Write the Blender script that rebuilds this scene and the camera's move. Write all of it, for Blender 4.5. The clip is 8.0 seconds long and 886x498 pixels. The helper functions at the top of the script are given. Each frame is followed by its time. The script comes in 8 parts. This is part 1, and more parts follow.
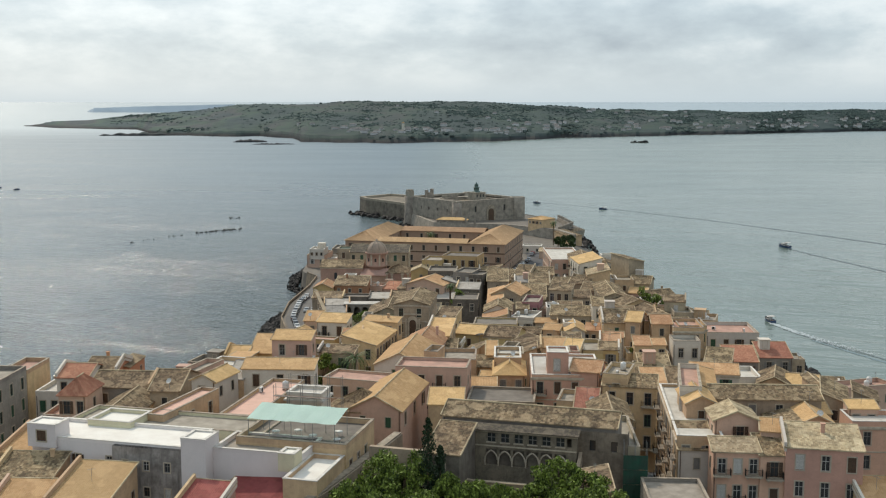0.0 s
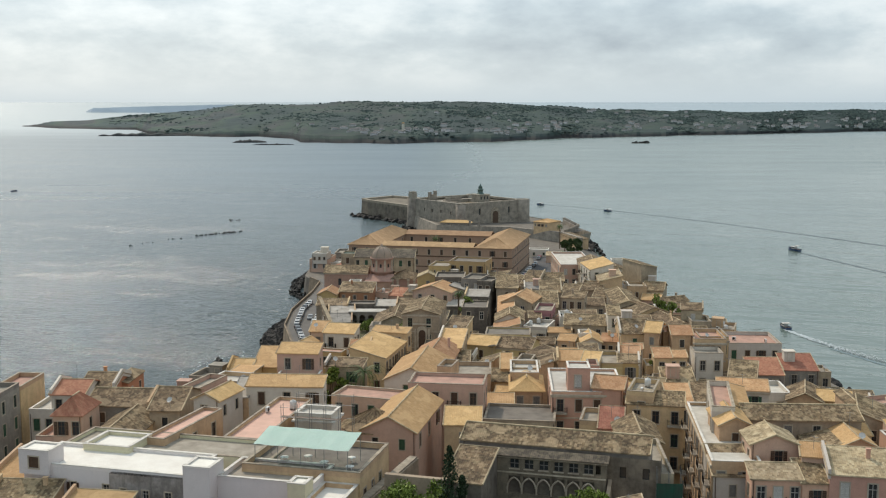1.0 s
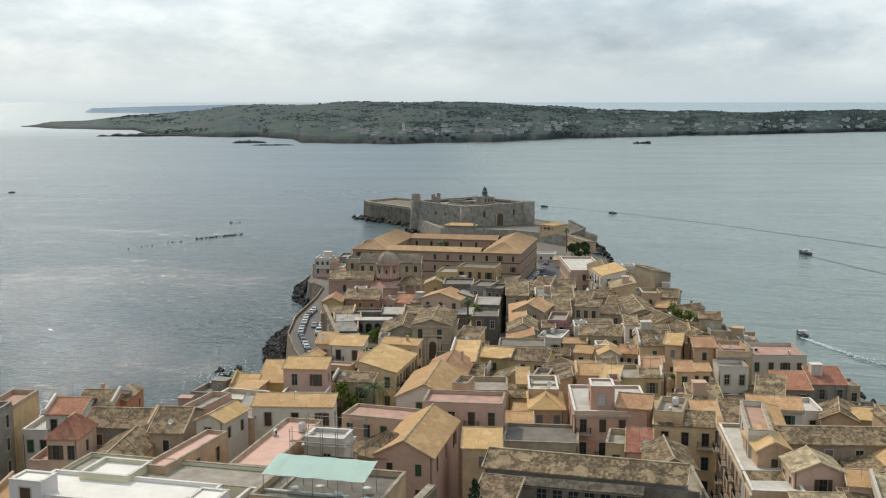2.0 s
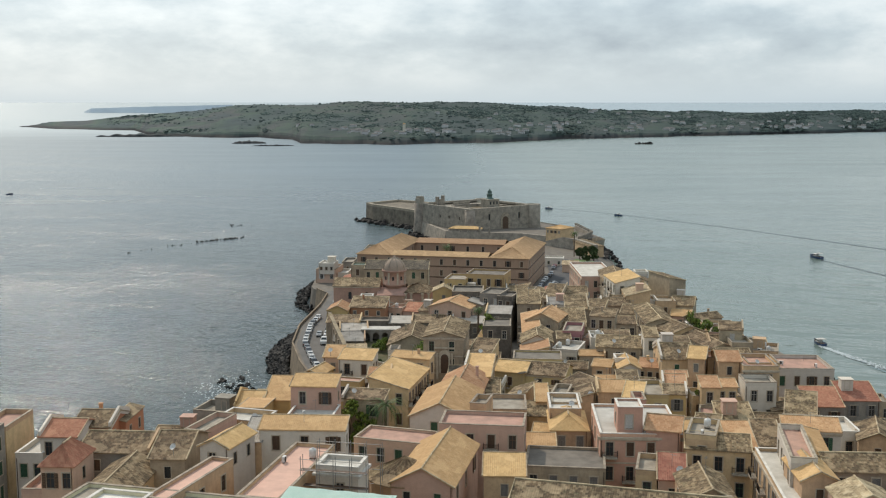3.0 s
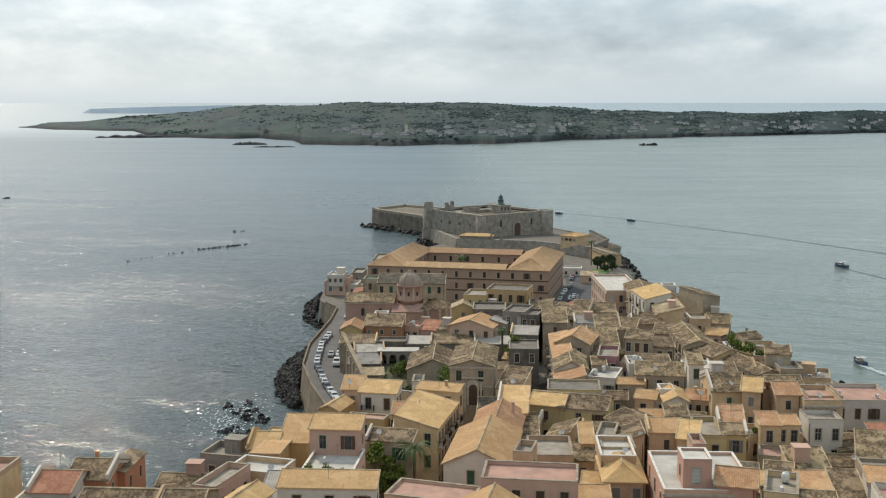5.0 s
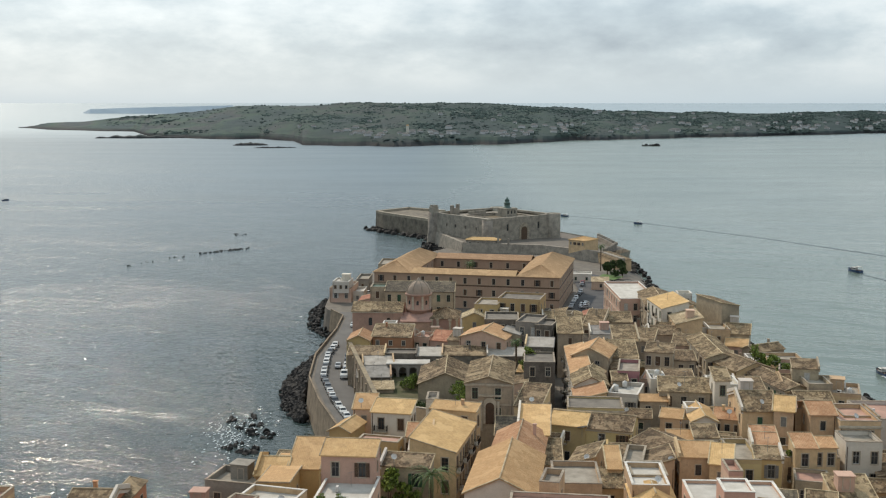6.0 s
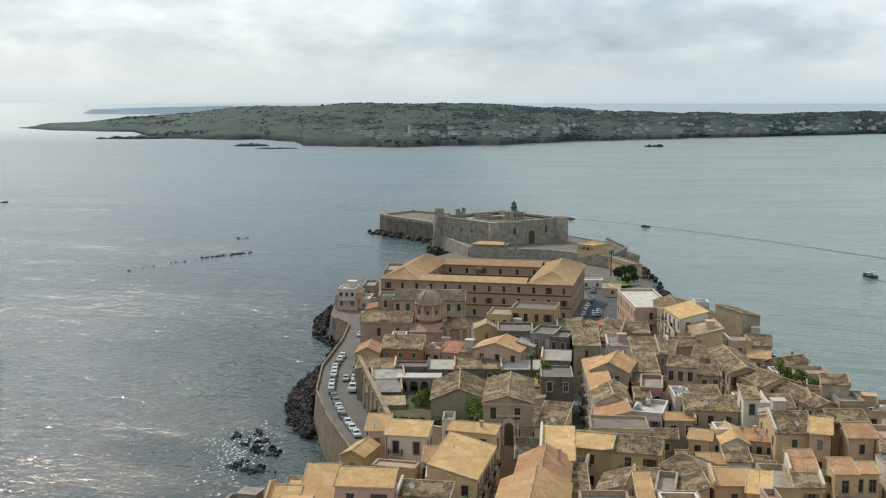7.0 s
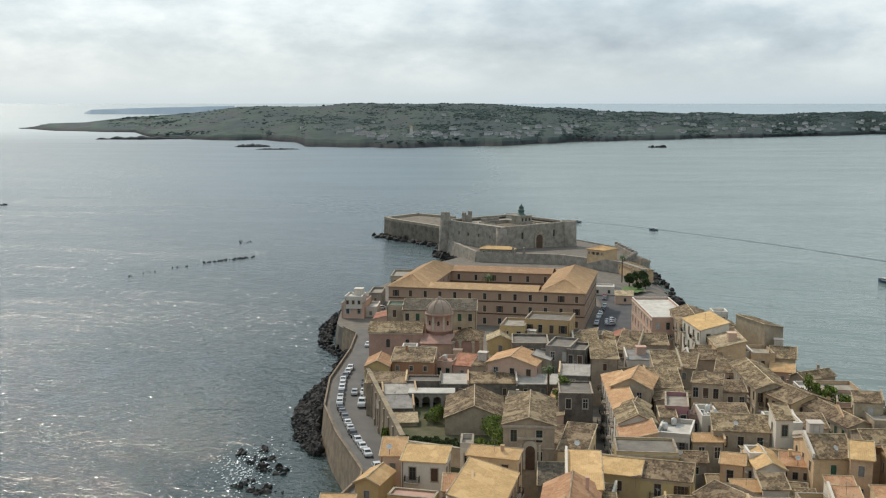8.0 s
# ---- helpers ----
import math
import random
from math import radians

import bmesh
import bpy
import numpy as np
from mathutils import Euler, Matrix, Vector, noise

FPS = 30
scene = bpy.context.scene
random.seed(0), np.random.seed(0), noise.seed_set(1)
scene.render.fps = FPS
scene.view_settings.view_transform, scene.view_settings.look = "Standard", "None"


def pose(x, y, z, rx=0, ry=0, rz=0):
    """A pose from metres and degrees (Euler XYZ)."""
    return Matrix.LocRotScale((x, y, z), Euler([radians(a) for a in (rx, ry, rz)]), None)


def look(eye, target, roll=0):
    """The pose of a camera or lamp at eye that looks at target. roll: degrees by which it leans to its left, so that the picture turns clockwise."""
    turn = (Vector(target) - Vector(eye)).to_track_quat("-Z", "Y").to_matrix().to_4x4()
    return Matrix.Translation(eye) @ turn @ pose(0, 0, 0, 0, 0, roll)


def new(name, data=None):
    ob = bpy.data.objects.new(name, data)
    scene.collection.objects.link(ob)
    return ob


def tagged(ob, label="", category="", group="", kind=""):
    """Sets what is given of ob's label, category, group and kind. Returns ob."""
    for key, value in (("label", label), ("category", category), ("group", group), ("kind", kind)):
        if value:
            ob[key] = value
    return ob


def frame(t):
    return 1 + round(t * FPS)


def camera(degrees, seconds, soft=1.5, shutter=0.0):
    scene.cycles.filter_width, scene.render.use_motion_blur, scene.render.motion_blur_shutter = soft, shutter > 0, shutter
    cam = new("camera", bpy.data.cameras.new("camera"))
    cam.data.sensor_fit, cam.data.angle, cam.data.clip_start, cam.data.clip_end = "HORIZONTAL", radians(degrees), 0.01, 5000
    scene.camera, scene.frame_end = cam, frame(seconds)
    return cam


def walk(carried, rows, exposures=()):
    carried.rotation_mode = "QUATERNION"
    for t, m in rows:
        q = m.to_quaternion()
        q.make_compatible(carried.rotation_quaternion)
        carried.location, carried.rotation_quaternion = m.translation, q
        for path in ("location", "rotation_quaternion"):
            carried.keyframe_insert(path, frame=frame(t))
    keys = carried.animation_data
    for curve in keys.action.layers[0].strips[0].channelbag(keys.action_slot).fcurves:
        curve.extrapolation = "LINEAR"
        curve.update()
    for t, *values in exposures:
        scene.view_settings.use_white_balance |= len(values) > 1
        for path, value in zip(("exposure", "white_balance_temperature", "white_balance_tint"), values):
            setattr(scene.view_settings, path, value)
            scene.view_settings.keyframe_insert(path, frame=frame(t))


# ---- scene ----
cam = camera(44.0, 8.0, soft=1.2)
TILT = -7.61
ROWS = [
    (0.0, 1.30, -0.21, 80.18, 0.130),
    (1.0, -1.61, 10.24, 80.65, 0.070),
    (2.0, -4.55, 20.73, 81.21, 0.022),
    (3.0, -7.52, 31.28, 81.86, -0.012),
    (4.0, -10.51, 41.87, 82.58, -0.033),
    (5.0, -13.54, 52.52, 83.39, -0.041),
    (6.0, -16.58, 63.22, 84.28, -0.035),
    (7.0, -19.67, 73.97, 85.26, -0.017),
    (8.0, -22.77, 84.77, 86.32, 0.015),
]
walk(cam, [(t, pose(x, y, z, 90 + TILT, 0, yaw)) for t, x, y, z, yaw in ROWS], [(0.0, 0.0), (8.0, 0.0)])

# ---- light: a veiled sun ahead and to the left, under broken cloud ----
SUN_AZ, SUN_EL = -29.0, 42.0          # degrees from +y towards +x, and above the horizon
sun = new("sun", bpy.data.lights.new("sun", "SUN"))
sun.data.energy, sun.data.angle, sun.data.color = 2.8, radians(2.0), (1.0, 0.885, 0.73)
_d = Vector((math.sin(radians(SUN_AZ)) * math.cos(radians(SUN_EL)), math.cos(radians(SUN_AZ)) * math.cos(radians(SUN_EL)), math.sin(radians(SUN_EL))))
sun.matrix_world = look(_d * 300, (0, 0, 0))


class Nodes:
    """Short way to write a node tree."""

    def __init__(self, tree):
        self.tree = tree
        tree.nodes.clear()

    def add(self, kind, **settings):
        node = self.tree.nodes.new("ShaderNode" + kind)
        if "operation" in settings:
            node.operation = settings["operation"]
        if "data_type" in settings:
            node.data_type, node.blend_type = settings["data_type"], settings["blend_type"]
        if "sky_type" in settings:
            node.sky_type, node.sun_disc = settings["sky_type"], settings["sun_disc"]
        if "noise_dimensions" in settings:
            node.noise_dimensions = settings["noise_dimensions"]
        return node

    def link(self, a, b):
        self.tree.links.new(a, b)

    def noise(self, vec, scale, detail=4.0, rough=0.55):
        n = self.add("TexNoise")
        n.inputs["Scale"].default_value, n.inputs["Detail"].default_value, n.inputs["Roughness"].default_value = scale, detail, rough
        if vec is not None:
            self.link(vec, n.inputs["Vector"])
        return n.outputs["Fac"]

    def stretch(self, vec, sx, sy, sz):
        m = self.add("Mapping")
        m.inputs["Scale"].default_value = (sx, sy, sz)
        self.link(vec, m.inputs["Vector"])
        return m.outputs["Vector"]

    def ramp(self, fac, *stops):
        r = self.add("ValToRGB")
        e = r.color_ramp.elements
        while len(e) < len(stops):
            e.new(0.5)
        for el, (p, c) in zip(e, stops):
            el.position, el.color = p, (*c, 1) if isinstance(c, tuple) else (c, c, c, 1)
        self.link(fac, r.inputs["Fac"])
        return r.outputs["Color"]

    def mix(self, fac, a, b, mode="MIX"):
        m = self.add("Mix", data_type="RGBA", blend_type=mode)
        for value, at in ((fac, 0), (a, 6), (b, 7)):
            sock = m.inputs[at]
            if isinstance(value, (int, float)):
                sock.default_value = (value, value, value, 1) if at else value
            elif isinstance(value, tuple):
                sock.default_value = (*value, 1)
            else:
                self.link(value, sock)
        return m.outputs[2]

    def math(self, op, a, b=0.0):
        m = self.add("Math", operation=op)
        for value, sock in ((a, m.inputs[0]), (b, m.inputs[1])):
            if isinstance(value, (int, float)):
                sock.default_value = value
            else:
                self.link(value, sock)
        return m.outputs[0]


world = bpy.data.worlds.new("world")
world.use_nodes = True
scene.world = world
n = Nodes(world.node_tree)
sky = n.add("TexSky", sky_type="NISHITA", sun_disc=False)
sky.sun_elevation, sky.sun_rotation, sky.air_density, sky.dust_density = radians(SUN_EL), radians(SUN_AZ), 1.0, 2.0
geo = n.add("TexCoord").outputs["Generated"]
sep = n.add("SeparateXYZ")
n.link(geo, sep.inputs[0])
wisp = n.noise(n.stretch(geo, 6.5, 6.5, 15.0), 1.8, 8.0, 0.58)
wide = n.noise(n.stretch(geo, 2.6, 2.6, 8.0), 1.5, 5.0, 0.5)
both = n.math("ADD", n.math("MULTIPLY", wisp, 0.5), n.math("MULTIPLY", wide, 0.5))
cloud = n.ramp(both, (0.34, (0.38, 0.47, 0.555)), (0.48, (0.56, 0.665, 0.735)), (0.58, (0.77, 0.855, 0.90)), (0.68, (0.92, 0.98, 1.0)))
# near the horizon the cloud deck closes to an even pale veil
veil = n.ramp(sep.outputs[2], (0.0, (0.60, 0.715, 0.785)), (0.02, (0.64, 0.745, 0.80)))
up = n.math("MULTIPLY", sep.outputs[2], 22.0)
deck = n.mix(n.math("MINIMUM", n.math("MAXIMUM", n.math("SUBTRACT", up, 0.05), 0.0), 1.0), veil, cloud)
toward = n.add("VectorMath", operation="DOT_PRODUCT")
n.link(geo, toward.inputs[0])
toward.inputs[1].default_value = _d
glow = n.math("MULTIPLY", n.math("POWER", n.math("MAXIMUM", toward.outputs["Value"], 0.0), 7.0), 0.5)
back = n.add("Background")
n.link(deck, back.inputs["Color"])
# under a cloud deck the zenith is brighter than the horizon
n.link(n.math("MULTIPLY", 0.85, n.math("ADD", n.math("ADD", 1.0, glow), n.math("MULTIPLY", n.math("MAXIMUM", n.math("SUBTRACT", sep.outputs[2], 0.12), 0.0), 0.3))), back.inputs["Strength"])
blue = n.add("Background")
n.link(sky.outputs[0], blue.inputs["Color"])
blue.inputs["Strength"].default_value = 0.02
total = n.add("AddShader")
n.link(back.outputs[0], total.inputs[0]), n.link(blue.outputs[0], total.inputs[1])
n.link(total.outputs[0], n.add("OutputWorld").inputs["Surface"])


# ---- materials ----
def surface(name, rough=0.8, metal=0.0, spec=0.3):
    m = bpy.data.materials.new(name)
    m.use_nodes = True
    k = Nodes(m.node_tree)
    p = k.add("BsdfPrincipled")
    p.inputs["Roughness"].default_value, p.inputs["Metallic"].default_value = rough, metal
    p.inputs["Specular IOR Level"].default_value = spec
    k.link(p.outputs[0], k.add("OutputMaterial").inputs["Surface"])
    return m, k, p


def relief(k, p, height, strength=0.4, distance=0.05):
    b = k.add("Bump")
    b.inputs["Strength"].default_value, b.inputs["Distance"].default_value = strength, distance
    k.link(height, b.inputs["Height"])
    k.link(b.outputs[0], p.inputs["Normal"])


def varied(k, colour, amount=0.25, hue=0.02):
    """Shifts a colour a little from object to object."""
    r = k.add("ObjectInfo").outputs["Random"]
    h = k.add("HueSaturation")
    k.link(k.math("ADD", 1.0 - amount / 2, k.math("MULTIPLY", r, amount)), h.inputs["Value"])
    k.link(k.math("ADD", 0.5 - hue / 2, k.math("MULTIPLY", r, hue)), h.inputs["Hue"])
    k.link(colour, h.inputs["Color"])
    return h.outputs[0]


def plaster(name, base, stain, wear=0.5, run=0.45):
    """Lime plaster: blotches, runs of dirt down the wall, fine grain."""
    m, k, p = surface(name, 0.9, 0, 0.2)
    co = k.add("TexCoord").outputs["Object"]
    blotch = k.ramp(k.noise(co, 0.35, 6, 0.65), (0.40, 0.0), (0.72, wear))
    runs = k.ramp(k.noise(k.stretch(co, 0.9, 0.9, 0.16), 1.0, 6, 0.65), (0.50, 0.0), (0.78, wear * run))
    grain = k.noise(co, 9.0, 4, 0.6)
    c = k.mix(blotch, base, stain)
    c = k.mix(runs, c, tuple(v * 0.62 for v in stain))
    c = k.mix(k.ramp(k.noise(co, 1.7, 5, 0.7), (0.5, 0.0), (0.8, wear * 0.6)), c, tuple(v * 0.75 for v in stain))
    c = k.mix(0.22, c, k.ramp(grain, (0.3, 0.35), (0.7, 1.0)), "MULTIPLY")
    k.link(varied(k, c, 0.22, 0.02), p.inputs["Base Color"])
    relief(k, p, grain, 0.25, 0.03)
    return m


def clay(name, base, dark, pale, age):
    """Clay pantiles: tone from tile to tile, soot, lichen and moss."""
    m, k, p = surface(name, 0.85, 0, 0.2)
    uv = k.add("UVMap").outputs[0]
    co = k.add("TexCoord").outputs["Object"]
    cell = k.add("VectorMath", operation="FLOOR")
    k.link(k.stretch(uv, 1 / 0.34, 1 / 0.42, 1), cell.inputs[0])
    white = k.add("TexWhiteNoise", noise_dimensions="2D")
    k.link(cell.outputs[0], white.inputs["Vector"])
    tone = k.ramp(white.outputs["Value"], (0.0, dark), (0.45, base), (1.0, pale))
    c = k.mix(min(1.0, 0.36 + 0.52 * age), base, tone)
    soot = k.ramp(k.noise(co, 0.45, 7, 0.72), (0.40, 0.0), (0.70, min(1.0, age * 1.1)))
    c = k.mix(soot, c, tuple(v * 0.55 for v in dark))
    mended = k.ramp(k.noise(co, 0.32, 2, 0.4), (0.57, 0.0), (0.60, 0.45))
    c = k.mix(mended, c, tuple(min(1.0, v * 1.12) for v in pale))
    moss = k.ramp(k.noise(co, 1.9, 5, 0.6), (0.55, 0.0), (0.75, age * 0.7))
    c = k.mix(moss, c, (0.20, 0.18, 0.10))
    k.link(varied(k, c, 0.30, 0.012), p.inputs["Base Color"])
    sp = k.add("SeparateXYZ")
    k.link(uv, sp.inputs[0])
    course = k.math("FRACT", k.math("MULTIPLY", sp.outputs[1], 1 / 0.42))
    relief(k, p, k.math("ADD", course, k.noise(co, 6, 3, 0.6)), 0.5, 0.05)
    return m


def blotched(name, a, b, scale=0.6, rough=0.85, grain=8.0, strength=0.3, spec=0.3, metal=0.0, vary=0.15):
    m, k, p = surface(name, rough, metal, spec)
    co = k.add("TexCoord").outputs["Object"]
    c = k.mix(k.ramp(k.noise(co, scale, 6, 0.6), (0.35, 0.0), (0.68, 1.0)), a, b)
    g = k.noise(co, grain, 4, 0.6)
    c = k.mix(0.25, c, k.ramp(g, (0.3, 0.4), (0.7, 1.0)), "MULTIPLY")
    k.link(varied(k, c, vary, 0.01), p.inputs["Base Color"])
    relief(k, p, g, strength, 0.04)
    return m


WALL = {
    "cream": plaster("cream_plaster", (0.62, 0.44, 0.265), (0.375, 0.266, 0.165), 0.75),
    "white": plaster("white_plaster", (0.63, 0.57, 0.49), (0.42, 0.36, 0.29), 0.4),
    "ochre": plaster("ochre_plaster", (0.52, 0.36, 0.17), (0.38, 0.27, 0.15), 0.5),
    "yellow": plaster("yellow_plaster", (0.54, 0.415, 0.215), (0.40, 0.31, 0.175), 0.45),
    "pink": plaster("pink_plaster", (0.60, 0.36, 0.26), (0.42, 0.265, 0.20), 0.5),
    "rose": plaster("rose_plaster", (0.58, 0.385, 0.29), (0.40, 0.285, 0.22), 0.5),
    "orange": plaster("terracotta_plaster", (0.50, 0.23, 0.12), (0.36, 0.19, 0.12), 0.4),
    "brick": plaster("russet_plaster", (0.36, 0.17, 0.10), (0.25, 0.14, 0.10), 0.5),
    "magenta": plaster("faded_magenta_plaster", (0.36, 0.17, 0.18), (0.26, 0.15, 0.15), 0.4),
    "grey": plaster("grey_weathered_plaster", (0.30, 0.27, 0.23), (0.16, 0.14, 0.12), 0.75),
    "ruin": plaster("soot_streaked_masonry", (0.215, 0.185, 0.15), (0.075, 0.065, 0.055), 0.9, 0.6),
    "stone": plaster("bare_stone_wall", (0.44, 0.355, 0.25), (0.20, 0.165, 0.125), 0.75),
}
TILE = {
    "tan": clay("sandy_clay_tile", (0.53, 0.335, 0.158), (0.43, 0.265, 0.12), (0.60, 0.40, 0.205), 0.3),
    "pale": clay("weathered_sandy_tile", (0.44, 0.335, 0.205), (0.22, 0.165, 0.10), (0.55, 0.45, 0.30), 0.75),
    "barrack": clay("brown_clay_tile", (0.385, 0.242, 0.133), (0.30, 0.182, 0.098), (0.44, 0.285, 0.162), 0.25),
    "gold": clay("golden_sheet_tile", (0.47, 0.315, 0.150), (0.40, 0.262, 0.120), (0.53, 0.365, 0.185), 0.15),
    "orange": clay("orange_clay_tile", (0.47, 0.265, 0.14), (0.35, 0.185, 0.092), (0.54, 0.345, 0.20), 0.4),
    "red": clay("red_clay_tile", (0.35, 0.15, 0.095), (0.25, 0.10, 0.065), (0.43, 0.22, 0.14), 0.4),
    "crimson": clay("crimson_sheet_tile", (0.27, 0.075, 0.065), (0.21, 0.06, 0.052), (0.32, 0.10, 0.085), 0.3),
    "dark": clay("sooty_clay_tile", (0.12, 0.10, 0.075), (0.06, 0.05, 0.04), (0.20, 0.165, 0.115), 0.8),
    "old": clay("lichen_grey_clay_tile", (0.215, 0.146, 0.082), (0.085, 0.061, 0.040), (0.385, 0.29, 0.178), 0.9),
}
FLOOR = {
    "terr_white": blotched("white_terrace_coat", (0.56, 0.53, 0.475), (0.40, 0.37, 0.32), 0.4),
    "terr_pink": blotched("pink_terrace_tile", (0.50, 0.30, 0.225), (0.33, 0.21, 0.16), 0.45),
    "terr_rose": blotched("rose_terrace_coat", (0.63, 0.385, 0.305), (0.50, 0.315, 0.25), 0.35),
    "terr_green": blotched("green_roof_felt", (0.075, 0.115, 0.085), (0.05, 0.075, 0.06), 0.5),
    "terr_dark": blotched("sooty_terrace_screed", (0.20, 0.175, 0.145), (0.12, 0.105, 0.088), 0.4),
    "terr_grey": blotched("grey_terrace_screed", (0.36, 0.32, 0.26), (0.22, 0.19, 0.15), 0.5),
}
COPING = blotched("limestone_coping", (0.39, 0.33, 0.25), (0.20, 0.165, 0.125), 0.9)
TRIM = blotched("limestone_trim", (0.52, 0.45, 0.35), (0.36, 0.30, 0.23), 1.0)
WHITE_TRIM = blotched("white_painted_trim", (0.70, 0.67, 0.61), (0.52, 0.48, 0.42), 1.0)
WOOD = {
    "brown": blotched("brown_painted_wood", (0.11, 0.065, 0.04), (0.07, 0.045, 0.03), 2.0, 0.6),
    "green": blotched("green_painted_wood", (0.045, 0.11, 0.06), (0.03, 0.07, 0.045), 2.0, 0.6),
    "white": blotched("white_painted_wood", (0.55, 0.53, 0.49), (0.42, 0.39, 0.35), 2.0, 0.6),
    "grey": blotched("grey_painted_wood", (0.22, 0.21, 0.19), (0.15, 0.14, 0.13), 2.0, 0.6),
}
IRON = blotched("black_iron", (0.03, 0.03, 0.03), (0.06, 0.045, 0.035), 3.0, 0.5, metal=0.6)
STEEL = blotched("grey_steel", (0.30, 0.30, 0.29), (0.20, 0.20, 0.19), 3.0, 0.55, metal=0.5)
PLASTIC = blotched("white_enamel", (0.66, 0.65, 0.62), (0.50, 0.48, 0.44), 2.0, 0.5)
CANVAS = blotched("pale_mint_canvas", (0.74, 0.90, 0.82), (0.69, 0.86, 0.78), 0.5, 0.9)
SHEET = blotched("corrugated_metal_sheet", (0.30, 0.285, 0.26), (0.17, 0.155, 0.135), 0.5, 0.75)
PALE_SHEET = blotched("bleached_corrugated_sheet", (0.44, 0.40, 0.35), (0.28, 0.25, 0.21), 0.5, 0.75)
NET = blotched("green_scaffold_net", (0.018, 0.075, 0.048), (0.035, 0.055, 0.042), 0.6)
COPPER = blotched("green_copper", (0.10, 0.15, 0.13), (0.07, 0.11, 0.095), 1.0, 0.6)
ASPHALT = blotched("asphalt", (0.115, 0.110, 0.104), (0.165, 0.156, 0.145), 0.15, 0.9)
PAVING = blotched("stone_paving", (0.17, 0.148, 0.12), (0.11, 0.095, 0.08), 0.3, 0.85)
EARTH = blotched("dry_earth", (0.17, 0.125, 0.08), (0.10, 0.085, 0.05), 0.3, 0.95)
ROCK = blotched("black_shore_rock", (0.012, 0.011, 0.011), (0.030, 0.027, 0.024), 0.8, 0.8, 2.5, 0.8)
CASTLE = plaster("castle_limestone", (0.36, 0.318, 0.258), (0.145, 0.126, 0.106), 0.9, 0.3)
# darker than the castle: the bastion's shade is in the colour, besides stains
BASTION = plaster("shaded_stained_bastion", (0.215, 0.180, 0.140), (0.062, 0.054, 0.047), 0.95, 0.5)
SEAWALL = plaster("sea_wall_stone", (0.30, 0.235, 0.16), (0.11, 0.093, 0.07), 0.85, 0.3)
BARRACK = plaster("barrack_plaster", (0.43, 0.300, 0.208), (0.30, 0.215, 0.155), 0.5)
CHURCH = plaster("church_pink_plaster", (0.47, 0.295, 0.22), (0.26, 0.185, 0.145), 0.75)
DOME = plaster("dome_limestone", (0.42, 0.33, 0.25), (0.27, 0.22, 0.17), 0.7, 0.2)
RUBBER = blotched("black_rubber", (0.02, 0.02, 0.02), (0.035, 0.033, 0.03), 3.0, 0.8)


def glass(name, tint, rough=0.12):
    m, k, p = surface(name, rough, 0.0, 0.5)
    co = k.add("TexCoord").outputs["Object"]
    k.link(varied(k, k.mix(k.noise(co, 2.0, 2), tint, tuple(v * 1.8 for v in tint)), 0.4), p.inputs["Base Color"])
    return m


PANE = glass("window_glass", (0.022, 0.025, 0.027))
CARGLASS = glass("car_glass", (0.02, 0.024, 0.028), 0.08)
PAINT = {c: blotched(c + "_car_paint", v, tuple(x * 0.85 for x in v), 0.8, 0.25, 30, 0.0, 0.5)
         for c, v in (("white", (0.62, 0.62, 0.60)), ("silver", (0.38, 0.39, 0.40)), ("grey", (0.13, 0.135, 0.14)),
                      ("black", (0.02, 0.02, 0.022)), ("red", (0.30, 0.03, 0.025)), ("blue", (0.04, 0.07, 0.14)))}


def leafy(name, a, b, rough=0.6, spec=0.25):
    m, k, p = surface(name, rough, 0, spec)
    g = k.add("NewGeometry").outputs["Random Per Island"]
    k.link(k.ramp(g, (0.0, a), (0.6, b), (1.0, tuple(v * 1.5 for v in b))), p.inputs["Base Color"])
    return m


LEAF = leafy("garden_leaf", (0.020, 0.034, 0.008), (0.165, 0.215, 0.040))
PARKLEAF = leafy("park_leaf", (0.018, 0.030, 0.012), (0.060, 0.085, 0.026))
DARKLEAF = leafy("cypress_leaf", (0.010, 0.020, 0.010), (0.025, 0.045, 0.018))
PALMLEAF = leafy("palm_leaf", (0.022, 0.046, 0.012), (0.075, 0.120, 0.032))
BARK = blotched("bark", (0.10, 0.07, 0.045), (0.16, 0.12, 0.085), 3.0, 0.95, 9, 0.8)

# the sea: swell, chop and cat's-paws of wind; bluer and rougher outside, greener and calmer in the bay
SEA, k, p = surface("sea_water", 0.07, 0, 0.5)
p.inputs["IOR"].default_value = 1.27
co = k.add("TexCoord").outputs["Object"]
side = k.add("SeparateXYZ")
k.link(co, side.inputs[0])
outer = k.math("MINIMUM", k.math("MAXIMUM", k.math("ADD", 0.62, k.math("MULTIPLY", side.outputs[0], -0.0058)), 0.0), 1.0)
patchy = k.noise(co, 0.006, 4, 0.55)
deep = k.ramp(patchy, (0.35, (0.021, 0.045, 0.045)), (0.65, (0.033, 0.060, 0.058)))
bay = k.ramp(patchy, (0.35, (0.116, 0.154, 0.135)), (0.65, (0.144, 0.180, 0.156)))
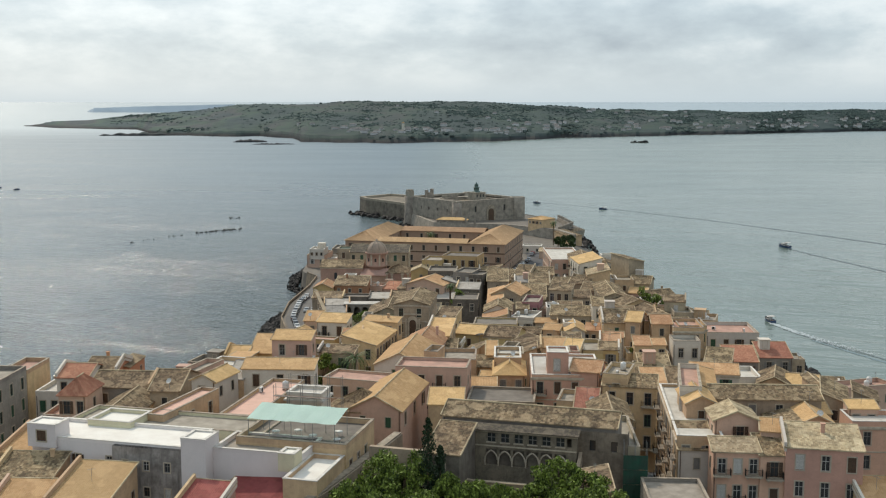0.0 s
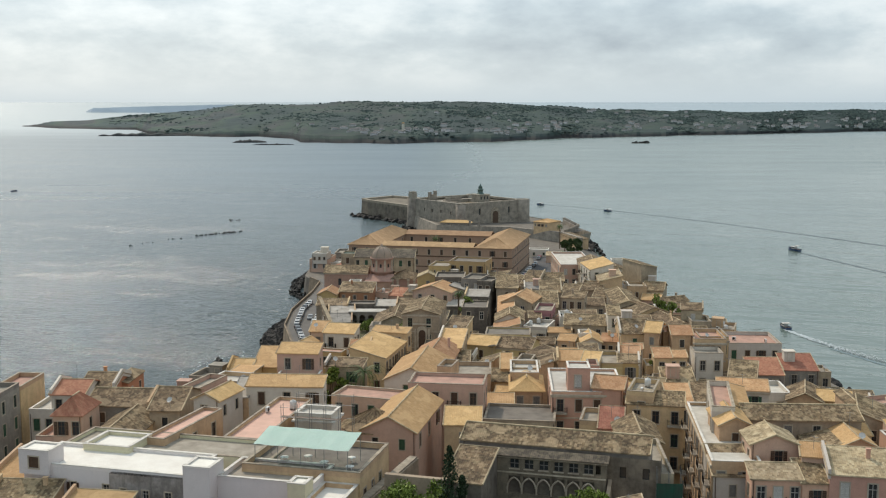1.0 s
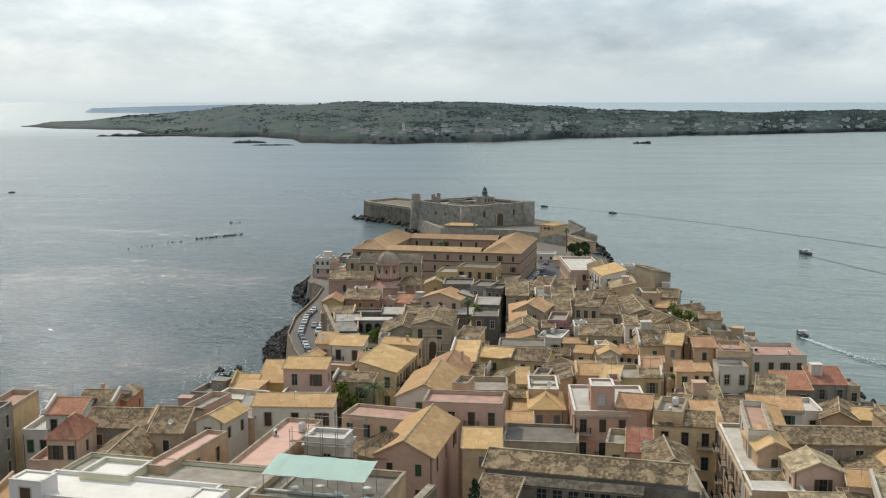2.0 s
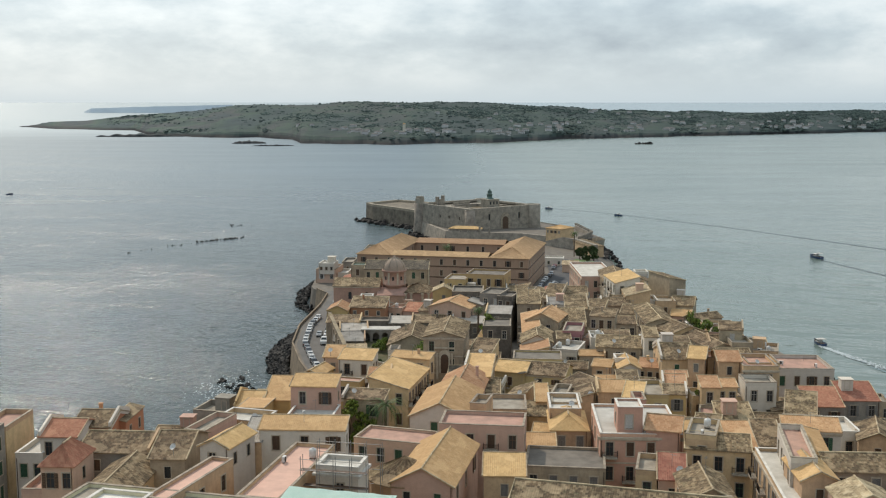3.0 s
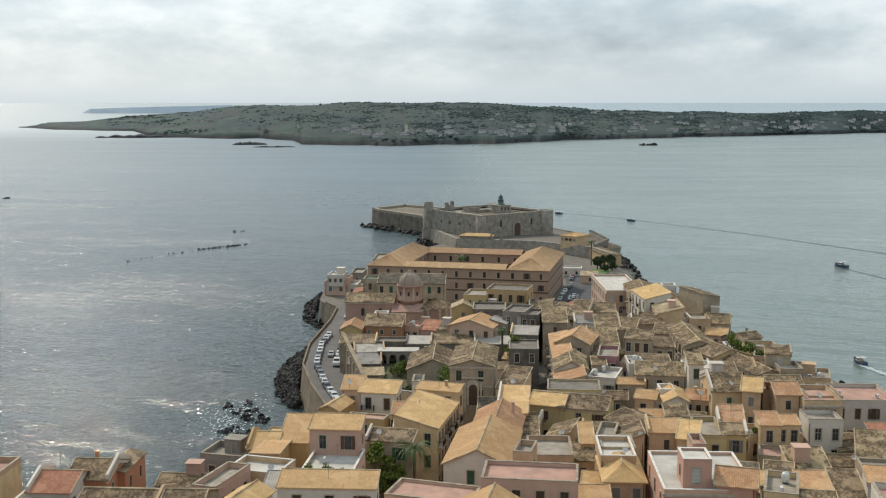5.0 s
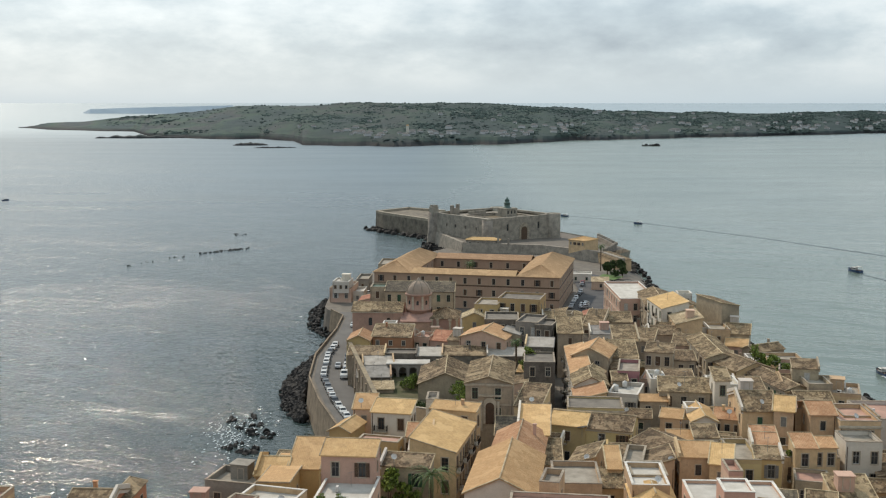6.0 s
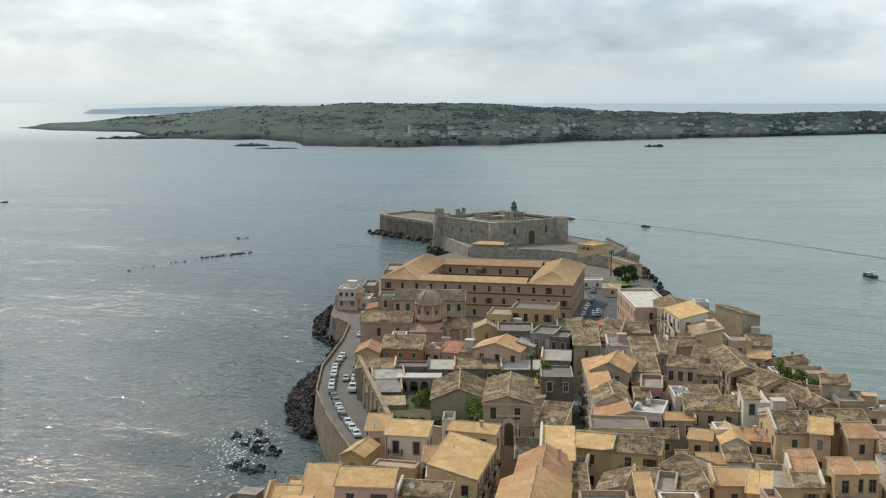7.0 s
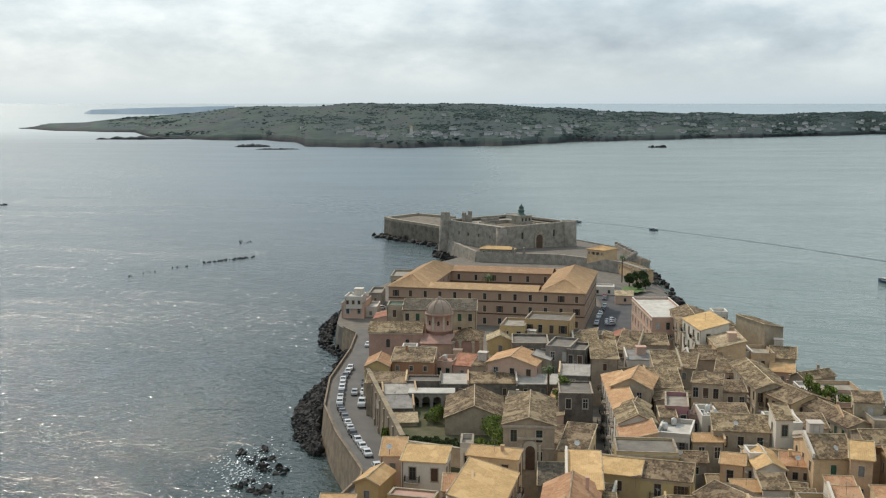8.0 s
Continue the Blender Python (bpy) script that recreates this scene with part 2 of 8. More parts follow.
# a shoal off the sea wall: paler, sandy bottom and steeper, breaking chop
east = k.math("MULTIPLY", k.math("ADD", side.outputs[0], 98.0), 1 / 15.0)
north = k.math("MULTIPLY", k.math("SUBTRACT", side.outputs[1], k.math("ADD", 390.0, k.math("MULTIPLY", east, 12.0))), 1 / 34.0)
shoal = k.math("POWER", 2.718, k.math("MULTIPLY", k.math("ADD", k.math("MULTIPLY", east, east), k.math("MULTIPLY", north, north)), -1.0))
# water pales with distance: haze painted into its base colour
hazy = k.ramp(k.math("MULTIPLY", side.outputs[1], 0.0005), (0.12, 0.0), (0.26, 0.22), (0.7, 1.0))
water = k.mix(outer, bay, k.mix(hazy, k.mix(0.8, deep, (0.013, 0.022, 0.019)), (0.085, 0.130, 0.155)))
# farthest water lifted towards the sky's paleness, by colour alone
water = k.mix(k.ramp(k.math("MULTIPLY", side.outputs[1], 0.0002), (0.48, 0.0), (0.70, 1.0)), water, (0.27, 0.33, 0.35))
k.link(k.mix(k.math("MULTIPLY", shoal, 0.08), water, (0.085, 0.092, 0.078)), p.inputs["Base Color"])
# wind streaks: long bands where the surface is smoother or more ruffled
streak = k.noise(k.stretch(co, 0.0035, 0.013, 1), 1.0, 6, 0.62)
far_off = k.ramp(k.math("MULTIPLY", side.outputs[1], 0.0005), (0.20, 0.0), (0.42, 0.16), (0.75, 0.30))
k.link(k.math("ADD", k.ramp(streak, (0.36, 0.05), (0.64, 0.10)), k.math("MULTIPLY", far_off, k.ramp(outer, (0.2, 0.5), (0.7, 1.0)))), p.inputs["Roughness"])
turned = k.add("Mapping")
turned.inputs["Rotation"].default_value = (0, 0, radians(24))
k.link(co, turned.inputs["Vector"])
swell = k.noise(k.stretch(turned.outputs["Vector"], 0.022, 0.06, 1), 1.0, 3, 0.5)
rolling = k.noise(k.stretch(turned.outputs["Vector"], 0.075, 0.18, 1), 1.0, 2, 0.5)
chop = k.noise(k.stretch(turned.outputs["Vector"], 0.58, 0.90, 1), 1.0, 2, 0.5)
longer = k.noise(k.stretch(turned.outputs["Vector"], 0.24, 0.38, 1), 1.0, 2, 0.5)
open_sea = k.ramp(k.math("MULTIPLY", side.outputs[1], 0.001), (0.30, 0.0), (0.43, 1.0))
ripple = k.math("MULTIPLY", k.noise(k.stretch(turned.outputs["Vector"], 1.1, 1.6, 1), 1.0, 2, 0.5), k.math("SUBTRACT", 1.0, open_sea))
windy = k.math("MULTIPLY", k.ramp(outer, (0.25, 0.30), (0.8, 1.0)), k.ramp(streak, (0.38, 0.72), (0.60, 1.12)))
gusty = k.math("ADD", windy, k.math("MULTIPLY", shoal, 0.18))
waves = k.math("MULTIPLY", k.math("ADD", k.math("MULTIPLY", rolling, 0.75), k.math("ADD", k.math("ADD", k.math("MULTIPLY", chop, 0.43), k.math("MULTIPLY", ripple, 0.10)), k.math("MULTIPLY", k.math("MULTIPLY", longer, open_sea), 0.95))), gusty)
lee = k.ramp(k.math("MULTIPLY", side.outputs[1], 0.0005), (0.18, 1.0), (0.40, 0.75), (0.9, 0.5))
relief(k, p, k.math("MULTIPLY", k.math("ADD", k.math("MULTIPLY", swell, 1.6), waves), lee), 1.0, 1.0)

FOAM = blotched("sea_foam", (0.50, 0.54, 0.55), (0.30, 0.36, 0.38), 0.5, 0.9)
WAKE = blotched("wake_water", (0.12, 0.17, 0.18), (0.09, 0.14, 0.15), 0.3, 0.35)

# far land: scrub, fields and bare rock, with distance haze painted into the colours
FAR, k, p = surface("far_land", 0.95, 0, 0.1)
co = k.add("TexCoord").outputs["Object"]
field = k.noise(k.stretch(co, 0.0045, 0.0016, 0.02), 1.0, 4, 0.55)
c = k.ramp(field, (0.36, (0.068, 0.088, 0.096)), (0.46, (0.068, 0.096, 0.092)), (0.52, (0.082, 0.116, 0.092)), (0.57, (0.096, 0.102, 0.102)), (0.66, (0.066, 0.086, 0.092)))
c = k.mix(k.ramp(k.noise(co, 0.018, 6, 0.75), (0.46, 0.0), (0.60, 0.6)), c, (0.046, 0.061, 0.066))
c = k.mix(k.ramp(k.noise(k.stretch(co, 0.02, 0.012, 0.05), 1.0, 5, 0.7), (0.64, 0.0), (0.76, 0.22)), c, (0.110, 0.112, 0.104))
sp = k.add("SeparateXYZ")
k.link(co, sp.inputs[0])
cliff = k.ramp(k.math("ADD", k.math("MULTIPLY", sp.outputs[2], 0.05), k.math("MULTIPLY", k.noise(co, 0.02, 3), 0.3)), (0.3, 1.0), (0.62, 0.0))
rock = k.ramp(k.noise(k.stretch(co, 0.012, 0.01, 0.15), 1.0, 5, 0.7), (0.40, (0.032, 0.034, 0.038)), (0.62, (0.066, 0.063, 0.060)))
# towards +x darker: denser woods, and less of the painted haze
woods_and_haze = k.ramp(k.math("ADD", k.math("MULTIPLY", sp.outputs[0], 0.0008), k.math("ADD", 0.72, k.math("MULTIPLY", k.noise(co, 0.003, 3), 0.3))), (0.2, 0.0), (0.7, 0.55))
c = k.mix(woods_and_haze, c, (0.032, 0.046, 0.042))
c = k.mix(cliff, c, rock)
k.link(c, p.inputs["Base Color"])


# ---- building helpers ----
def part(name, bm, material, parent, label="", at=None):
    """Links a bmesh as one mesh object under a thing or a part."""
    me = bpy.data.meshes.new(name)
    bm.to_mesh(me)
    bm.free()
    for m in material if isinstance(material, (list, tuple)) else [material]:
        me.materials.append(m)
    ob = new(name, me)
    ob.parent = parent
    if at is not None:
        ob.matrix_basis = at
    return tagged(ob, label)


def piece(name, mesh, parent, at, label=""):
    """Another object on a shared mesh."""
    ob = new(name, mesh)
    ob.parent = parent
    ob.matrix_basis = at
    return tagged(ob, label)


def mesh_of(name, bm, *materials):
    me = bpy.data.meshes.new(name)
    bm.to_mesh(me)
    bm.free()
    for m in materials:
        me.materials.append(m)
    return me


def thing(name, at, label, category, group="", kind=""):
    ob = new(name)
    ob.empty_display_size = 0.5
    ob.matrix_basis = at
    return tagged(ob, label, category, group, kind)


def box(bm, x0, x1, y0, y1, z0, z1, mat=0, bevel=0.0):
    v = [bm.verts.new(c) for c in ((x0, y0, z0), (x1, y0, z0), (x1, y1, z0), (x0, y1, z0), (x0, y0, z1), (x1, y0, z1), (x1, y1, z1), (x0, y1, z1))]
    fs = [bm.faces.new([v[i] for i in f]) for f in ((3, 2, 1, 0), (4, 5, 6, 7), (0, 1, 5, 4), (1, 2, 6, 5), (2, 3, 7, 6), (3, 0, 4, 7))]
    for f in fs:
        f.material_index = mat
    if bevel:
        bmesh.ops.bevel(bm, geom=list({e for f in fs for e in f.edges}), offset=bevel, segments=1, affect="EDGES")
    return v


def rod(bm, a, b, r0, r1=None, sides=6, mat=0):
    a, b = Vector(a), Vector(b)
    r1 = r0 if r1 is None else r1
    q = (b - a).to_track_quat("Z", "Y")
    rings = [[bm.verts.new(c + q @ Vector((r * math.cos(2 * math.pi * i / sides), r * math.sin(2 * math.pi * i / sides), 0))) for i in range(sides)] for c, r in ((a, r0), (b, r1))]
    for i in range(sides):
        j = (i + 1) % sides
        bm.faces.new((rings[0][i], rings[0][j], rings[1][j], rings[1][i])).material_index = mat
    bm.faces.new(rings[1]).material_index = mat
    bm.faces.new(rings[0][::-1]).material_index = mat


def prism(bm, outline, z0, z1, inset=0.0, mat=0, top=True):
    """A closed outline (counter-clockwise) raised from z0 to z1, drawn in by inset at the top."""
    n = len(outline)
    cx, cy = sum(p[0] for p in outline) / n, sum(p[1] for p in outline) / n
    low = [bm.verts.new((x, y, z0)) for x, y in outline]
    high = []
    for x, y in outline:
        d = math.hypot(x - cx, y - cy) or 1
        high.append(bm.verts.new((x - (x - cx) / d * inset, y - (y - cy) / d * inset, z1)))
    for i in range(n):
        j = (i + 1) % n
        bm.faces.new((low[i], low[j], high[j], high[i])).material_index = mat
    if top:
        bm.faces.new(high).material_index = mat


def lathe(bm, profile, sides=24, cx=0.0, cy=0.0, mat=0, a0=0.0, a1=360.0):
    rings = []
    full = abs(a1 - a0 - 360) < 0.1
    cnt = sides if full else sides + 1
    for r, z in profile:
        rings.append([bm.verts.new((cx + r * math.cos(radians(a0 + (a1 - a0) * i / sides)), cy + r * math.sin(radians(a0 + (a1 - a0) * i / sides)), z)) for i in range(cnt)])
    for lo, hi in zip(rings, rings[1:]):
        for i in range(sides):
            j = (i + 1) % cnt
            f = bm.faces.new((lo[i], lo[j], hi[j], hi[i]))
            f.material_index, f.smooth = mat, True
    return rings


def tube(bm, pts, r, sides=5):
    """One bent rail through the points."""
    pts = [Vector(p) for p in pts]
    rings = []
    for i, p in enumerate(pts):
        d = (pts[min(i + 1, len(pts) - 1)] - pts[max(i - 1, 0)]).normalized()
        q = d.to_track_quat("Z", "Y")
        rings.append([bm.verts.new(p + q @ Vector((r * math.cos(6.2832 * j / sides), r * math.sin(6.2832 * j / sides), 0))) for j in range(sides)])
    for a, b in zip(rings, rings[1:]):
        for j in range(sides):
            k = (j + 1) % sides
            bm.faces.new((a[j], a[k], b[k], b[j]))
    bm.faces.new(rings[-1]), bm.faces.new(rings[0][::-1])


PITCH = 0.30


def slope(bm, a, b, c, d, relieved=True):
    """A tiled roof slope with eave a-b and top edge d-c: ribs of tile, a thick eave, and tile coordinates."""
    a, b, c, d = (Vector(v) for v in (a, b, c, d))
    uv = bm.loops.layers.uv.verify()
    nrm = (b - a).cross(d - a).normalized()
    n = max(2, int((b - a).length / PITCH)) if relieved else 2
    run = (((d + c) - (a + b)) / 2).length
    lo, hi, k = [], [], []
    for i in range(2 * n + 1):
        f = i / (2 * n)
        lift = nrm * (0.038 if i % 2 else 0.0)
        lo.append(bm.verts.new(a.lerp(b, f) + lift))
        hi.append(bm.verts.new(d.lerp(c, f) + lift))
        k.append(f * (b - a).length)
    for i in range(2 * n):
        face = bm.faces.new((lo[i], lo[i + 1], hi[i + 1], hi[i]))
        for loop, (u, v) in zip(face.loops, ((k[i], 0), (k[i + 1], 0), (k[i + 1], run), (k[i], run))):
            loop[uv].uv = (u, v)
    drop = Vector((0, 0, -0.16))
    q = [bm.verts.new(v + drop) for v in (a, b, c, d)]
    e = [bm.verts.new(v) for v in (a, b, c, d)]
    bm.faces.new(q[::-1])
    for i in range(4):
        j = (i + 1) % 4
        if (e[i].co - e[j].co).length > 0.01:
            bm.faces.new((q[i], q[j], e[j], e[i]))


# ---- windows, shared by all the houses ----
def surround(bm, w, h, s, front, deep, leaves=False):
    """A stone window surround in one piece, standing on the sill's middle; with leaves it is closed by two shutter leaves."""
    def rect(x, z0, z1, y):
        return [bm.verts.new(v) for v in ((-x, y, z0), (x, y, z0), (x, y, z1), (-x, y, z1))]
    back, out, lip, inner = rect(w / 2 + s, -s, h + s, 0.02), rect(w / 2 + s, -s, h + s, front), rect(w / 2, 0, h, front), rect(w / 2, 0, h, deep)
    for p, q in ((back, out), (out, lip), (lip, inner)):
        for i in range(4):
            j = (i + 1) % 4
            bm.faces.new((p[i], p[j], q[j], q[i]))
    if leaves:
        lo, hi = bm.verts.new((0, deep - 0.03, 0)), bm.verts.new((0, deep - 0.03, h))
        for f in ((inner[0], lo, hi, inner[3]), (lo, inner[1], inner[2], hi)):
            bm.faces.new(f).material_index = 1


def window_meshes():
    """Meshes for a window w wide and h high whose sill's middle is the origin; it looks towards -y."""
    made = {}
    for key, w, h in (("tall", 1.15, 2.25), ("small", 0.9, 1.35), ("wide", 1.5, 1.6)):
        bm = bmesh.new()
        surround(bm, w, h, 0.16, -0.07, 0.02)
        made[key, "window"] = mesh_of("window", bm, TRIM)
        for wood in ("brown", "green", "white", "grey"):
            bm = bmesh.new()
            t = 0.07
            for x in (-w / 2, -t / 2, w / 2 - t):
                box(bm, x, x + t, 0.10, 0.16, 0, h)
            for z in (0, h * 0.62, h - t):
                box(bm, -w / 2 + t, -t / 2, 0.105, 0.155, z, z + t), box(bm, t / 2, w / 2 - t, 0.105, 0.155, z, z + t)
            made[key, "casement", wood] = mesh_of("casement", bm, WOOD[wood])
            bm = bmesh.new()
            x0 = -w / 4 + 0.01
            x1 = w / 4 - 0.01
            for x in (x0, x1 - 0.07):
                box(bm, x, x + 0.07, 0.02, 0.07, 0.02, h - 0.02)
            for i in range(9):
                z = 0.06 + (h - 0.16) * i / 8.5
                box(bm, x0 + 0.07, x1 - 0.07, 0.03, 0.06, z, z + (h - 0.16) / 8.5 - 0.02)
            made[key, "shutter", wood] = mesh_of("shutter", bm, WOOD[wood])
        bm = bmesh.new()
        bm.faces.new([bm.verts.new(c) for c in ((-w / 2, 0.135, 0), (w / 2, 0.135, 0), (w / 2, 0.135, h), (-w / 2, 0.135, h))])
        made[key, "pane"] = mesh_of("pane", bm, PANE)
    for wood in ("brown", "green", "grey", "dark"):
        bm = bmesh.new()
        w, h = 0.95, 1.75
        surround(bm, w, h, 0.12, -0.05, 0.15, True)
        made["plain", wood] = mesh_of("window", bm, TRIM, PANE if wood == "dark" else WOOD[wood])
    bm = bmesh.new()
    box(bm, -1.25, 1.25, -0.95, 0.0, -0.30, -0.13)
    for x in (-0.9, 0.9):
        box(bm, x - 0.08, x + 0.08, -0.6, 0.0, -0.60, -0.30)
    made["balcony"] = mesh_of("balcony", bm, TRIM)
    bm = bmesh.new()
    along = [(-1.2, -0.02 - 0.145 * i) for i in range(7)] + [(-1.2 + 2.4 * i / 17, -0.905) for i in range(1, 17)] + [(1.2, -0.89 + 0.145 * i) for i in range(7)]
    stations = [(x, y, k) for x, y in along for k in (-1, 1)]
    rings = []
    for n, (x, y, k) in enumerate(stations):
        side = abs(x) > 1.19 and y > -0.88
        ax, ay = ((0, -1) if x < 0 else (0, 1)) if side else (1, 0)
        bx, by = x + ax * 0.013 * k, y + ay * 0.013 * k
        rings.append([bm.verts.new((bx - ay * q, by + ax * q, z)) for q, z in ((-0.02, 0.86), (-0.02, 0.90), (0.02, 0.90), (0.02, 0.86))])
    for n, (a, b) in enumerate(zip(rings, rings[1:])):
        for i in range(3):
            bm.faces.new((a[i], a[i + 1], b[i + 1], b[i]))
        if n % 2:
            bm.faces.new((a[3], a[0], b[0], b[3]))
        else:
            foot = [bm.verts.new((v.co.x, v.co.y, -0.13)) for v in (a[0], a[3], b[3], b[0])]
            head = (a[0], a[3], b[3], b[0])
            for i in range(4):
                m = (i + 1) % 4
                bm.faces.new((head[i], head[m], foot[m], foot[i]))
    made["railing"] = mesh_of("railing", bm, IRON)
    return made


WIN = window_meshes()
SIZE = {"tall": (1.15, 2.25), "small": (0.9, 1.35), "wide": (1.5, 1.6)}
rng = random.Random(7)


def fit_window(parent, at, size="tall", style=None, balcony=False):
    style = style or rng.choice(("brown", "brown", "green", "white", "grey"))
    win = piece("window", WIN[size, "window"], parent, at)
    piece("pane", WIN[size, "pane"], win, Matrix())
    if rng.random() < 0.28:
        for x in (-1, 1):
            piece("shutter", WIN[size, "shutter", style], win, pose(x * SIZE[size][0] / 4, 0, 0), "closed " + style + " louvred shutter")
    else:
        piece("casement", WIN[size, "casement", style], win, Matrix())
        if rng.random() < 0.16:
            for x in (-1, 1):
                piece("shutter", WIN[size, "shutter", style], win, pose(x * SIZE[size][0] * 0.77, -0.13, 0), "folded-back " + style + " louvred shutter")
    if balcony:
        b = piece("balcony", WIN["balcony"], win, pose(0, 0, 0.0))
        b.location.y = -0.02
        piece("railing", WIN["railing"], parent, at, "black iron balcony railing")
    return win


def pierced(bm, p0, along, width, z0, z1, cols, rows, depth=0.28):
    """A wall face from p0 along a level direction, pierced where the columns and rows of openings cross; its outside lies to the right of along."""
    along = Vector((along[0], along[1], 0))
    inward = Vector((-along.y, along.x, 0)) * depth
    xs = sorted({0.0, width, *(v for c in cols for v in c)})
    zs = sorted({z0, z1, *(v for r in rows for v in r)})
    grid = {}

    def vert(i, j):
        if (i, j) not in grid:
            grid[i, j] = bm.verts.new(Vector((p0[0], p0[1], 0)) + along * xs[i] + Vector((0, 0, zs[j])))
        return grid[i, j]
    for i in range(len(xs) - 1):
        for j in range(len(zs) - 1):
            q = [vert(i, j), vert(i + 1, j), vert(i + 1, j + 1), vert(i, j + 1)]
            if any(abs(c[0] - xs[i]) < 1e-6 for c in cols) and any(abs(r[0] - zs[j]) < 1e-6 for r in rows):
                inner = [bm.verts.new(v.co + inward) for v in q]
                for a in range(4):
                    b = (a + 1) % 4
                    bm.faces.new((q[a], q[b], inner[b], inner[a]))
            else:
                bm.faces.new(q)


NAMES = {"tan": "sandy clay-tile", "barrack": "golden-brown clay-tile", "gold": "smooth golden tiled", "pale": "weathered sandy clay-tile", "orange": "orange clay-tile", "red": "red clay-tile", "old": "lichen-grey clay-tile", "dark": "soot-dark clay-tile", "crimson": "crimson-tiled",
         "terr_white": "white flat terrace", "terr_pink": "pink tiled terrace", "terr_rose": "bright rose terrace", "terr_grey": "grey flat terrace", "terr_dark": "sooty grey flat terrace", "terr_green": "green felted flat"}
TONE = {"cream": "cream plastered", "white": "whitewashed", "ochre": "ochre plastered", "yellow": "yellow plastered", "pink": "pink plastered",
        "rose": "faded rose plastered", "orange": "terracotta plastered", "brick": "russet plastered", "magenta": "faded magenta", "grey": "grimy grey", "ruin": "soot-streaked masonry", "stone": "bare stone"}
KIND = {"gx": "ridged", "gy": "gabled", "hip": "hipped", "mf": "lean-to", "mb": "lean-to", "ml": "lean-to", "mr": "lean-to", "flat": "open"}


PLOTS = []


def house(x, y, w, d, z0, eave, rot, roof, rise, wall, tile, win, cornice=0, plants=0, units=0, door=0, vents=0):
    """A town house: pierced walls, windows, a tiled roof or a terrace with its parapet. The front looks towards -y."""
    PLOTS.append((x, y, w / 2, d / 2, radians(rot), eave))
    # farther along +y, many cream walls and tan roofs swap to darker materials
    age = random.Random(int(x * 10) * 7919 + int(y * 10))
    if y > 289 and wall == "cream" and age.random() < (0.65 if y < 340 else 0.75):
        wall = "stone"
    if y > 300 and tile in ("tan", "orange") and age.random() < (0.5 if y < 340 else 0.6):
        tile = age.choice(("old", "old", "pale"))
    storeys = max((int(s.split("x")[1].rstrip("b")) for s in win.split()), default=2)
    say = {1: "low", 2: "two-storey", 3: "three-storey"}.get(storeys, "tall")
    top = tagged(thing("house", pose(x, y, 0, 0, 0, rot), "%s %s house with a %s %s roof" % (TONE[wall], say, KIND[roof], NAMES[tile]), "house", "town houses"))
    hw, hd = w / 2, d / 2
    faces = {"f": ((-hw, -hd), (1, 0), w, 0), "r": ((hw, -hd), (0, 1), d, 90), "b": ((hw, hd), (-1, 0), w, 180), "l": ((-hw, hd), (0, -1), d, 270)}
    # height of the wall's top at each corner
    H = {"flat": (0, 0, 0, 0), "gx": (0, 0, 0, 0), "gy": (0, 0, 0, 0), "hip": (0, 0, 0, 0), "mf": (0, 0, rise, rise), "mb": (rise, rise, 0, 0), "ml": (0, rise, rise, 0), "mr": (rise, 0, 0, rise)}[roof]
    want = {s[0]: (int(s[1:].split("x")[0]), int(s.split("x")[1].rstrip("b")), s.endswith("b")) for s in win.split()}
    bm = bmesh.new()
    fitted = []
    style = rng.choice(("brown", "brown", "green", "white", "grey"))
    for key, (p0, along, length, turn) in faces.items():
        cols, rows, bal = [], [], False
        if key not in want and key != "b" and length > 3.2 and eave - z0 > 4.5 and rng.random() < 0.85:
            nc = max(1, int(length / rng.uniform(3.0, 4.4)))
            step = length / nc
            cols = [(step * (i + 0.5) - 0.475, step * (i + 0.5) + 0.475) for i in range(nc)]
            rows = [(eave - 3.0 - 3.9 * j, eave - 1.25 - 3.9 * j) for j in range(2 if key == "f" else 1) if eave - 3.0 - 3.9 * j > z0 + 0.4]
            for r in rows:
                for c in cols:
                    f = (c[0] + c[1]) / 2
                    fitted.append((Matrix.Translation((p0[0] + along[0] * f, p0[1] + along[1] * f, r[0])) @ Matrix.Rotation(radians(turn), 4, "Z"), "plain", None, False))
        if key in want:
            nc, nr, bal = want[key]
            nc = min(nc, int(length / 1.75))
            size = "tall" if nr > 1 or eave - z0 > 9 else "small"
            if length / max(nc, 1) < 2.0 or (roof in ("mf", "gx") and nr == 1 and eave - z0 < 12):
                size = "small"
            ww, hh = SIZE[size]
            step = length / max(nc, 1)
            jitter = rng.uniform(-0.1, 0.1) * step
            cols = [(step * (i + 0.5) + jitter - ww / 2, step * (i + 0.5) + jitter + ww / 2) for i in range(nc)]
            rows = [(eave - 1.0 - hh - 4.0 * j, eave - 1.0 - 4.0 * j) for j in range(nr) if eave - 1.0 - hh - 4.0 * j > z0 + 0.4]
            turn_m = Matrix.Rotation(radians(turn), 4, "Z")
            for j, r in enumerate(rows):
                for i, c in enumerate(cols):
                    px, py = p0[0] + along[0] * (c[0] + c[1]) / 2, p0[1] + along[1] * (c[0] + c[1]) / 2
                    fitted.append((Matrix.Translation((px, py, r[0])) @ turn_m, size, style if rng.random() < 0.8 else None, bal and (i + j) % 2 == 0 and size == "tall"))
        pierced(bm, p0, along, length, z0, eave, cols, rows)
    c4 = ((-hw, -hd), (hw, -hd), (hw, hd), (-hw, hd))
    if roof in ("mf", "mb", "ml", "mr"):
        for i in range(4):
            j = (i + 1) % 4
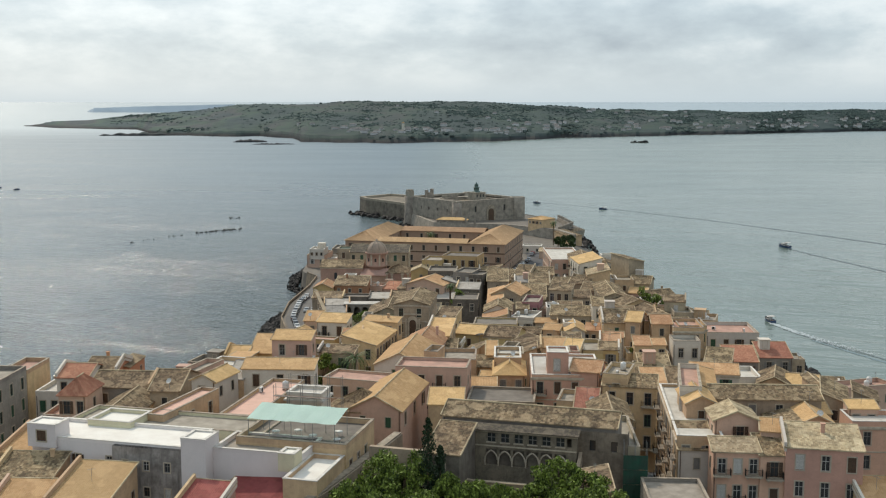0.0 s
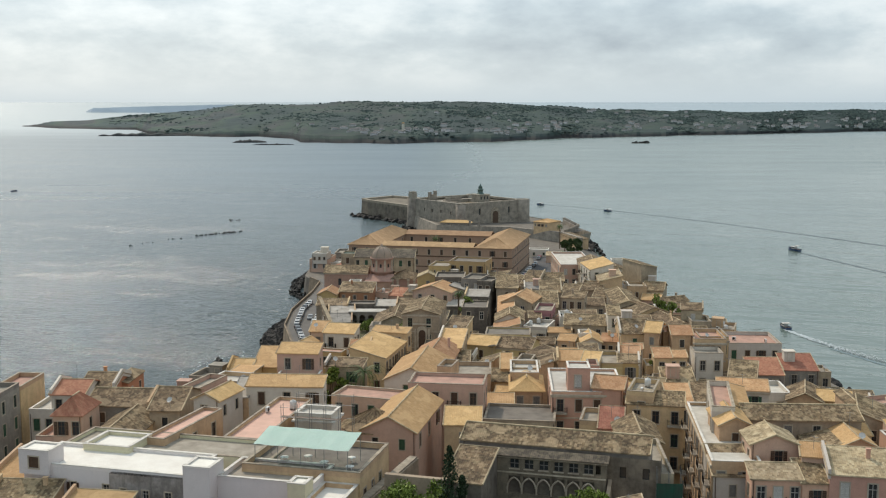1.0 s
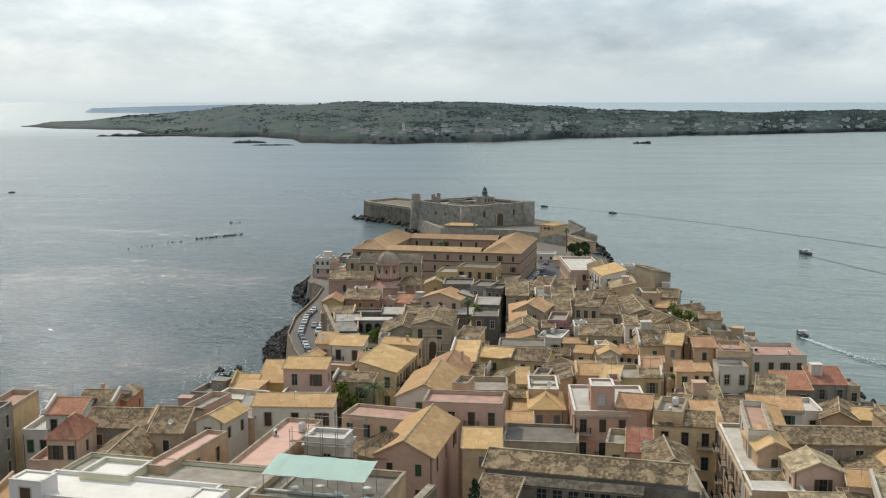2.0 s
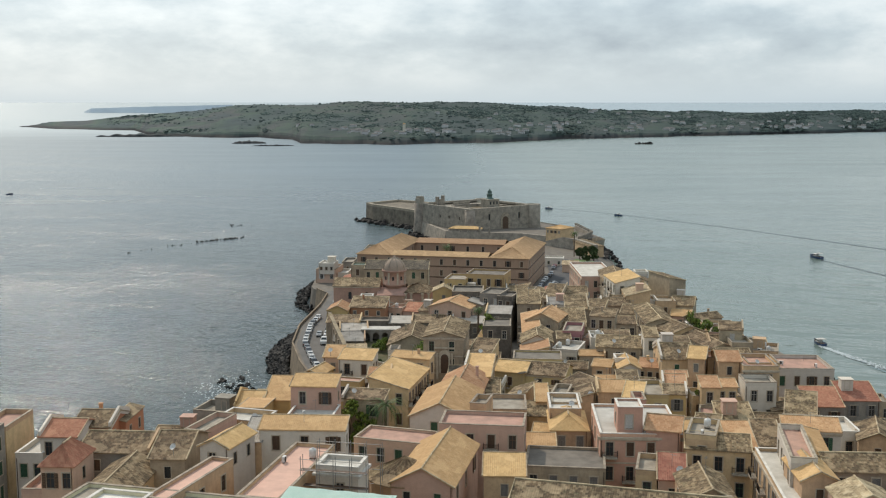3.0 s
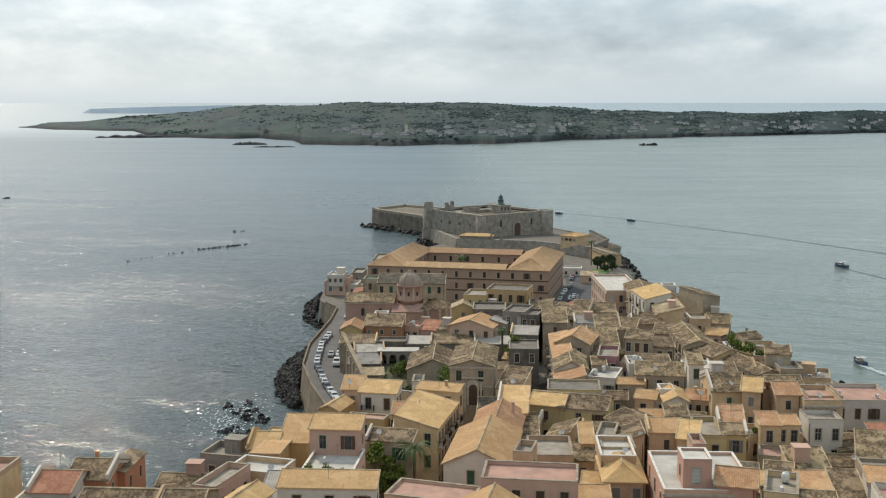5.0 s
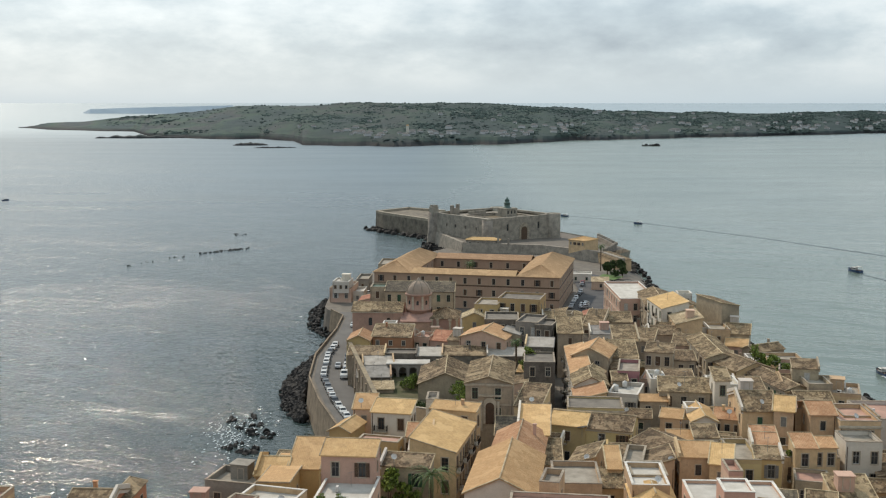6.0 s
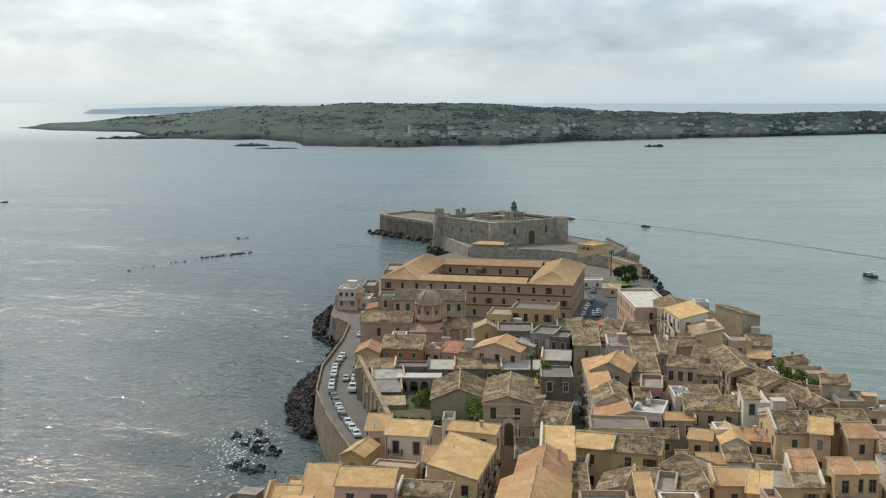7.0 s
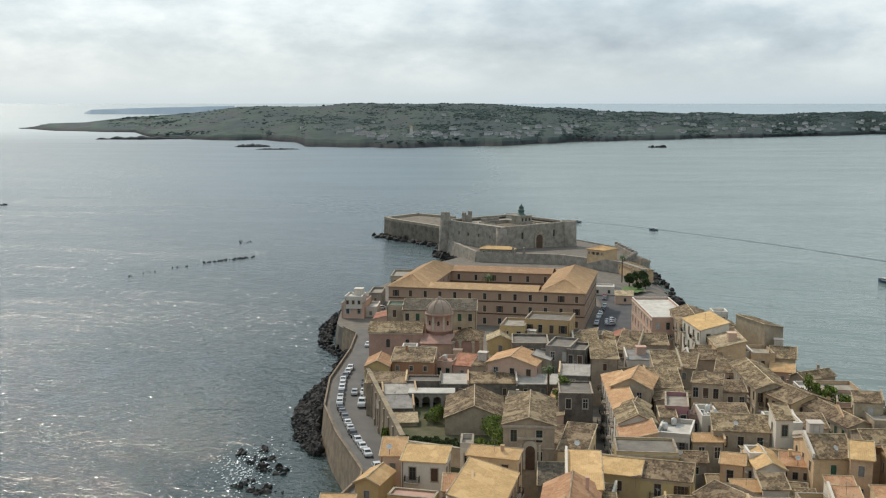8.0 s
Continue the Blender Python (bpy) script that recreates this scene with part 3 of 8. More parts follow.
            pts = [(*c4[i], eave), (*c4[j], eave)] + ([(*c4[j], eave + H[j])] if H[j] else []) + ([(*c4[i], eave + H[i])] if H[i] else [])
            if len(pts) > 2:
                bm.faces.new([bm.verts.new(v) for v in pts])
    if roof == "gx":
        for sx in (-1, 1):
            bm.faces.new([bm.verts.new(v) for v in ((sx * hw, -hd * sx, eave), (sx * hw, hd * sx, eave), (sx * hw, 0, eave + rise))])
    if roof == "gy":
        for sy in (-1, 1):
            bm.faces.new([bm.verts.new(v) for v in ((hw * sy, sy * hd, eave), (-hw * sy, sy * hd, eave), (0, sy * hd, eave + rise))][::-1])
    part("wall", bm, WALL[wall], top)
    for at, size, st, bal in fitted:
        if size == "plain":
            piece("window", WIN["plain", rng.choice(("brown", "green", "grey", "dark", "dark"))], top, at)
        else:
            fit_window(top, at, size, st, bal)
    if roof == "flat" and units and units != 2 and w > 5 and d > 7:
        bm = bmesh.new()
        hx, hy = rng.uniform(-0.2, 0.2) * w, 0.22 * d
        box(bm, hx - 1.5, hx + 1.5, hy - 1.4, hy + 1.4, eave - 0.05, eave + 2.4)
        box(bm, hx - 1.7, hx + 1.7, hy - 1.6, hy + 1.6, eave + 2.4, eave + 2.55)
        hut = part("stair_hut", bm, WALL[wall], top)
        piece("door", WIN["plain", "brown"], hut, pose(hx + 0.3, hy - 1.4, eave + 0.1))
    if door:
        bm = bmesh.new()
        box(bm, -0.7, 0.7, -0.05, 0.03, 0, 2.6, 0, 0.02)
        part("door", bm, WOOD["green"], top, "green painted street door", pose(hw * 0.25, -hd, z0 + 0.2))
    o = 0.35
    if roof == "flat":
        bm = bmesh.new()
        bm.faces.new([bm.verts.new(v) for v in ((-hw, -hd, eave - 0.02), (hw, -hd, eave - 0.02), (hw, hd, eave - 0.02), (-hw, hd, eave - 0.02))])
        part("terrace", bm, FLOOR[tile], top, NAMES[tile] + " floor")
        bm = bmesh.new()
        t = 0.28
        for a, b, c, e in ((-hw, hw, -hd, -hd + t), (-hw, hw, hd - t, hd), (-hw, -hw + t, -hd + t, hd - t), (hw - t, hw, -hd + t, hd - t)):
            box(bm, a, b, c, e, eave, eave + rise)
        part("parapet", bm, WALL[wall], top)
        bm = bmesh.new()
        for a, b, c, e in ((-hw, hw, -hd, -hd + t), (-hw, hw, hd - t, hd), (-hw, -hw + t, -hd + t, hd - t), (hw - t, hw, -hd + t, hd - t)):
            box(bm, a - 0.05, b + 0.05, c - 0.05, e + 0.05, eave + rise, eave + rise + 0.1)
        part("coping", bm, WHITE_TRIM if tile == "terr_white" else COPING, top)
    else:
        bm = bmesh.new()
        e = eave + 0.05
        if roof == "gx":
            k = rise / hd * o
            slope(bm, (-hw - o, -hd - o, e - k), (hw + o, -hd - o, e - k), (hw + o, 0, e + rise), (-hw - o, 0, e + rise))
            slope(bm, (hw + o, hd + o, e - k), (-hw - o, hd + o, e - k), (-hw - o, 0, e + rise), (hw + o, 0, e + rise))
            ridge = ((-hw - o, 0, e + rise + 0.05), (hw + o, 0, e + rise + 0.05))
        elif roof == "gy":
            k = rise / hw * o
            slope(bm, (hw + o, -hd - o, e - k), (hw + o, hd + o, e - k), (0, hd + o, e + rise), (0, -hd - o, e + rise))
            slope(bm, (-hw - o, hd + o, e - k), (-hw - o, -hd - o, e - k), (0, -hd - o, e + rise), (0, hd + o, e + rise))
            ridge = ((0, -hd - o, e + rise + 0.05), (0, hd + o, e + rise + 0.05))
        elif roof == "hip":
            m = max(0.3, hd - hw) if hd > hw else 0.3
            q = max(0.3, hw - hd) if hw > hd else 0.3
            A, B, C, D = (-hw - o, -hd - o, e), (hw + o, -hd - o, e), (hw + o, hd + o, e), (-hw - o, hd + o, e)
            if hd > hw:
                p, s = (0, -m, e + rise), (0, m, e + rise)
                slope(bm, A, B, p, p), slope(bm, B, C, s, p), slope(bm, C, D, s, s), slope(bm, D, A, p, s)
            else:
                p, s = (-q, 0, e + rise), (q, 0, e + rise)
                slope(bm, A, B, s, p), slope(bm, B, C, s, s), slope(bm, C, D, p, s), slope(bm, D, A, p, p)
            ridge = (p, s)
        else:
            t4 = [(sx * (hw + o * 0.6), sy * (hd + o * 0.6), e + h) for (sx, sy), h in zip(((-1, -1), (1, -1), (1, 1), (-1, 1)), H)]
            s = {"mf": 0, "mr": 1, "mb": 2, "ml": 3}[roof]
            t4 = t4[s:] + t4[:s]
            slope(bm, t4[0], t4[1], t4[2], t4[3])
            ridge = (t4[3], t4[2])
        part("roof", bm, TILE[tile] if tile in TILE else PALE_SHEET if tile == "terr_white" else SHEET, top)
        bm = bmesh.new()
        if roof == "gx":
            low = e - rise / hd * o + 0.06
            tube(bm, ((-hw - o, -hd - o, low), ridge[0], ridge[1], (hw + o, -hd - o, low)), 0.13)
        elif roof in ("mf", "mr", "ml", "mb"):
            tube(bm, (t4[0], t4[3], t4[2], t4[1]), 0.13)
        else:
            tube(bm, ridge, 0.13)
        part("ridge_cap", bm, TILE["pale"] if tile in TILE else SHEET, top, "pale mortared ridge and verge tiles")
        if roof == "gy":
            low = e - rise / hw * o + 0.06
            bm = bmesh.new()
            tube(bm, ((-hw - o, -hd - o, low), (0, -hd - o, e + rise + 0.06), (hw + o, -hd - o, low)), 0.12)
            part("verge", bm, TILE["pale"], top)
        if rng.random() < 0.16 and w > 5:
            bm = bmesh.new()
            cx, cy = rng.uniform(-0.3, 0.3) * w, rng.uniform(0.1, 0.35) * d
            zt = eave + rise + 0.7
            box(bm, cx - 0.28, cx + 0.28, cy - 0.24, cy + 0.24, eave - 0.2, zt, 0, 0.03)
            box(bm, cx - 0.36, cx + 0.36, cy - 0.32, cy + 0.32, zt, zt + 0.12)
            part("chimney", bm, WALL[wall], top)
    built = random.Random(int(x * 10) * 31 + int(y * 10) * 17)
    if roof in ("mf", "gx") and 4 < w < 16 and y < 420:
        for sx in (-1, 1):
            if built.random() > 0.28:
                continue
            line = [(-hd - 0.1, eave), (hd + 0.1, eave + rise)] if roof == "mf" else [(-hd - 0.1, eave), (0, eave + rise), (hd + 0.1, eave)]
            bm = bmesh.new()
            x0 = sx * (hw + 0.05)
            rows = [[bm.verts.new((x0 + q, yy, zz + lift)) for q, lift in ((-0.2, -0.6), (0.2, -0.6), (0.2, 0.75), (-0.2, 0.75))] for yy, zz in line]
            for a, b in zip(rows, rows[1:]):
                for i in range(4):
                    k = (i + 1) % 4
                    bm.faces.new((a[i], a[k], b[k], b[i]))
            bm.faces.new(rows[0][::-1]), bm.faces.new(rows[-1])
            part("party_wall", bm, WALL[built.choice(("white", "cream", wall))], top, "plastered party wall above the roof")
        if built.random() < 0.16 and w > 6 and d > 5.5:
            hx, hy = built.uniform(-0.25, 0.25) * w, 0.12 * d
            zt = eave + rise * (0.8 if roof == "mf" else 1.0) + 1.7
            bm = bmesh.new()
            box(bm, hx - 1.2, hx + 1.2, hy - 1.1, hy + 1.1, eave - 0.1, zt)
            box(bm, hx - 1.35, hx + 1.35, hy - 1.25, hy + 1.25, zt, zt + 0.14)
            hut = part("roof_hut", bm, WALL[built.choice(("white", "cream", "rose"))], top, "small plastered hut on the roof")
            piece("window", WIN["plain", "dark"], hut, pose(hx, hy - 1.1, zt - 1.95))
    if cornice:
        bm = bmesh.new()
        box(bm, -hw - 0.25, hw + 0.25, -hd - 0.25, -hd - 0.002, eave - 0.45, eave - 0.12)
        box(bm, -hw - 0.15, hw + 0.15, -hd - 0.15, -hd - 0.002, eave - 0.65, eave - 0.45)
        for zz in [eave - 4.5 - 4 * j for j in range(2) if eave - 4.5 - 4 * j > z0 + 2]:
            box(bm, -hw, hw, -hd - 0.08, -hd - 0.002, zz, zz + 0.22)
        part("cornice", bm, TRIM, top)
    if rng.random() < 0.5 and w > 4:
        bm = bmesh.new()
        sx = rng.choice((-1, 1)) * (hw - 0.25)
        rod(bm, (sx, -hd - 0.08, z0), (sx, -hd - 0.08, eave - 0.1), 0.06, sides=5)
        part("drainpipe", bm, WOOD["brown"], top, "brown drainpipe")
    ux, uy = math.cos(radians(rot)), math.sin(radians(rot))
    place = lambda a, b: (x + ux * a - uy * b, y + uy * a + ux * b)
    if roof == "flat":
        for _ in range(units):
            px, py = place(rng.uniform(-0.35, 0.35) * w, rng.uniform(-0.3, 0.35) * d)
            roof_unit(px, py, eave - 0.02, rot)
        if units and rng.random() < 0.8:
            aerial(*place(rng.uniform(-0.3, 0.3) * w, 0.3 * d), eave - 0.02)
        if plants:
            for _ in range(7):
                px, py = place(rng.uniform(-0.4, 0.4) * w, -0.38 * d)
                pot_plant(px, py, eave - 0.02)
    elif rng.random() < 0.25:
        aerial(*place(0, 0), eave + rise * (0.5 if roof[0] == "m" else 1.0) - 0.1)
    return top


def roof_unit_meshes():
    bm = bmesh.new()
    lathe(bm, [(0.5, 0.25), (0.55, 0.3), (0.55, 1.35), (0.45, 1.5), (0.18, 1.56), (0.15, 1.68), (0.0, 1.7)], 14)
    tank = mesh_of("tank", bm, PLASTIC)
    bm = bmesh.new()
    for sx in (-0.35, 0.35):
        box(bm, sx - 0.06, sx + 0.06, -0.4, 0.4, 0, 0.25)
    feet = mesh_of("stand", bm, STEEL)
    bm = bmesh.new()
    box(bm, -0.5, 0.5, -0.2, 0.2, 0.15, 0.95, 0, 0.03)
    case = mesh_of("case", bm, PLASTIC)
    bm = bmesh.new()
    lathe(bm, [(0.0, 0.0), (0.3, 0.0), (0.32, 0.03), (0.32, -0.02)], 14)
    bm.transform(pose(-0.12, -0.21, 0.55, 90))
    fan = mesh_of("fan_grille", bm, IRON)
    return tank, feet, case, fan


TANK, FEET, CASE, FAN = roof_unit_meshes()


def roof_unit(x, y, z, rot):
    if rng.random() < 0.5:
        t = thing("water_tank", pose(x, y, z, 0, 0, rot), "white plastic rooftop water tank on a steel stand", "water tank", "rooftop tanks")
        piece("tank", TANK, t, Matrix()), piece("stand", FEET, t, Matrix())
    else:
        t = thing("air_conditioner", pose(x, y, z, 0, 0, rot + rng.choice((0, 90, -90))), "white air-conditioning unit on a flat roof", "air conditioner", "rooftop air conditioners")
        piece("case", CASE, t, Matrix()), piece("fan_grille", FAN, t, Matrix()), piece("stand", FEET, t, Matrix.Diagonal((0.9, 0.4, 0.62, 1)))


def aerial(x, y, z):
    t = thing("television_aerial", pose(x, y, z, 0, 0, rng.uniform(0, 180)), "thin grey rooftop television aerial on a mast", "aerial", "rooftop aerials")
    h = rng.uniform(2.0, 3.2)
    bm = bmesh.new()
    rod(bm, (0, 0, 0), (0, 0, h), 0.03, sides=5)
    part("mast", bm, STEEL, t)
    bm = bmesh.new()
    rod(bm, (-0.6, 0, h - 0.15), (0.6, 0, h - 0.15), 0.015, sides=4)
    for i in range(7):
        rod(bm, (-0.55 + 0.18 * i, -0.35 + 0.03 * i, h - 0.15), (-0.55 + 0.18 * i, 0.35 - 0.03 * i, h - 0.15), 0.01, sides=4)
    part("antenna_rods", bm, STEEL, t)


def leaf_cloud(bm, centres, count, size, r=random):
    """Small leaf blades scattered in clumps: centres are (x, y, z, radius)."""
    for cx, cy, cz, rad in centres:
        for _ in range(count):
            v = Vector((r.gauss(0, 1), r.gauss(0, 1), r.gauss(0, 1))).normalized() * rad * (0.55 + 0.5 * r.random())
            v.z *= 0.8
            c = Vector((cx, cy, cz)) + v
            q = Euler((r.uniform(0, 6.3), r.uniform(0, 6.3), r.uniform(0, 6.3))).to_matrix()
            s = size * r.uniform(0.6, 1.4)
            bm.faces.new([bm.verts.new(c + q @ Vector(k)) for k in ((-s, 0, 0), (0, -s * 0.5, s * 0.15), (s, 0, 0), (0, s * 0.5, s * 0.15))])


PLANTS = []


def pot_plant(x, y, z):
    if not PLANTS:
        bm = bmesh.new()
        lathe(bm, [(0.0, 0.0), (0.2, 0.0), (0.28, 0.4), (0.31, 0.45), (0.25, 0.45), (0.2, 0.38), (0.0, 0.38)], 10)
        PLANTS.append(mesh_of("pot", bm, TILE["red"]))
        bm = bmesh.new()
        r = random.Random(3)
        leaf_cloud(bm, [(r.uniform(-0.25, 0.25), r.uniform(-0.25, 0.25), r.uniform(0.6, 1.3), 0.4) for _ in range(5)], 36, 0.13, r)
        PLANTS.append(mesh_of("foliage", bm, LEAF))
    s = rng.uniform(0.8, 1.5)
    t = thing("potted_plant", pose(x, y, z, 0, 0, rng.uniform(0, 360)), "leafy green shrub in a clay pot on a terrace", "plant", "terrace plants")
    t.scale = (s, s, s)
    piece("pot", PLANTS[0], t, Matrix()), piece("foliage", PLANTS[1], t, Matrix())


# ---- sea, island ground and far land ----
def between(v, table):
    for (a, p), (b, q) in zip(table, table[1:]):
        if v <= b:
            f = min(1, max(0, (v - a) / (b - a)))
            return p + (q - p) * f
    return table[-1][1]


def make_sea():
    """A sheet of water to the horizon; its far rim follows the line of sight that closes it."""
    bm = bmesh.new()
    radii = [0, 150, 400, 800, 1400, 2200, 3200, 4000, 4300, 4600, 4950]
    rings = []
    for r in radii:
        z = 0 if r <= 4000 else 81.5 * ((r - 4000) / 950) ** 1.15
        rings.append([bm.verts.new((r * math.cos(2 * math.pi * i / 96), r * math.sin(2 * math.pi * i / 96), z)) for i in range(96)] if r else [bm.verts.new((0, 0, 0))])
    for lo, hi in zip(rings, rings[1:]):
        for i in range(96):
            j = (i + 1) % 96
            f = bm.faces.new((lo[0], hi[i], hi[j]) if len(lo) == 1 else (lo[i], hi[i], hi[j], lo[j]))
            f.smooth = True
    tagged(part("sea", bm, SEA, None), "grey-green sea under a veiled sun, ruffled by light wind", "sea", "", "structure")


make_sea()
LEFT = [(60, -100), (150, -97), (210, -88), (250, -62), (285, -44), (304, -39), (333, -47.5), (358, -53), (386, -54.5), (426, -52), (450, -52), (470, -61), (500, -62), (545, -56), (590, -44), (640, -28), (668, -14)]
RIGHT = [(60, 135), (150, 128), (230, 120), (274, 112), (320, 106), (361, 104), (400, 92), (444, 86), (475, 82), (521, 77), (560, 78), (600, 80), (640, 79), (668, 66)]
LEVEL = [(60, 12.5), (210, 11.5), (300, 9.5), (340, 9.0), (450, 8.0), (500, 7.0), (560, 5.5), (640, 4.5), (668, 4.0)]


def level(y):
    return between(y, LEVEL)


def make_ground():
    bm = bmesh.new()
    ys = [-240, -180, -120, -60, 0, 30] + [60 + 6.08 * i for i in range(101)]
    rows = []
    for y in ys:
        a, b, z = between(y, LEFT), between(y, RIGHT), level(y)
        rows.append([bm.verts.new(v) for v in ((a + 1.2 - 2.4, y, -3), (a, y, z), (a * 0.6 + b * 0.4, y, z + 0.15), (a * 0.3 + b * 0.7, y, z), (b - 9, y, z * 0.75), (b - 2, y, 1.6), (b + 6, y, -3))])
    for lo, hi in zip(rows, rows[1:]):
        for i in range(6):
            bm.faces.new((lo[i], lo[i + 1], hi[i + 1], hi[i]))
    for r in (rows[0], rows[-1][::-1]):
        bm.faces.new(r)
    tagged(part("ground", bm, PAVING, None), "worn stone paving of the old town's lanes and squares", "ground", "", "structure")


make_ground()


def along_shore(y0, y1, step, inset, lift):
    out = []
    y = y0
    while y <= y1 + 0.01:
        out.append((between(y, LEFT) + inset, y, level(y) + lift))
        y += step
    return out


def ribbon(bm, left, right):
    a = [bm.verts.new(v) for v in left]
    b = [bm.verts.new(v) for v in right]
    for i in range(len(a) - 1):
        bm.faces.new((a[i], b[i], b[i + 1], a[i + 1]))


def make_road():
    bm = bmesh.new()
    ribbon(bm, along_shore(268, 462, 4, 1.0, 0.05), along_shore(268, 462, 4, 12.5, 0.05))
    tagged(part("road", bm, ASPHALT, None), "grey asphalt seafront road along the sea wall", "road", "", "structure")
    wall = tagged(thing("sea_wall", pose(0, 0, 0), "tall battered stone sea wall with a low parapet", "wall", "", "structure"))
    bm = bmesh.new()
    pts = along_shore(270, 462, 4, 0, 0)
    ribbon(bm, [(x - 1.6, y, -3) for x, y, z in pts], [(x - 0.45, y, z + 0.05) for x, y, z in pts])
    part("wall_face", bm, SEAWALL, wall)
    bm = bmesh.new()
    for k0, k1, h in ((-0.42, -0.06, 0.8), (-0.46, -0.02, 0.9)):
        ribbon(bm, [(x + k0, y, z + h) for x, y, z in pts], [(x + k1, y, z + h) for x, y, z in pts])
        ribbon(bm, [(x + k1, y, z + h) for x, y, z in pts], [(x + k1, y, z - 0.1 if k0 == -0.42 else z + 0.75) for x, y, z in pts])
        ribbon(bm, [(x + k0, y, z - 0.1 if k0 == -0.42 else z + 0.75) for x, y, z in pts], [(x + k0, y, z + h) for x, y, z in pts])
    part("parapet", bm, SEAWALL, wall)


make_road()

square = bmesh.new()
square.faces.new([square.verts.new(v) for v in ((27, 440, 8.3), (39, 440, 8.3), (52, 500, 7.25), (55, 560, 5.75), (44, 580, 5.4), (39, 500, 7.25))])
tagged(part("square", square, blotched("dark_square_asphalt", (0.066, 0.066, 0.070), (0.098, 0.096, 0.096), 0.15, 0.9), None), "grey asphalt square with parked cars", "road", "", "structure")

CREST = [(-1400, 8), (-1231, 11), (-1070, 19), (-942, 36), (-823, 52), (-653, 69), (-400, 79), (-40, 84), (130, 80), (330, 71), (470, 60), (620, 55), (900, 53), (1060, 55), (1230, 58), (1350, 55), (1900, 52)]
COAST = [(-1400, 3950), (-1231, 3700), (-1150, 3470), (-1000, 3330), (-920, 3300), (-880, 2900), (-830, 2740), (-720, 2650), (-560, 2620), (-450, 2500), (-430, 2270), (-335, 2240), (-165, 2190), (130, 2280), (336, 2490), (620, 2680), (942, 2860), (1233, 3080), (1900, 3400)]


def far_height(a, s):
    """Height of the far land: a is the sideways place on the crest line at 3300 m, s runs from the coast (0) to the crest (1) and beyond."""
    h = between(a, CREST)
    rise = 0.13 + 0.87 * min(1, s) ** 0.85
    bumpy = noise.noise(Vector((a * 0.006, s * 3.0, 0.0))) * 7 * min(1, s * 2) + noise.noise(Vector((a * 0.03, s * 9.0, 4.0))) * 2.5
    return max(1.0, h * rise + bumpy * min(1.0, h / 40))


def far_place(a, s):
    near = between(a, COAST)
    dist = near + (max(3300, near + 400) - near) * s
    return a * dist / 3300, dist


def make_far_land():
    bm = bmesh.new()
    A = [-1400 + 12 * i for i in range(276)]
    ss = [-0.02, 0.0, 0.015, 0.03, 0.07, 0.12, 0.18, 0.25, 0.33, 0.42, 0.52, 0.62, 0.72, 0.82, 0.91, 1.0, 1.15, 1.35]
    grid = []
    for a in A:
        col = []
        for s in ss:
            w = noise.noise(Vector((a * 0.012, 7.7, 0))) * 45 + noise.noise(Vector((a * 0.05, 1.7, 0))) * 14
            x, y = far_place(a, s)
            z = -3 if s < 0 else (0.6 if s == 0 else far_height(a, s) if s > 0.02 else far_height(a, s) * 0.7)
            col.append(bm.verts.new((x, y + w * (1 - min(1, max(0, s))), z if s <= 1 else z * (1.3 - 0.3 * s))))
        grid.append(col)
    for lo, hi in zip(grid, grid[1:]):
        for i in range(len(ss) - 1):
            bm.faces.new((lo[i], hi[i], hi[i + 1], lo[i + 1]))
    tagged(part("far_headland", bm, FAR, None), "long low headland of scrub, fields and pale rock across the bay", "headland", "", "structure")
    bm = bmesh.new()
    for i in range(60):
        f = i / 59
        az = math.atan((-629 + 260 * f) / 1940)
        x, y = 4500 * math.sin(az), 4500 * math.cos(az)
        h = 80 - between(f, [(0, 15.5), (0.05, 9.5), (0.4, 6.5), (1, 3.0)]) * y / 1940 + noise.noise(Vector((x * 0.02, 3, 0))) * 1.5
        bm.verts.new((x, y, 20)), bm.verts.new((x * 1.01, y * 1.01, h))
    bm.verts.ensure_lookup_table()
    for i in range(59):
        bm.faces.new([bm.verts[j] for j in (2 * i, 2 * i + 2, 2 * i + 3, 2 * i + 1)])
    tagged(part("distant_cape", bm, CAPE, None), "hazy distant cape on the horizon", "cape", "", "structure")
    # scrub and trees of the far shore
    r = random.Random(11)
    verts, faces = [], []
    for _ in range(26000):
        a, s = r.uniform(-1000, 1500), r.random() ** 0.8 * 1.02
        open_land = noise.noise(Vector((a * 0.004, s * 6, 9))) + 0.5 * noise.noise(Vector((a * 0.02, s * 14, 3)))
        if open_land < 0.20 - 0.00030 * (a + 400) and r.random() > (0.14 if s < 0.96 else 0.5) * (1.0 if a > -350 else 0.35):
            continue
        x, y = far_place(a, s)
        z = far_height(a, s) - 0.5
        w, h = r.uniform(1.6, 6.5), r.uniform(0.8, 2.8)
        if s > 0.93 and r.random() < 0.06:
            h *= 1.9
        b = len(verts)
        for i in range(5):
            t = i * 1.257 + r.random()
            verts.append((x + w * math.cos(t), y + w * math.sin(t), z))
        for i in range(5):
            t = i * 1.257 + r.random()
            verts.append((x + w * 0.75 * math.cos(t), y + w * 0.75 * math.sin(t), z + h * r.uniform(0.5, 0.8)))
        verts.append((x + r.uniform(-2, 2), y, z + h))
        for i in range(5):
            j = (i + 1) % 5
            faces += [(b + i, b + j, b + 5 + j, b + 5 + i), (b + 5 + i, b + 5 + j, b + 10)]
    me = bpy.data.meshes.new("far_trees")
    me.from_pydata(verts, [], faces)
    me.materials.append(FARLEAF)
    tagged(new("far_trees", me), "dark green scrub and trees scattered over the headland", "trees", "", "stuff")


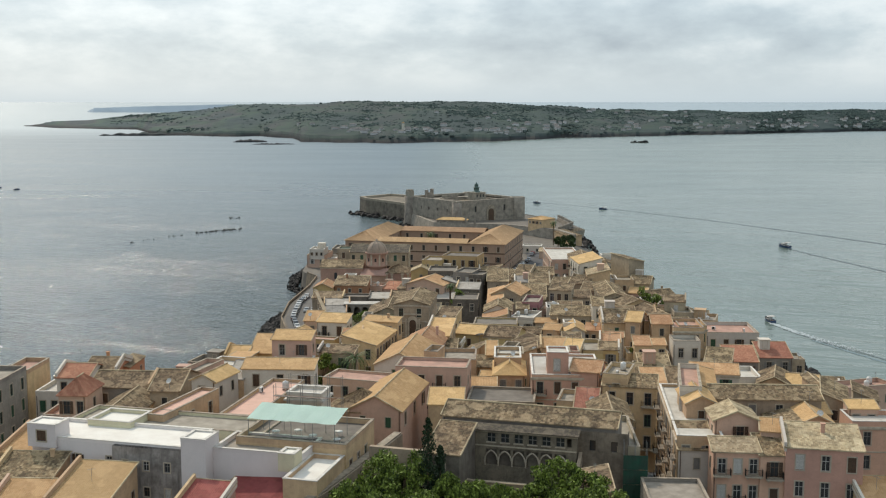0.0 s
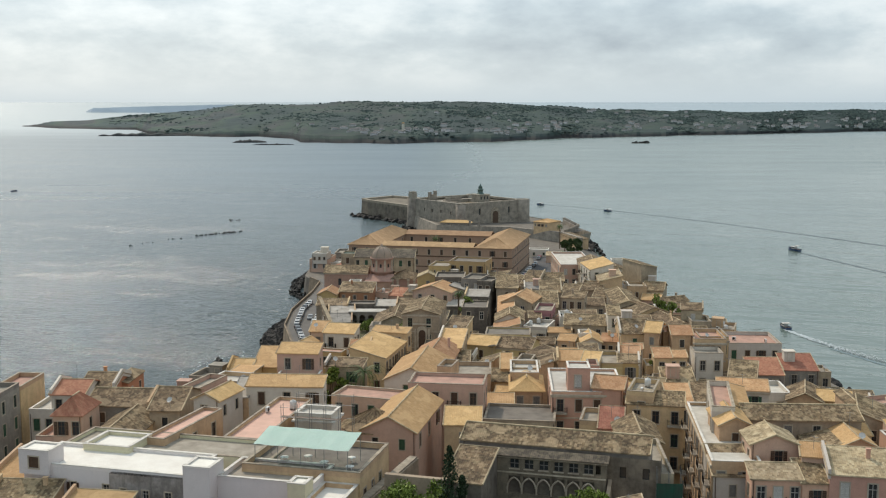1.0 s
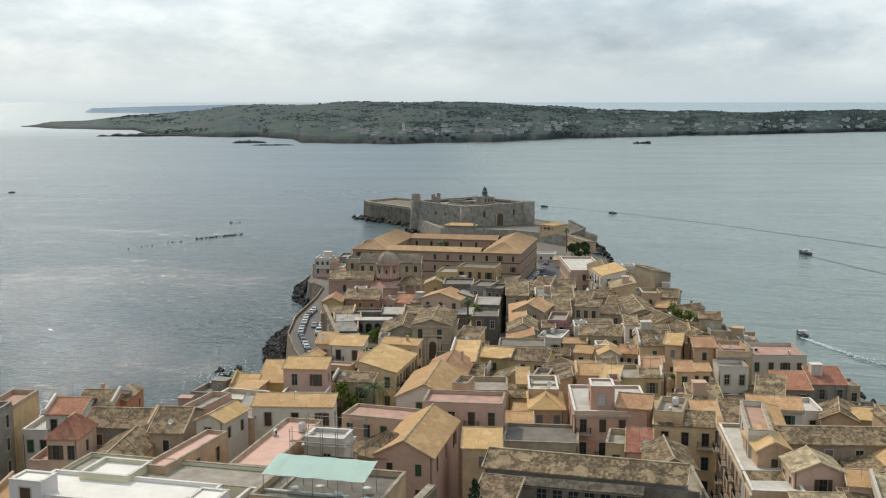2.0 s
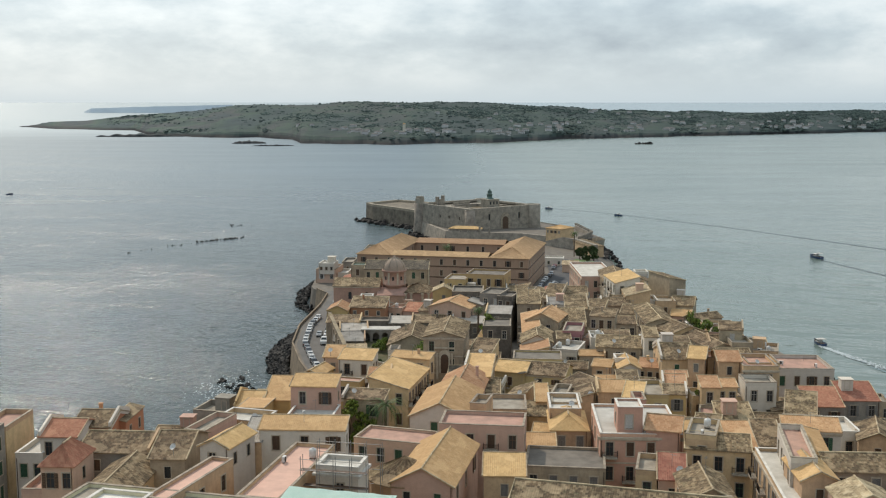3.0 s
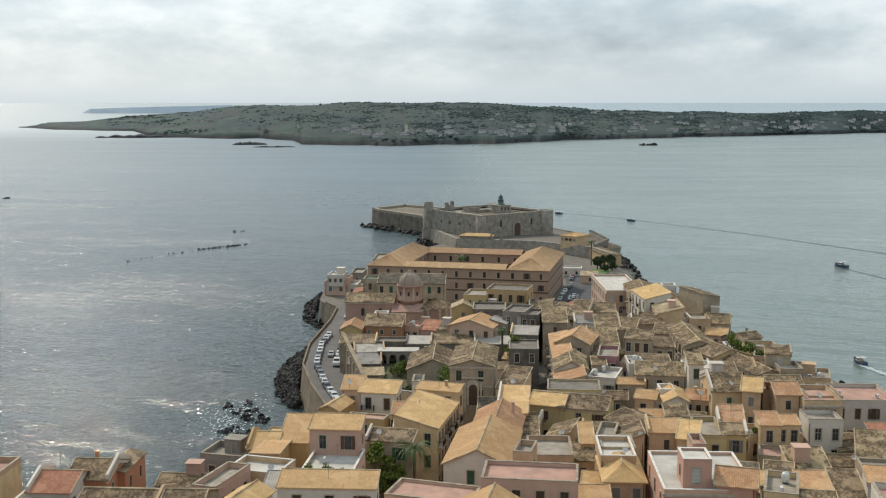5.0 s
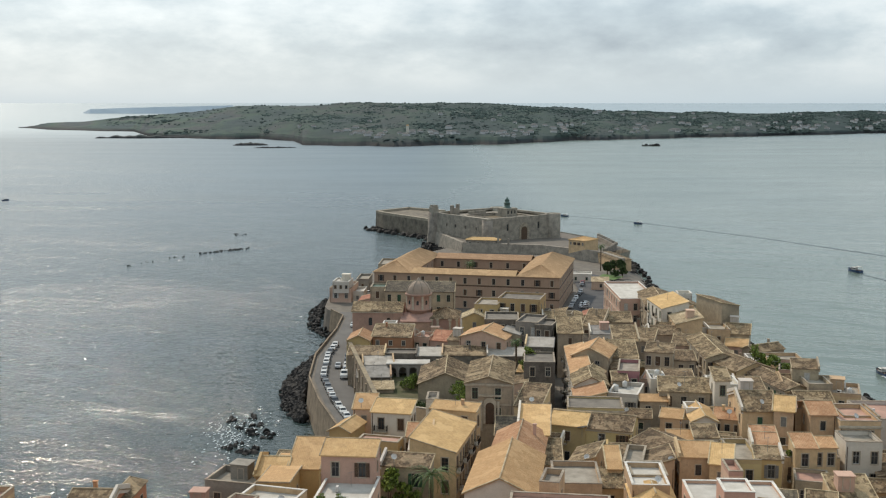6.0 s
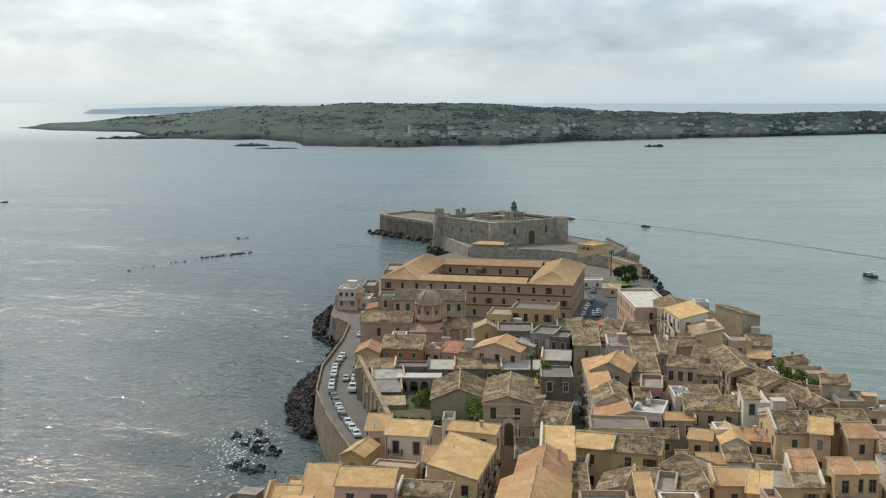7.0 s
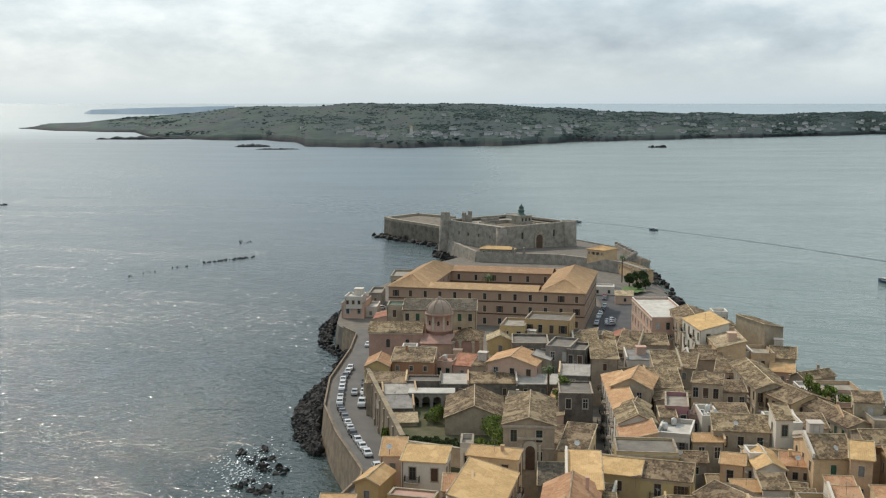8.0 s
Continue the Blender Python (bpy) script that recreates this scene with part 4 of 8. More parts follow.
def low_spit(cx, cy, length, depth, height, turn, seed, label):
    """A low tongue of rock lying on the water."""
    bm = bmesh.new()
    n, rows = 40, []
    for i in range(n + 1):
        f = i / n
        half = depth * math.sin(math.pi * f) ** 0.6 * (0.7 + 0.5 * noise.noise(Vector((f * 7, seed, 0))))
        top = height * math.sin(math.pi * f) ** 0.5 * (0.75 + 0.6 * noise.noise(Vector((f * 11, seed, 5))))
        rows.append([bm.verts.new(((f - 0.5) * length, k * half + 12 * noise.noise(Vector((f * 3, seed, 9))), z)) for k, z in ((-1.15, -2), (-0.9, top * 0.6), (0, top), (0.9, top * 0.6), (1.15, -2))])
    for a, b in zip(rows, rows[1:]):
        for k in range(4):
            bm.faces.new((a[k], b[k], b[k + 1], a[k + 1]))
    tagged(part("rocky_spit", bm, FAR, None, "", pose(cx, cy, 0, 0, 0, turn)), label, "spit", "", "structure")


# cape rock paled and blued: distance haze is put into its colour
CAPE = blotched("haze_pale_cape", (0.56, 0.62, 0.66), (0.44, 0.50, 0.55), 0.008)
# leaf greens muted and blued, so the haze sits in the base colour
FARLEAF = leafy("hazed_far_leaf", (0.044, 0.059, 0.058), (0.062, 0.083, 0.076), 1.0, 0.0)
make_far_land()


low_spit(-735, 2690, 215, 26, 9, 8, 3, "low dark tongue of rock off the headland")
low_spit(-330, 2122, 82, 6, 3.2, 5, 7, "thin black ledge of rock awash off the headland")
low_spit(-398, 2250, 70, 22, 7, 10, 12, "dark rocky point at the foot of the headland")
VILLA = plaster("villa_plaster", (0.58, 0.57, 0.56), (0.42, 0.41, 0.40), 0.4)
VILLAROOF = blotched("sun_bleached_villa_roof", (0.16, 0.155, 0.150), (0.11, 0.11, 0.11), 0.2)


def far_houses():
    walls = []
    for w, d, h in ((10, 7, 3.6), (14, 8, 4.6), (8, 6, 3.2)):
        bm = bmesh.new()
        box(bm, -w / 2, w / 2, -d / 2, d / 2, -3, h)
        roof = bmesh.new()
        q = [(-w / 2 - 0.5, -d / 2 - 0.5, h), (w / 2 + 0.5, -d / 2 - 0.5, h), (w / 2 + 0.5, d / 2 + 0.5, h), (-w / 2 - 0.5, d / 2 + 0.5, h)]
        slope(roof, q[0], q[1], (w / 2 - 2, 0, h + 2.2), (-w / 2 + 2, 0, h + 2.2), False)
        slope(roof, q[2], q[3], (-w / 2 + 2, 0, h + 2.2), (w / 2 - 2, 0, h + 2.2), False)
        slope(roof, q[1], q[2], (w / 2 - 2, 0, h + 2.2), (w / 2 - 2, 0, h + 2.2), False)
        slope(roof, q[3], q[0], (-w / 2 + 2, 0, h + 2.2), (-w / 2 + 2, 0, h + 2.2), False)
        walls.append((mesh_of("wall", bm, VILLA), mesh_of("roof", roof, VILLAROOF)))
    r = random.Random(5)
    for i in range(145):
        a = r.choice((r.uniform(-500, 1500), r.uniform(100, 1300), r.uniform(300, 1250)))
        s = r.choice((r.uniform(0.05, 0.3), r.uniform(0.06, 0.45), r.uniform(0.1, 0.9)))
        x, y = far_place(a, s)
        if i >= 110:
            a, s = r.uniform(-330, 260), r.uniform(0.03, 0.14)
            x, y = far_place(a, s)
        wall, roof = r.choice(walls)
        t = thing("villa", pose(x, y, far_height(a, s), 0, 0, r.uniform(-30, 30)), "small pale villa among trees on the far headland", "house", "far villas")
        piece("wall", wall, t, Matrix()), piece("roof", roof, t, Matrix())
    # slim tower on the slope and masts on the crest
    for a, s, h, label in ((-125, 0.10, 17, "slim pale stone tower on the headland's slope"),):
        x, y = far_place(a, s)
        t = thing("tower", pose(x, y, far_height(a, s) - 1), label, "tower")
        bm = bmesh.new()
        prism(bm, [(-3, -3), (3, -3), (3, 3), (-3, 3)], 0, h, 0.5)
        part("shaft", bm, WALL["white"], t)
        bm = bmesh.new()
        prism(bm, [(-3.4, -3.4), (3.4, -3.4), (3.4, 3.4), (-3.4, 3.4)], h, h + 2.2, 2.5)
        part("cap", bm, TILE["tan"], t)


far_houses()


# ---- rocks ----
def boulder_mesh(seed):
    r = random.Random(seed)
    bm = bmesh.new()
    bmesh.ops.create_icosphere(bm, subdivisions=2, radius=1.0)
    off = Vector((seed * 3.1, seed, 0))
    for v in bm.verts:
        k = 1 + 0.45 * noise.noise(v.co * 1.3 + off) + 0.15 * noise.noise(v.co * 3.1 + off)
        v.co = Vector((v.co.x * k, v.co.y * k, v.co.z * k * 0.7))
    return mesh_of("rock", bm, ROCK)


BOULDERS = [boulder_mesh(i + 1) for i in range(5)]


def rocks(name, label, places, seed, lo, hi, sink=0.25):
    """One heap of boulders; places is a function of the running number that gives x, y, z."""
    r = random.Random(seed)
    bm = bmesh.new()
    for x, y, z in places(r):
        s = r.uniform(lo, hi)
        tmp = bmesh.new()
        tmp.from_mesh(r.choice(BOULDERS))
        tmp.transform(Matrix.Translation((x, y, z - s * sink)) @ Euler((r.uniform(0, 6), r.uniform(0, 6), r.uniform(0, 6))).to_matrix().to_4x4() @ Matrix.Diagonal((s, s * r.uniform(0.7, 1.2), s * r.uniform(0.6, 1.0), 1)))
        me = bpy.data.meshes.new("tmp")
        tmp.to_mesh(me)
        tmp.free()
        bm.from_mesh(me)
        bpy.data.meshes.remove(me)
    return tagged(part(name, bm, ROCK, None), label, "rocks", "", "stuff")


def shore_heap(r):
    out = []
    for _ in range(1150):
        y = r.choice((r.uniform(346, 412), r.uniform(346, 545)))
        wide = between(y, [(338, 1.5), (350, 3), (362, 6), (376, 7.5), (390, 8), (408, 7), (430, 4.8), (445, 4.2), (470, 4.2), (524, 7), (545, 5)])
        f = r.random()
        out.append((between(y, LEFT) - 2.4 - wide * f, y, between(y, [(338, 1.6), (360, 2.2), (462, 2.0)]) * (1 - f) ** 1.3))
    return out


rocks("shore_rocks", "black tumbled boulders at the foot of the sea wall", shore_heap, 21, 0.4, 1.25)
rocks("reef_rocks", "dark low reef rocks awash close to the shore",
      lambda r: [(r.gauss(cx, 1.1), r.gauss(cy, 1.7), r.uniform(-0.3, 0.3)) for cx, cy in [r.choice(((-72.5, 348), (-68, 350.5), (-65.5, 343), (-69, 343), (-61, 334), (-68.2, 325), (-64, 321), (-61.2, 319), (-66, 337))) for _ in range(85)]], 22, 0.35, 1.25)
rocks("outer_reef", "thin dark line of reef rocks out in the water",
      lambda r: [(-157 + 27 * f + r.gauss(0, 1.4), 669 + 27 * f + r.gauss(0, 1.6), 0.1) for f in [r.random() ** 0.6 for _ in range(60)]] + [(-182 + 26 * f + r.gauss(0, 1.5), 626 + 44 * f + r.gauss(0, 2), 0) for f in [r.random() for _ in range(14)]] +
                [(r.gauss(-147, 4), r.gauss(764, 3), 0) for _ in range(12)], 23, 0.3, 0.9)
rocks("headland_rocks", "dark rocks at the castle's foot",
      lambda r: [(-72 + 8 * r.random() + 46 * f, 802 - 62 * f - 8 * r.random(), 0.3) for f in [r.random() for _ in range(90)]] +
                [(-27 + 19 * f + r.gauss(0, 2), 708 - 62 * f + r.gauss(0, 3), r.uniform(0, 2.0)) for f in [r.random() for _ in range(110)]], 24, 1.0, 3.0)
rocks("point_rocks", "pale and dark rocks along the western shore",
      lambda r: [(between(y, RIGHT) - 2 + r.uniform(-3, 6), y, r.uniform(0, 1.8)) for y in [r.uniform(300, 668) for _ in range(260)]], 25, 0.8, 2.4)
rocks("skerry", "low dark islet off the far shore", lambda r: [(375 + 30 * f, 2215, 0.5) for f in [r.random() for _ in range(14)]], 26, 3, 7, 0.45)


def foam_patch(r, cx, cy, sx, sy, count):
    bm = bmesh.new()
    for _ in range(count):
        x, y, s = r.gauss(cx, sx), r.gauss(cy, sy), r.uniform(0.08, 0.32)
        n = 7
        bm.faces.new([bm.verts.new((x + s * r.uniform(0.5, 1.2) * math.cos(6.283 * i / n), y + 1.8 * s * r.uniform(0.5, 1.2) * math.sin(6.283 * i / n), 0.07 + r.random() * 0.05)) for i in range(n)])
    return bm


tagged(part("surf", foam_patch(random.Random(31), -70, 336, 4.2, 10, 420), FOAM, None), "white surf breaking round the reef rocks", "foam", "", "stuff")


# ---- castle at the island's tip ----
def arched(bm, w, h, y0, y1, mat=0, seg=8):
    """A round-headed opening filled as a block, standing on the origin."""
    pts = [(-w / 2, 0), (w / 2, 0)] + [(w / 2 * math.cos(math.pi * i / seg), h - w / 2 + w / 2 * math.sin(math.pi * i / seg)) for i in range(seg + 1)]
    a = [bm.verts.new((x, y0, z)) for x, z in pts]
    b = [bm.verts.new((x, y1, z)) for x, z in pts]
    bm.faces.new(a)
    for i in range(len(a)):
        j = (i + 1) % len(a)
        bm.faces.new((a[j], a[i], b[i], b[j]))


def make_castle():
    top = thing("castle", pose(13.0, 697.7, 0, 0, 0, 37), "square weathered limestone castle with corner towers and a green lantern", "castle")
    h, z0, z1 = 25.5, 6.0, 19.6
    t = 1.6
    bm = bmesh.new()
    pierced(bm, (-h, -h), (1, 0), 2 * h, z0, z1, [(14.2, 15.6), (37.2, 38.6)], [(13.2, 17.0)], 0.8)
    pierced(bm, (h, -h), (0, 1), 2 * h, z0, z1, [(15, 16.2), (32, 33.2)], [(13, 16)], 0.8)
    pierced(bm, (h, h), (-1, 0), 2 * h, z0, z1, [], [])
    pierced(bm, (-h, h), (0, -1), 2 * h, z0, z1, [(14, 15), (22, 23.2), (31, 32), (41, 42)], [(13.6, 15.4)], 0.8)
    part("wall", bm, CASTLE, top)
    # dark backs of the deep window slits
    for x, w, turn in ((-10.6, 1.5, 0), (12.4, 1.5, 0), (-11.0, 1.1, 270), (-2.9, 1.3, 270), (6.0, 1.1, 270), (16.0, 1.1, 270)):
        bm = bmesh.new()
        arched(bm, w, 4.0 if turn == 0 else 1.9, 0.55, 0.75)
        part("window", bm, PANE, top, "", Matrix.Rotation(radians(turn), 4, "Z") @ pose(x, -h, 13.1 if turn == 0 else 13.55))
    # roof: a broad sandy terrace round a sunken, ruined inner court
    bm = bmesh.new()
    for a, b, c, e in ((-h + t, h - t, -h + t, -h + 15), (-h + t, h - t, h - 12, h - t), (-h + t, -h + 17, -h + 15, h - 12), (h - 14, h - t, -h + 15, h - 12)):
        box(bm, a, b, c, e, z1 - 6, z1 - 0.9)
    part("roof_terrace", bm, FLOOR["terr_grey"], top, "sandy flat roof terrace")
    bm = bmesh.new()
    box(bm, -h + 17, h - 14, -h + 15, h - 12, z1 - 9, z1 - 2.2)
    part("court", bm, EARTH, top, "dry earth inner court")
    bm = bmesh.new()
    for a, b, c, e in ((-h, h, -h, -h + t), (-h, h, h - t, h), (-h, -h + t, -h + t, h - t), (h - t, h, -h + t, h - t)):
        box(bm, a, b, c, e, z1, z1 + 1.1)
    part("parapet", bm, CASTLE, top)
    for a, b, c, e, hh in ((-h + 16.2, -h + 17, -h + 15, h - 12, 0.5), (h - 14, h - 13.2, -h + 15, h - 12, 0.5), (-h + 17, h - 14, -h + 14.2, -h + 15, 0.5), (-h + 17, h - 14, h - 12, h - 11.2, 0.5),
                           (-h + 4, h - 18, -h + 7, -h + 7.7, 0.7), (h - 9, h - 8.3, -h + 5, h - 15, 0.8), (-h + 6, -h + 6.7, -h + 10, h - 8, 0.6), (-4, 9, h - 8, h - 7.2, 1.6)):
        bm = bmesh.new()
        box(bm, a, b, c, e, z1 - 0.9, z1 - 0.9 + hh, 0, 0.05)
        part("roof_wall", bm, CASTLE, top, "low ruined wall on the roof")
    for sx, sy, r, dz in ((-1, -1, 3.0, 0.2), (1, -1, 4.6, 1.4), (1, 1, 4.8, 1.2), (-1, 1, 4.0, 1.0)):
        bm = bmesh.new()
        lathe(bm, [(r + 0.7, z0 - 3), (r, z0 + 4), (r, z1 + dz), (r - 0.9, z1 + dz), (r - 0.9, z1 + dz - 1), (0, z1 + dz - 1)], 20, sx * (h - 1.2), sy * (h - 1.2))
        part("corner_tower", bm, CASTLE, top)
    # square turret on the seaward corner, and a gapped bell wall behind the parapet
    bm = bmesh.new()
    box(bm, -h - 2.2, -h + 1.8, h - 4.2, h - 0.2, z1 - 1, z1 + 4.4, 0, 0.12)
    for dx, dy in ((-1.9, -4.0), (0.3, -4.0), (-1.9, -1.7), (0.3, -1.7)):
        box(bm, -h + dx, -h + dx + 1.2, h + dy, h + dy + 1.2, z1 + 4.4, z1 + 5.4)
    part("turret", bm, CASTLE, top)
    bm = bmesh.new()
    for x0, x1, zt in ((-h + 11, -h + 12.6, 4.6), (-h + 12.6, -h + 15.2, 3.0), (-h + 15.2, -h + 16.8, 5.2)):
        box(bm, x0, x1, h - 5, h - 3, z1 - 1, z1 + zt, 0, 0.1)
    part("ruined_turret", bm, CASTLE, top)
    # portal
    bm = bmesh.new()
    arched(bm, 7.0, 9.8, -0.25, 0.3)
    part("portal_surround", bm, COPING, top, "carved pale stone portal", pose(1.5, -h, z0 + 1.5))
    bm = bmesh.new()
    arched(bm, 4.4, 7.6, -0.35, 0.1)
    part("portal_door", bm, WOOD["brown"], top, "dark arched doorway", pose(1.5, -h, z0 + 1.5))
    # guard house with the green lantern on the roof
    bm = bmesh.new()
    prism(bm, [(2.5, -8.4), (11, -8.4), (11, -1), (2.5, -1)], z1 - 1, z1 + 3.6)
    box(bm, 2.2, 11.3, -8.7, -0.7, z1 + 3.6, z1 + 4.0)
    part("guard_house", bm, CASTLE, top)
    for x in (4.2, 6.8, 9.3):
        bm = bmesh.new()
        arched(bm, 1.0, 1.9, -0.05, 0.1)
        part("window", bm, PANE, top, "", pose(x, -8.4, z1 + 0.9))
    bm = bmesh.new()
    lathe(bm, [(2.6, z1 + 4.0), (2.4, z1 + 4.5), (1.7, z1 + 4.6), (1.7, z1 + 6.6), (2.1, z1 + 6.7), (2.1, z1 + 7.0), (1.3, z1 + 7.1), (1.3, z1 + 8.4), (1.5, z1 + 8.5), (0.5, z1 + 9.5), (0.12, z1 + 10.4)], 14, 6.6, -4.6)
    part("lantern", bm, COPPER, top, "green lighthouse lantern")
    return top


make_castle()


def wall_run(bm, pts, z0, z1, thick, batter=0.0):
    for (ax, ay), (bx, by) in zip(pts, pts[1:]):
        d = Vector((bx - ax, by - ay)).normalized()
        nx, ny = -d.y * thick, d.x * thick
        v = [bm.verts.new(c) for c in ((ax + d.y * batter, ay - d.x * batter, z0), (bx + d.y * batter, by - d.x * batter, z0), (bx + nx, by + ny, z0), (ax + nx, ay + ny, z0), (ax, ay, z1), (bx, by, z1), (bx + nx, by + ny, z1), (ax + nx, ay + ny, z1))]
        for f in ((4, 5, 6, 7), (0, 1, 5, 4), (1, 2, 6, 5), (2, 3, 7, 6), (3, 0, 4, 7)):
            bm.faces.new([v[i] for i in f])


def make_outworks():
    fort = thing("sea_bastion", pose(0, 0, 0), "long low stone bastion running out beside the castle", "fortification")
    bm = bmesh.new()
    out = [(-62, 803), (-56.5, 790), (-22.5, 743), (-4, 756), (-14, 806), (-40, 828)]
    prism(bm, out, -2, 10.4, 0.6)
    part("bastion", bm, BASTION, fort)
    bm = bmesh.new()
    wall_run(bm, [(-61.6, 802.6), (-56.2, 790.4), (-22.6, 744)], 10.4, 11.9, 2.2)
    wall_run(bm, [(-14.4, 805.4), (-40, 827.4), (-61.6, 802.6)], 10.4, 11.9, 2.2)
    part("parapet", bm, COPING, fort)
    outer = thing("outer_wall", pose(0, 0, 0), "stone curtain wall and moat scarp in front of the castle", "fortification")
    bm = bmesh.new()
    wall_run(bm, [(-22.5, 706), (-5.8, 648), (36, 638), (63.7, 611.5), (70, 588)], -2, 9.6, 2.0, 1.2)
    part("curtain", bm, CASTLE, outer)
    bm = bmesh.new()
    bm.faces.new([bm.verts.new(v) for v in ((-21, 708, 8.6), (-4, 650, 8.6), (37, 640, 8.6), (65, 613.5, 8.4), (80, 640, 7.5), (70, 690, 6.5), (50, 730, 6.5), (-5, 745, 6.5))])
    part("ward", bm, PAVING, outer, "dusty castle ward")
    bm = bmesh.new()
    prism(bm, [(-20, 708), (-4, 650), (37, 640), (65, 613.5), (82, 640), (72, 694), (50, 735), (-5, 750)], -2, 6.3, -1.5, 0, False)
    part("scarp", bm, CASTLE, outer)
    bm = bmesh.new()
    pts = [(66, 616), (76, 640), (72, 680)]
    wall_run(bm, pts, 6, 9.5, 1.0)
    for k in range(16):
        f = k / 15
        x, y = (66 + 20 * f, 616 + 48 * f) if f < 0.5 else (76 - 8 * (f - 0.5), 640 + 80 * (f - 0.5))
        box(bm, x - 0.9, x + 0.9, y - 0.6, y + 0.6, 9.5, 10.7)
    part("battlement", bm, CASTLE, outer)
    # gate in the curtain
    bm = bmesh.new()
    arched(bm, 3.4, 5.2, -0.2, 0.5)
    part("gate_arch", bm, WOOD["brown"], outer, "dark gate arch", pose(16.6, 642.6, 1.5, 0, 0, -13.5))
    for x in (13.2, 18.6):
        bm = bmesh.new()
        box(bm, -0.5, 0.5, -0.6, 0.6, 0, 12.6, 0, 0.08)
        part("gate_pillar", bm, CASTLE, outer, "", pose(x, 643.2 - (x - 16) * 0.24, 0, 0, 0, -13.5))


make_outworks()


def long_range(name, label, x, y, w, d, z0, eave, rot, rise, wallm, tile, cols, rows, size="small", roof="hip"):
    t = thing(name, pose(x, y, 0, 0, 0, rot), label, "building")
    hw, hd = w / 2, d / 2
    bm = bmesh.new()
    step = w / cols
    ww, hh = SIZE[size]
    cs = [(step * (i + 0.5) - ww / 2, step * (i + 0.5) + ww / 2) for i in range(cols)]
    rs = [(eave - 1.2 - hh - 4 * j, eave - 1.2 - 4 * j) for j in range(rows)]
    pierced(bm, (-hw, -hd), (1, 0), w, z0, eave, cs, rs)
    for p0, al, ln in (((hw, -hd), (0, 1), d), ((hw, hd), (-1, 0), w), ((-hw, hd), (0, -1), d)):
        pierced(bm, p0, al, ln, z0, eave, [], [])
    part("wall", bm, wallm, t)
    for r in rs:
        for c in cs:
            fit_window(t, pose(-hw + (c[0] + c[1]) / 2, -hd, r[0]), size)
    bm = bmesh.new()
    A, B, C, D = (-hw - 0.4, -hd - 0.4, eave), (hw + 0.4, -hd - 0.4, eave), (hw + 0.4, hd + 0.4, eave), (-hw - 0.4, hd + 0.4, eave)
    k = min(hd, hw) * (1 if roof == "hip" else 0)
    p, q = (-hw + k, 0, eave + rise), (hw - k, 0, eave + rise)
    slope(bm, A, B, q, p), slope(bm, C, D, p, q)
    if roof == "hip":
        slope(bm, B, C, q, q), slope(bm, D, A, p, p)
    part("roof", bm, TILE[tile], t)
    return t


long_range("gatehouse", "low pale guard building on the curtain wall by the gate", 5.5, 649.5, 18, 6, 5, 11.2, -13.5, 1.3, CASTLE, "tan", 4, 1)
long_range("ward_house", "small cream house with a tiled roof in the castle ward", 56.5, 626.5, 10, 12, 5, 14.2, -42, 1.6, WALL["cream"], "tan", 4, 1)
long_range("ward_shed", "flat pale shed inside the ward wall", 68.2, 604, 30, 8, 3, 8.8, -78, 0.6, WALL["cream"], "old", 2, 1)


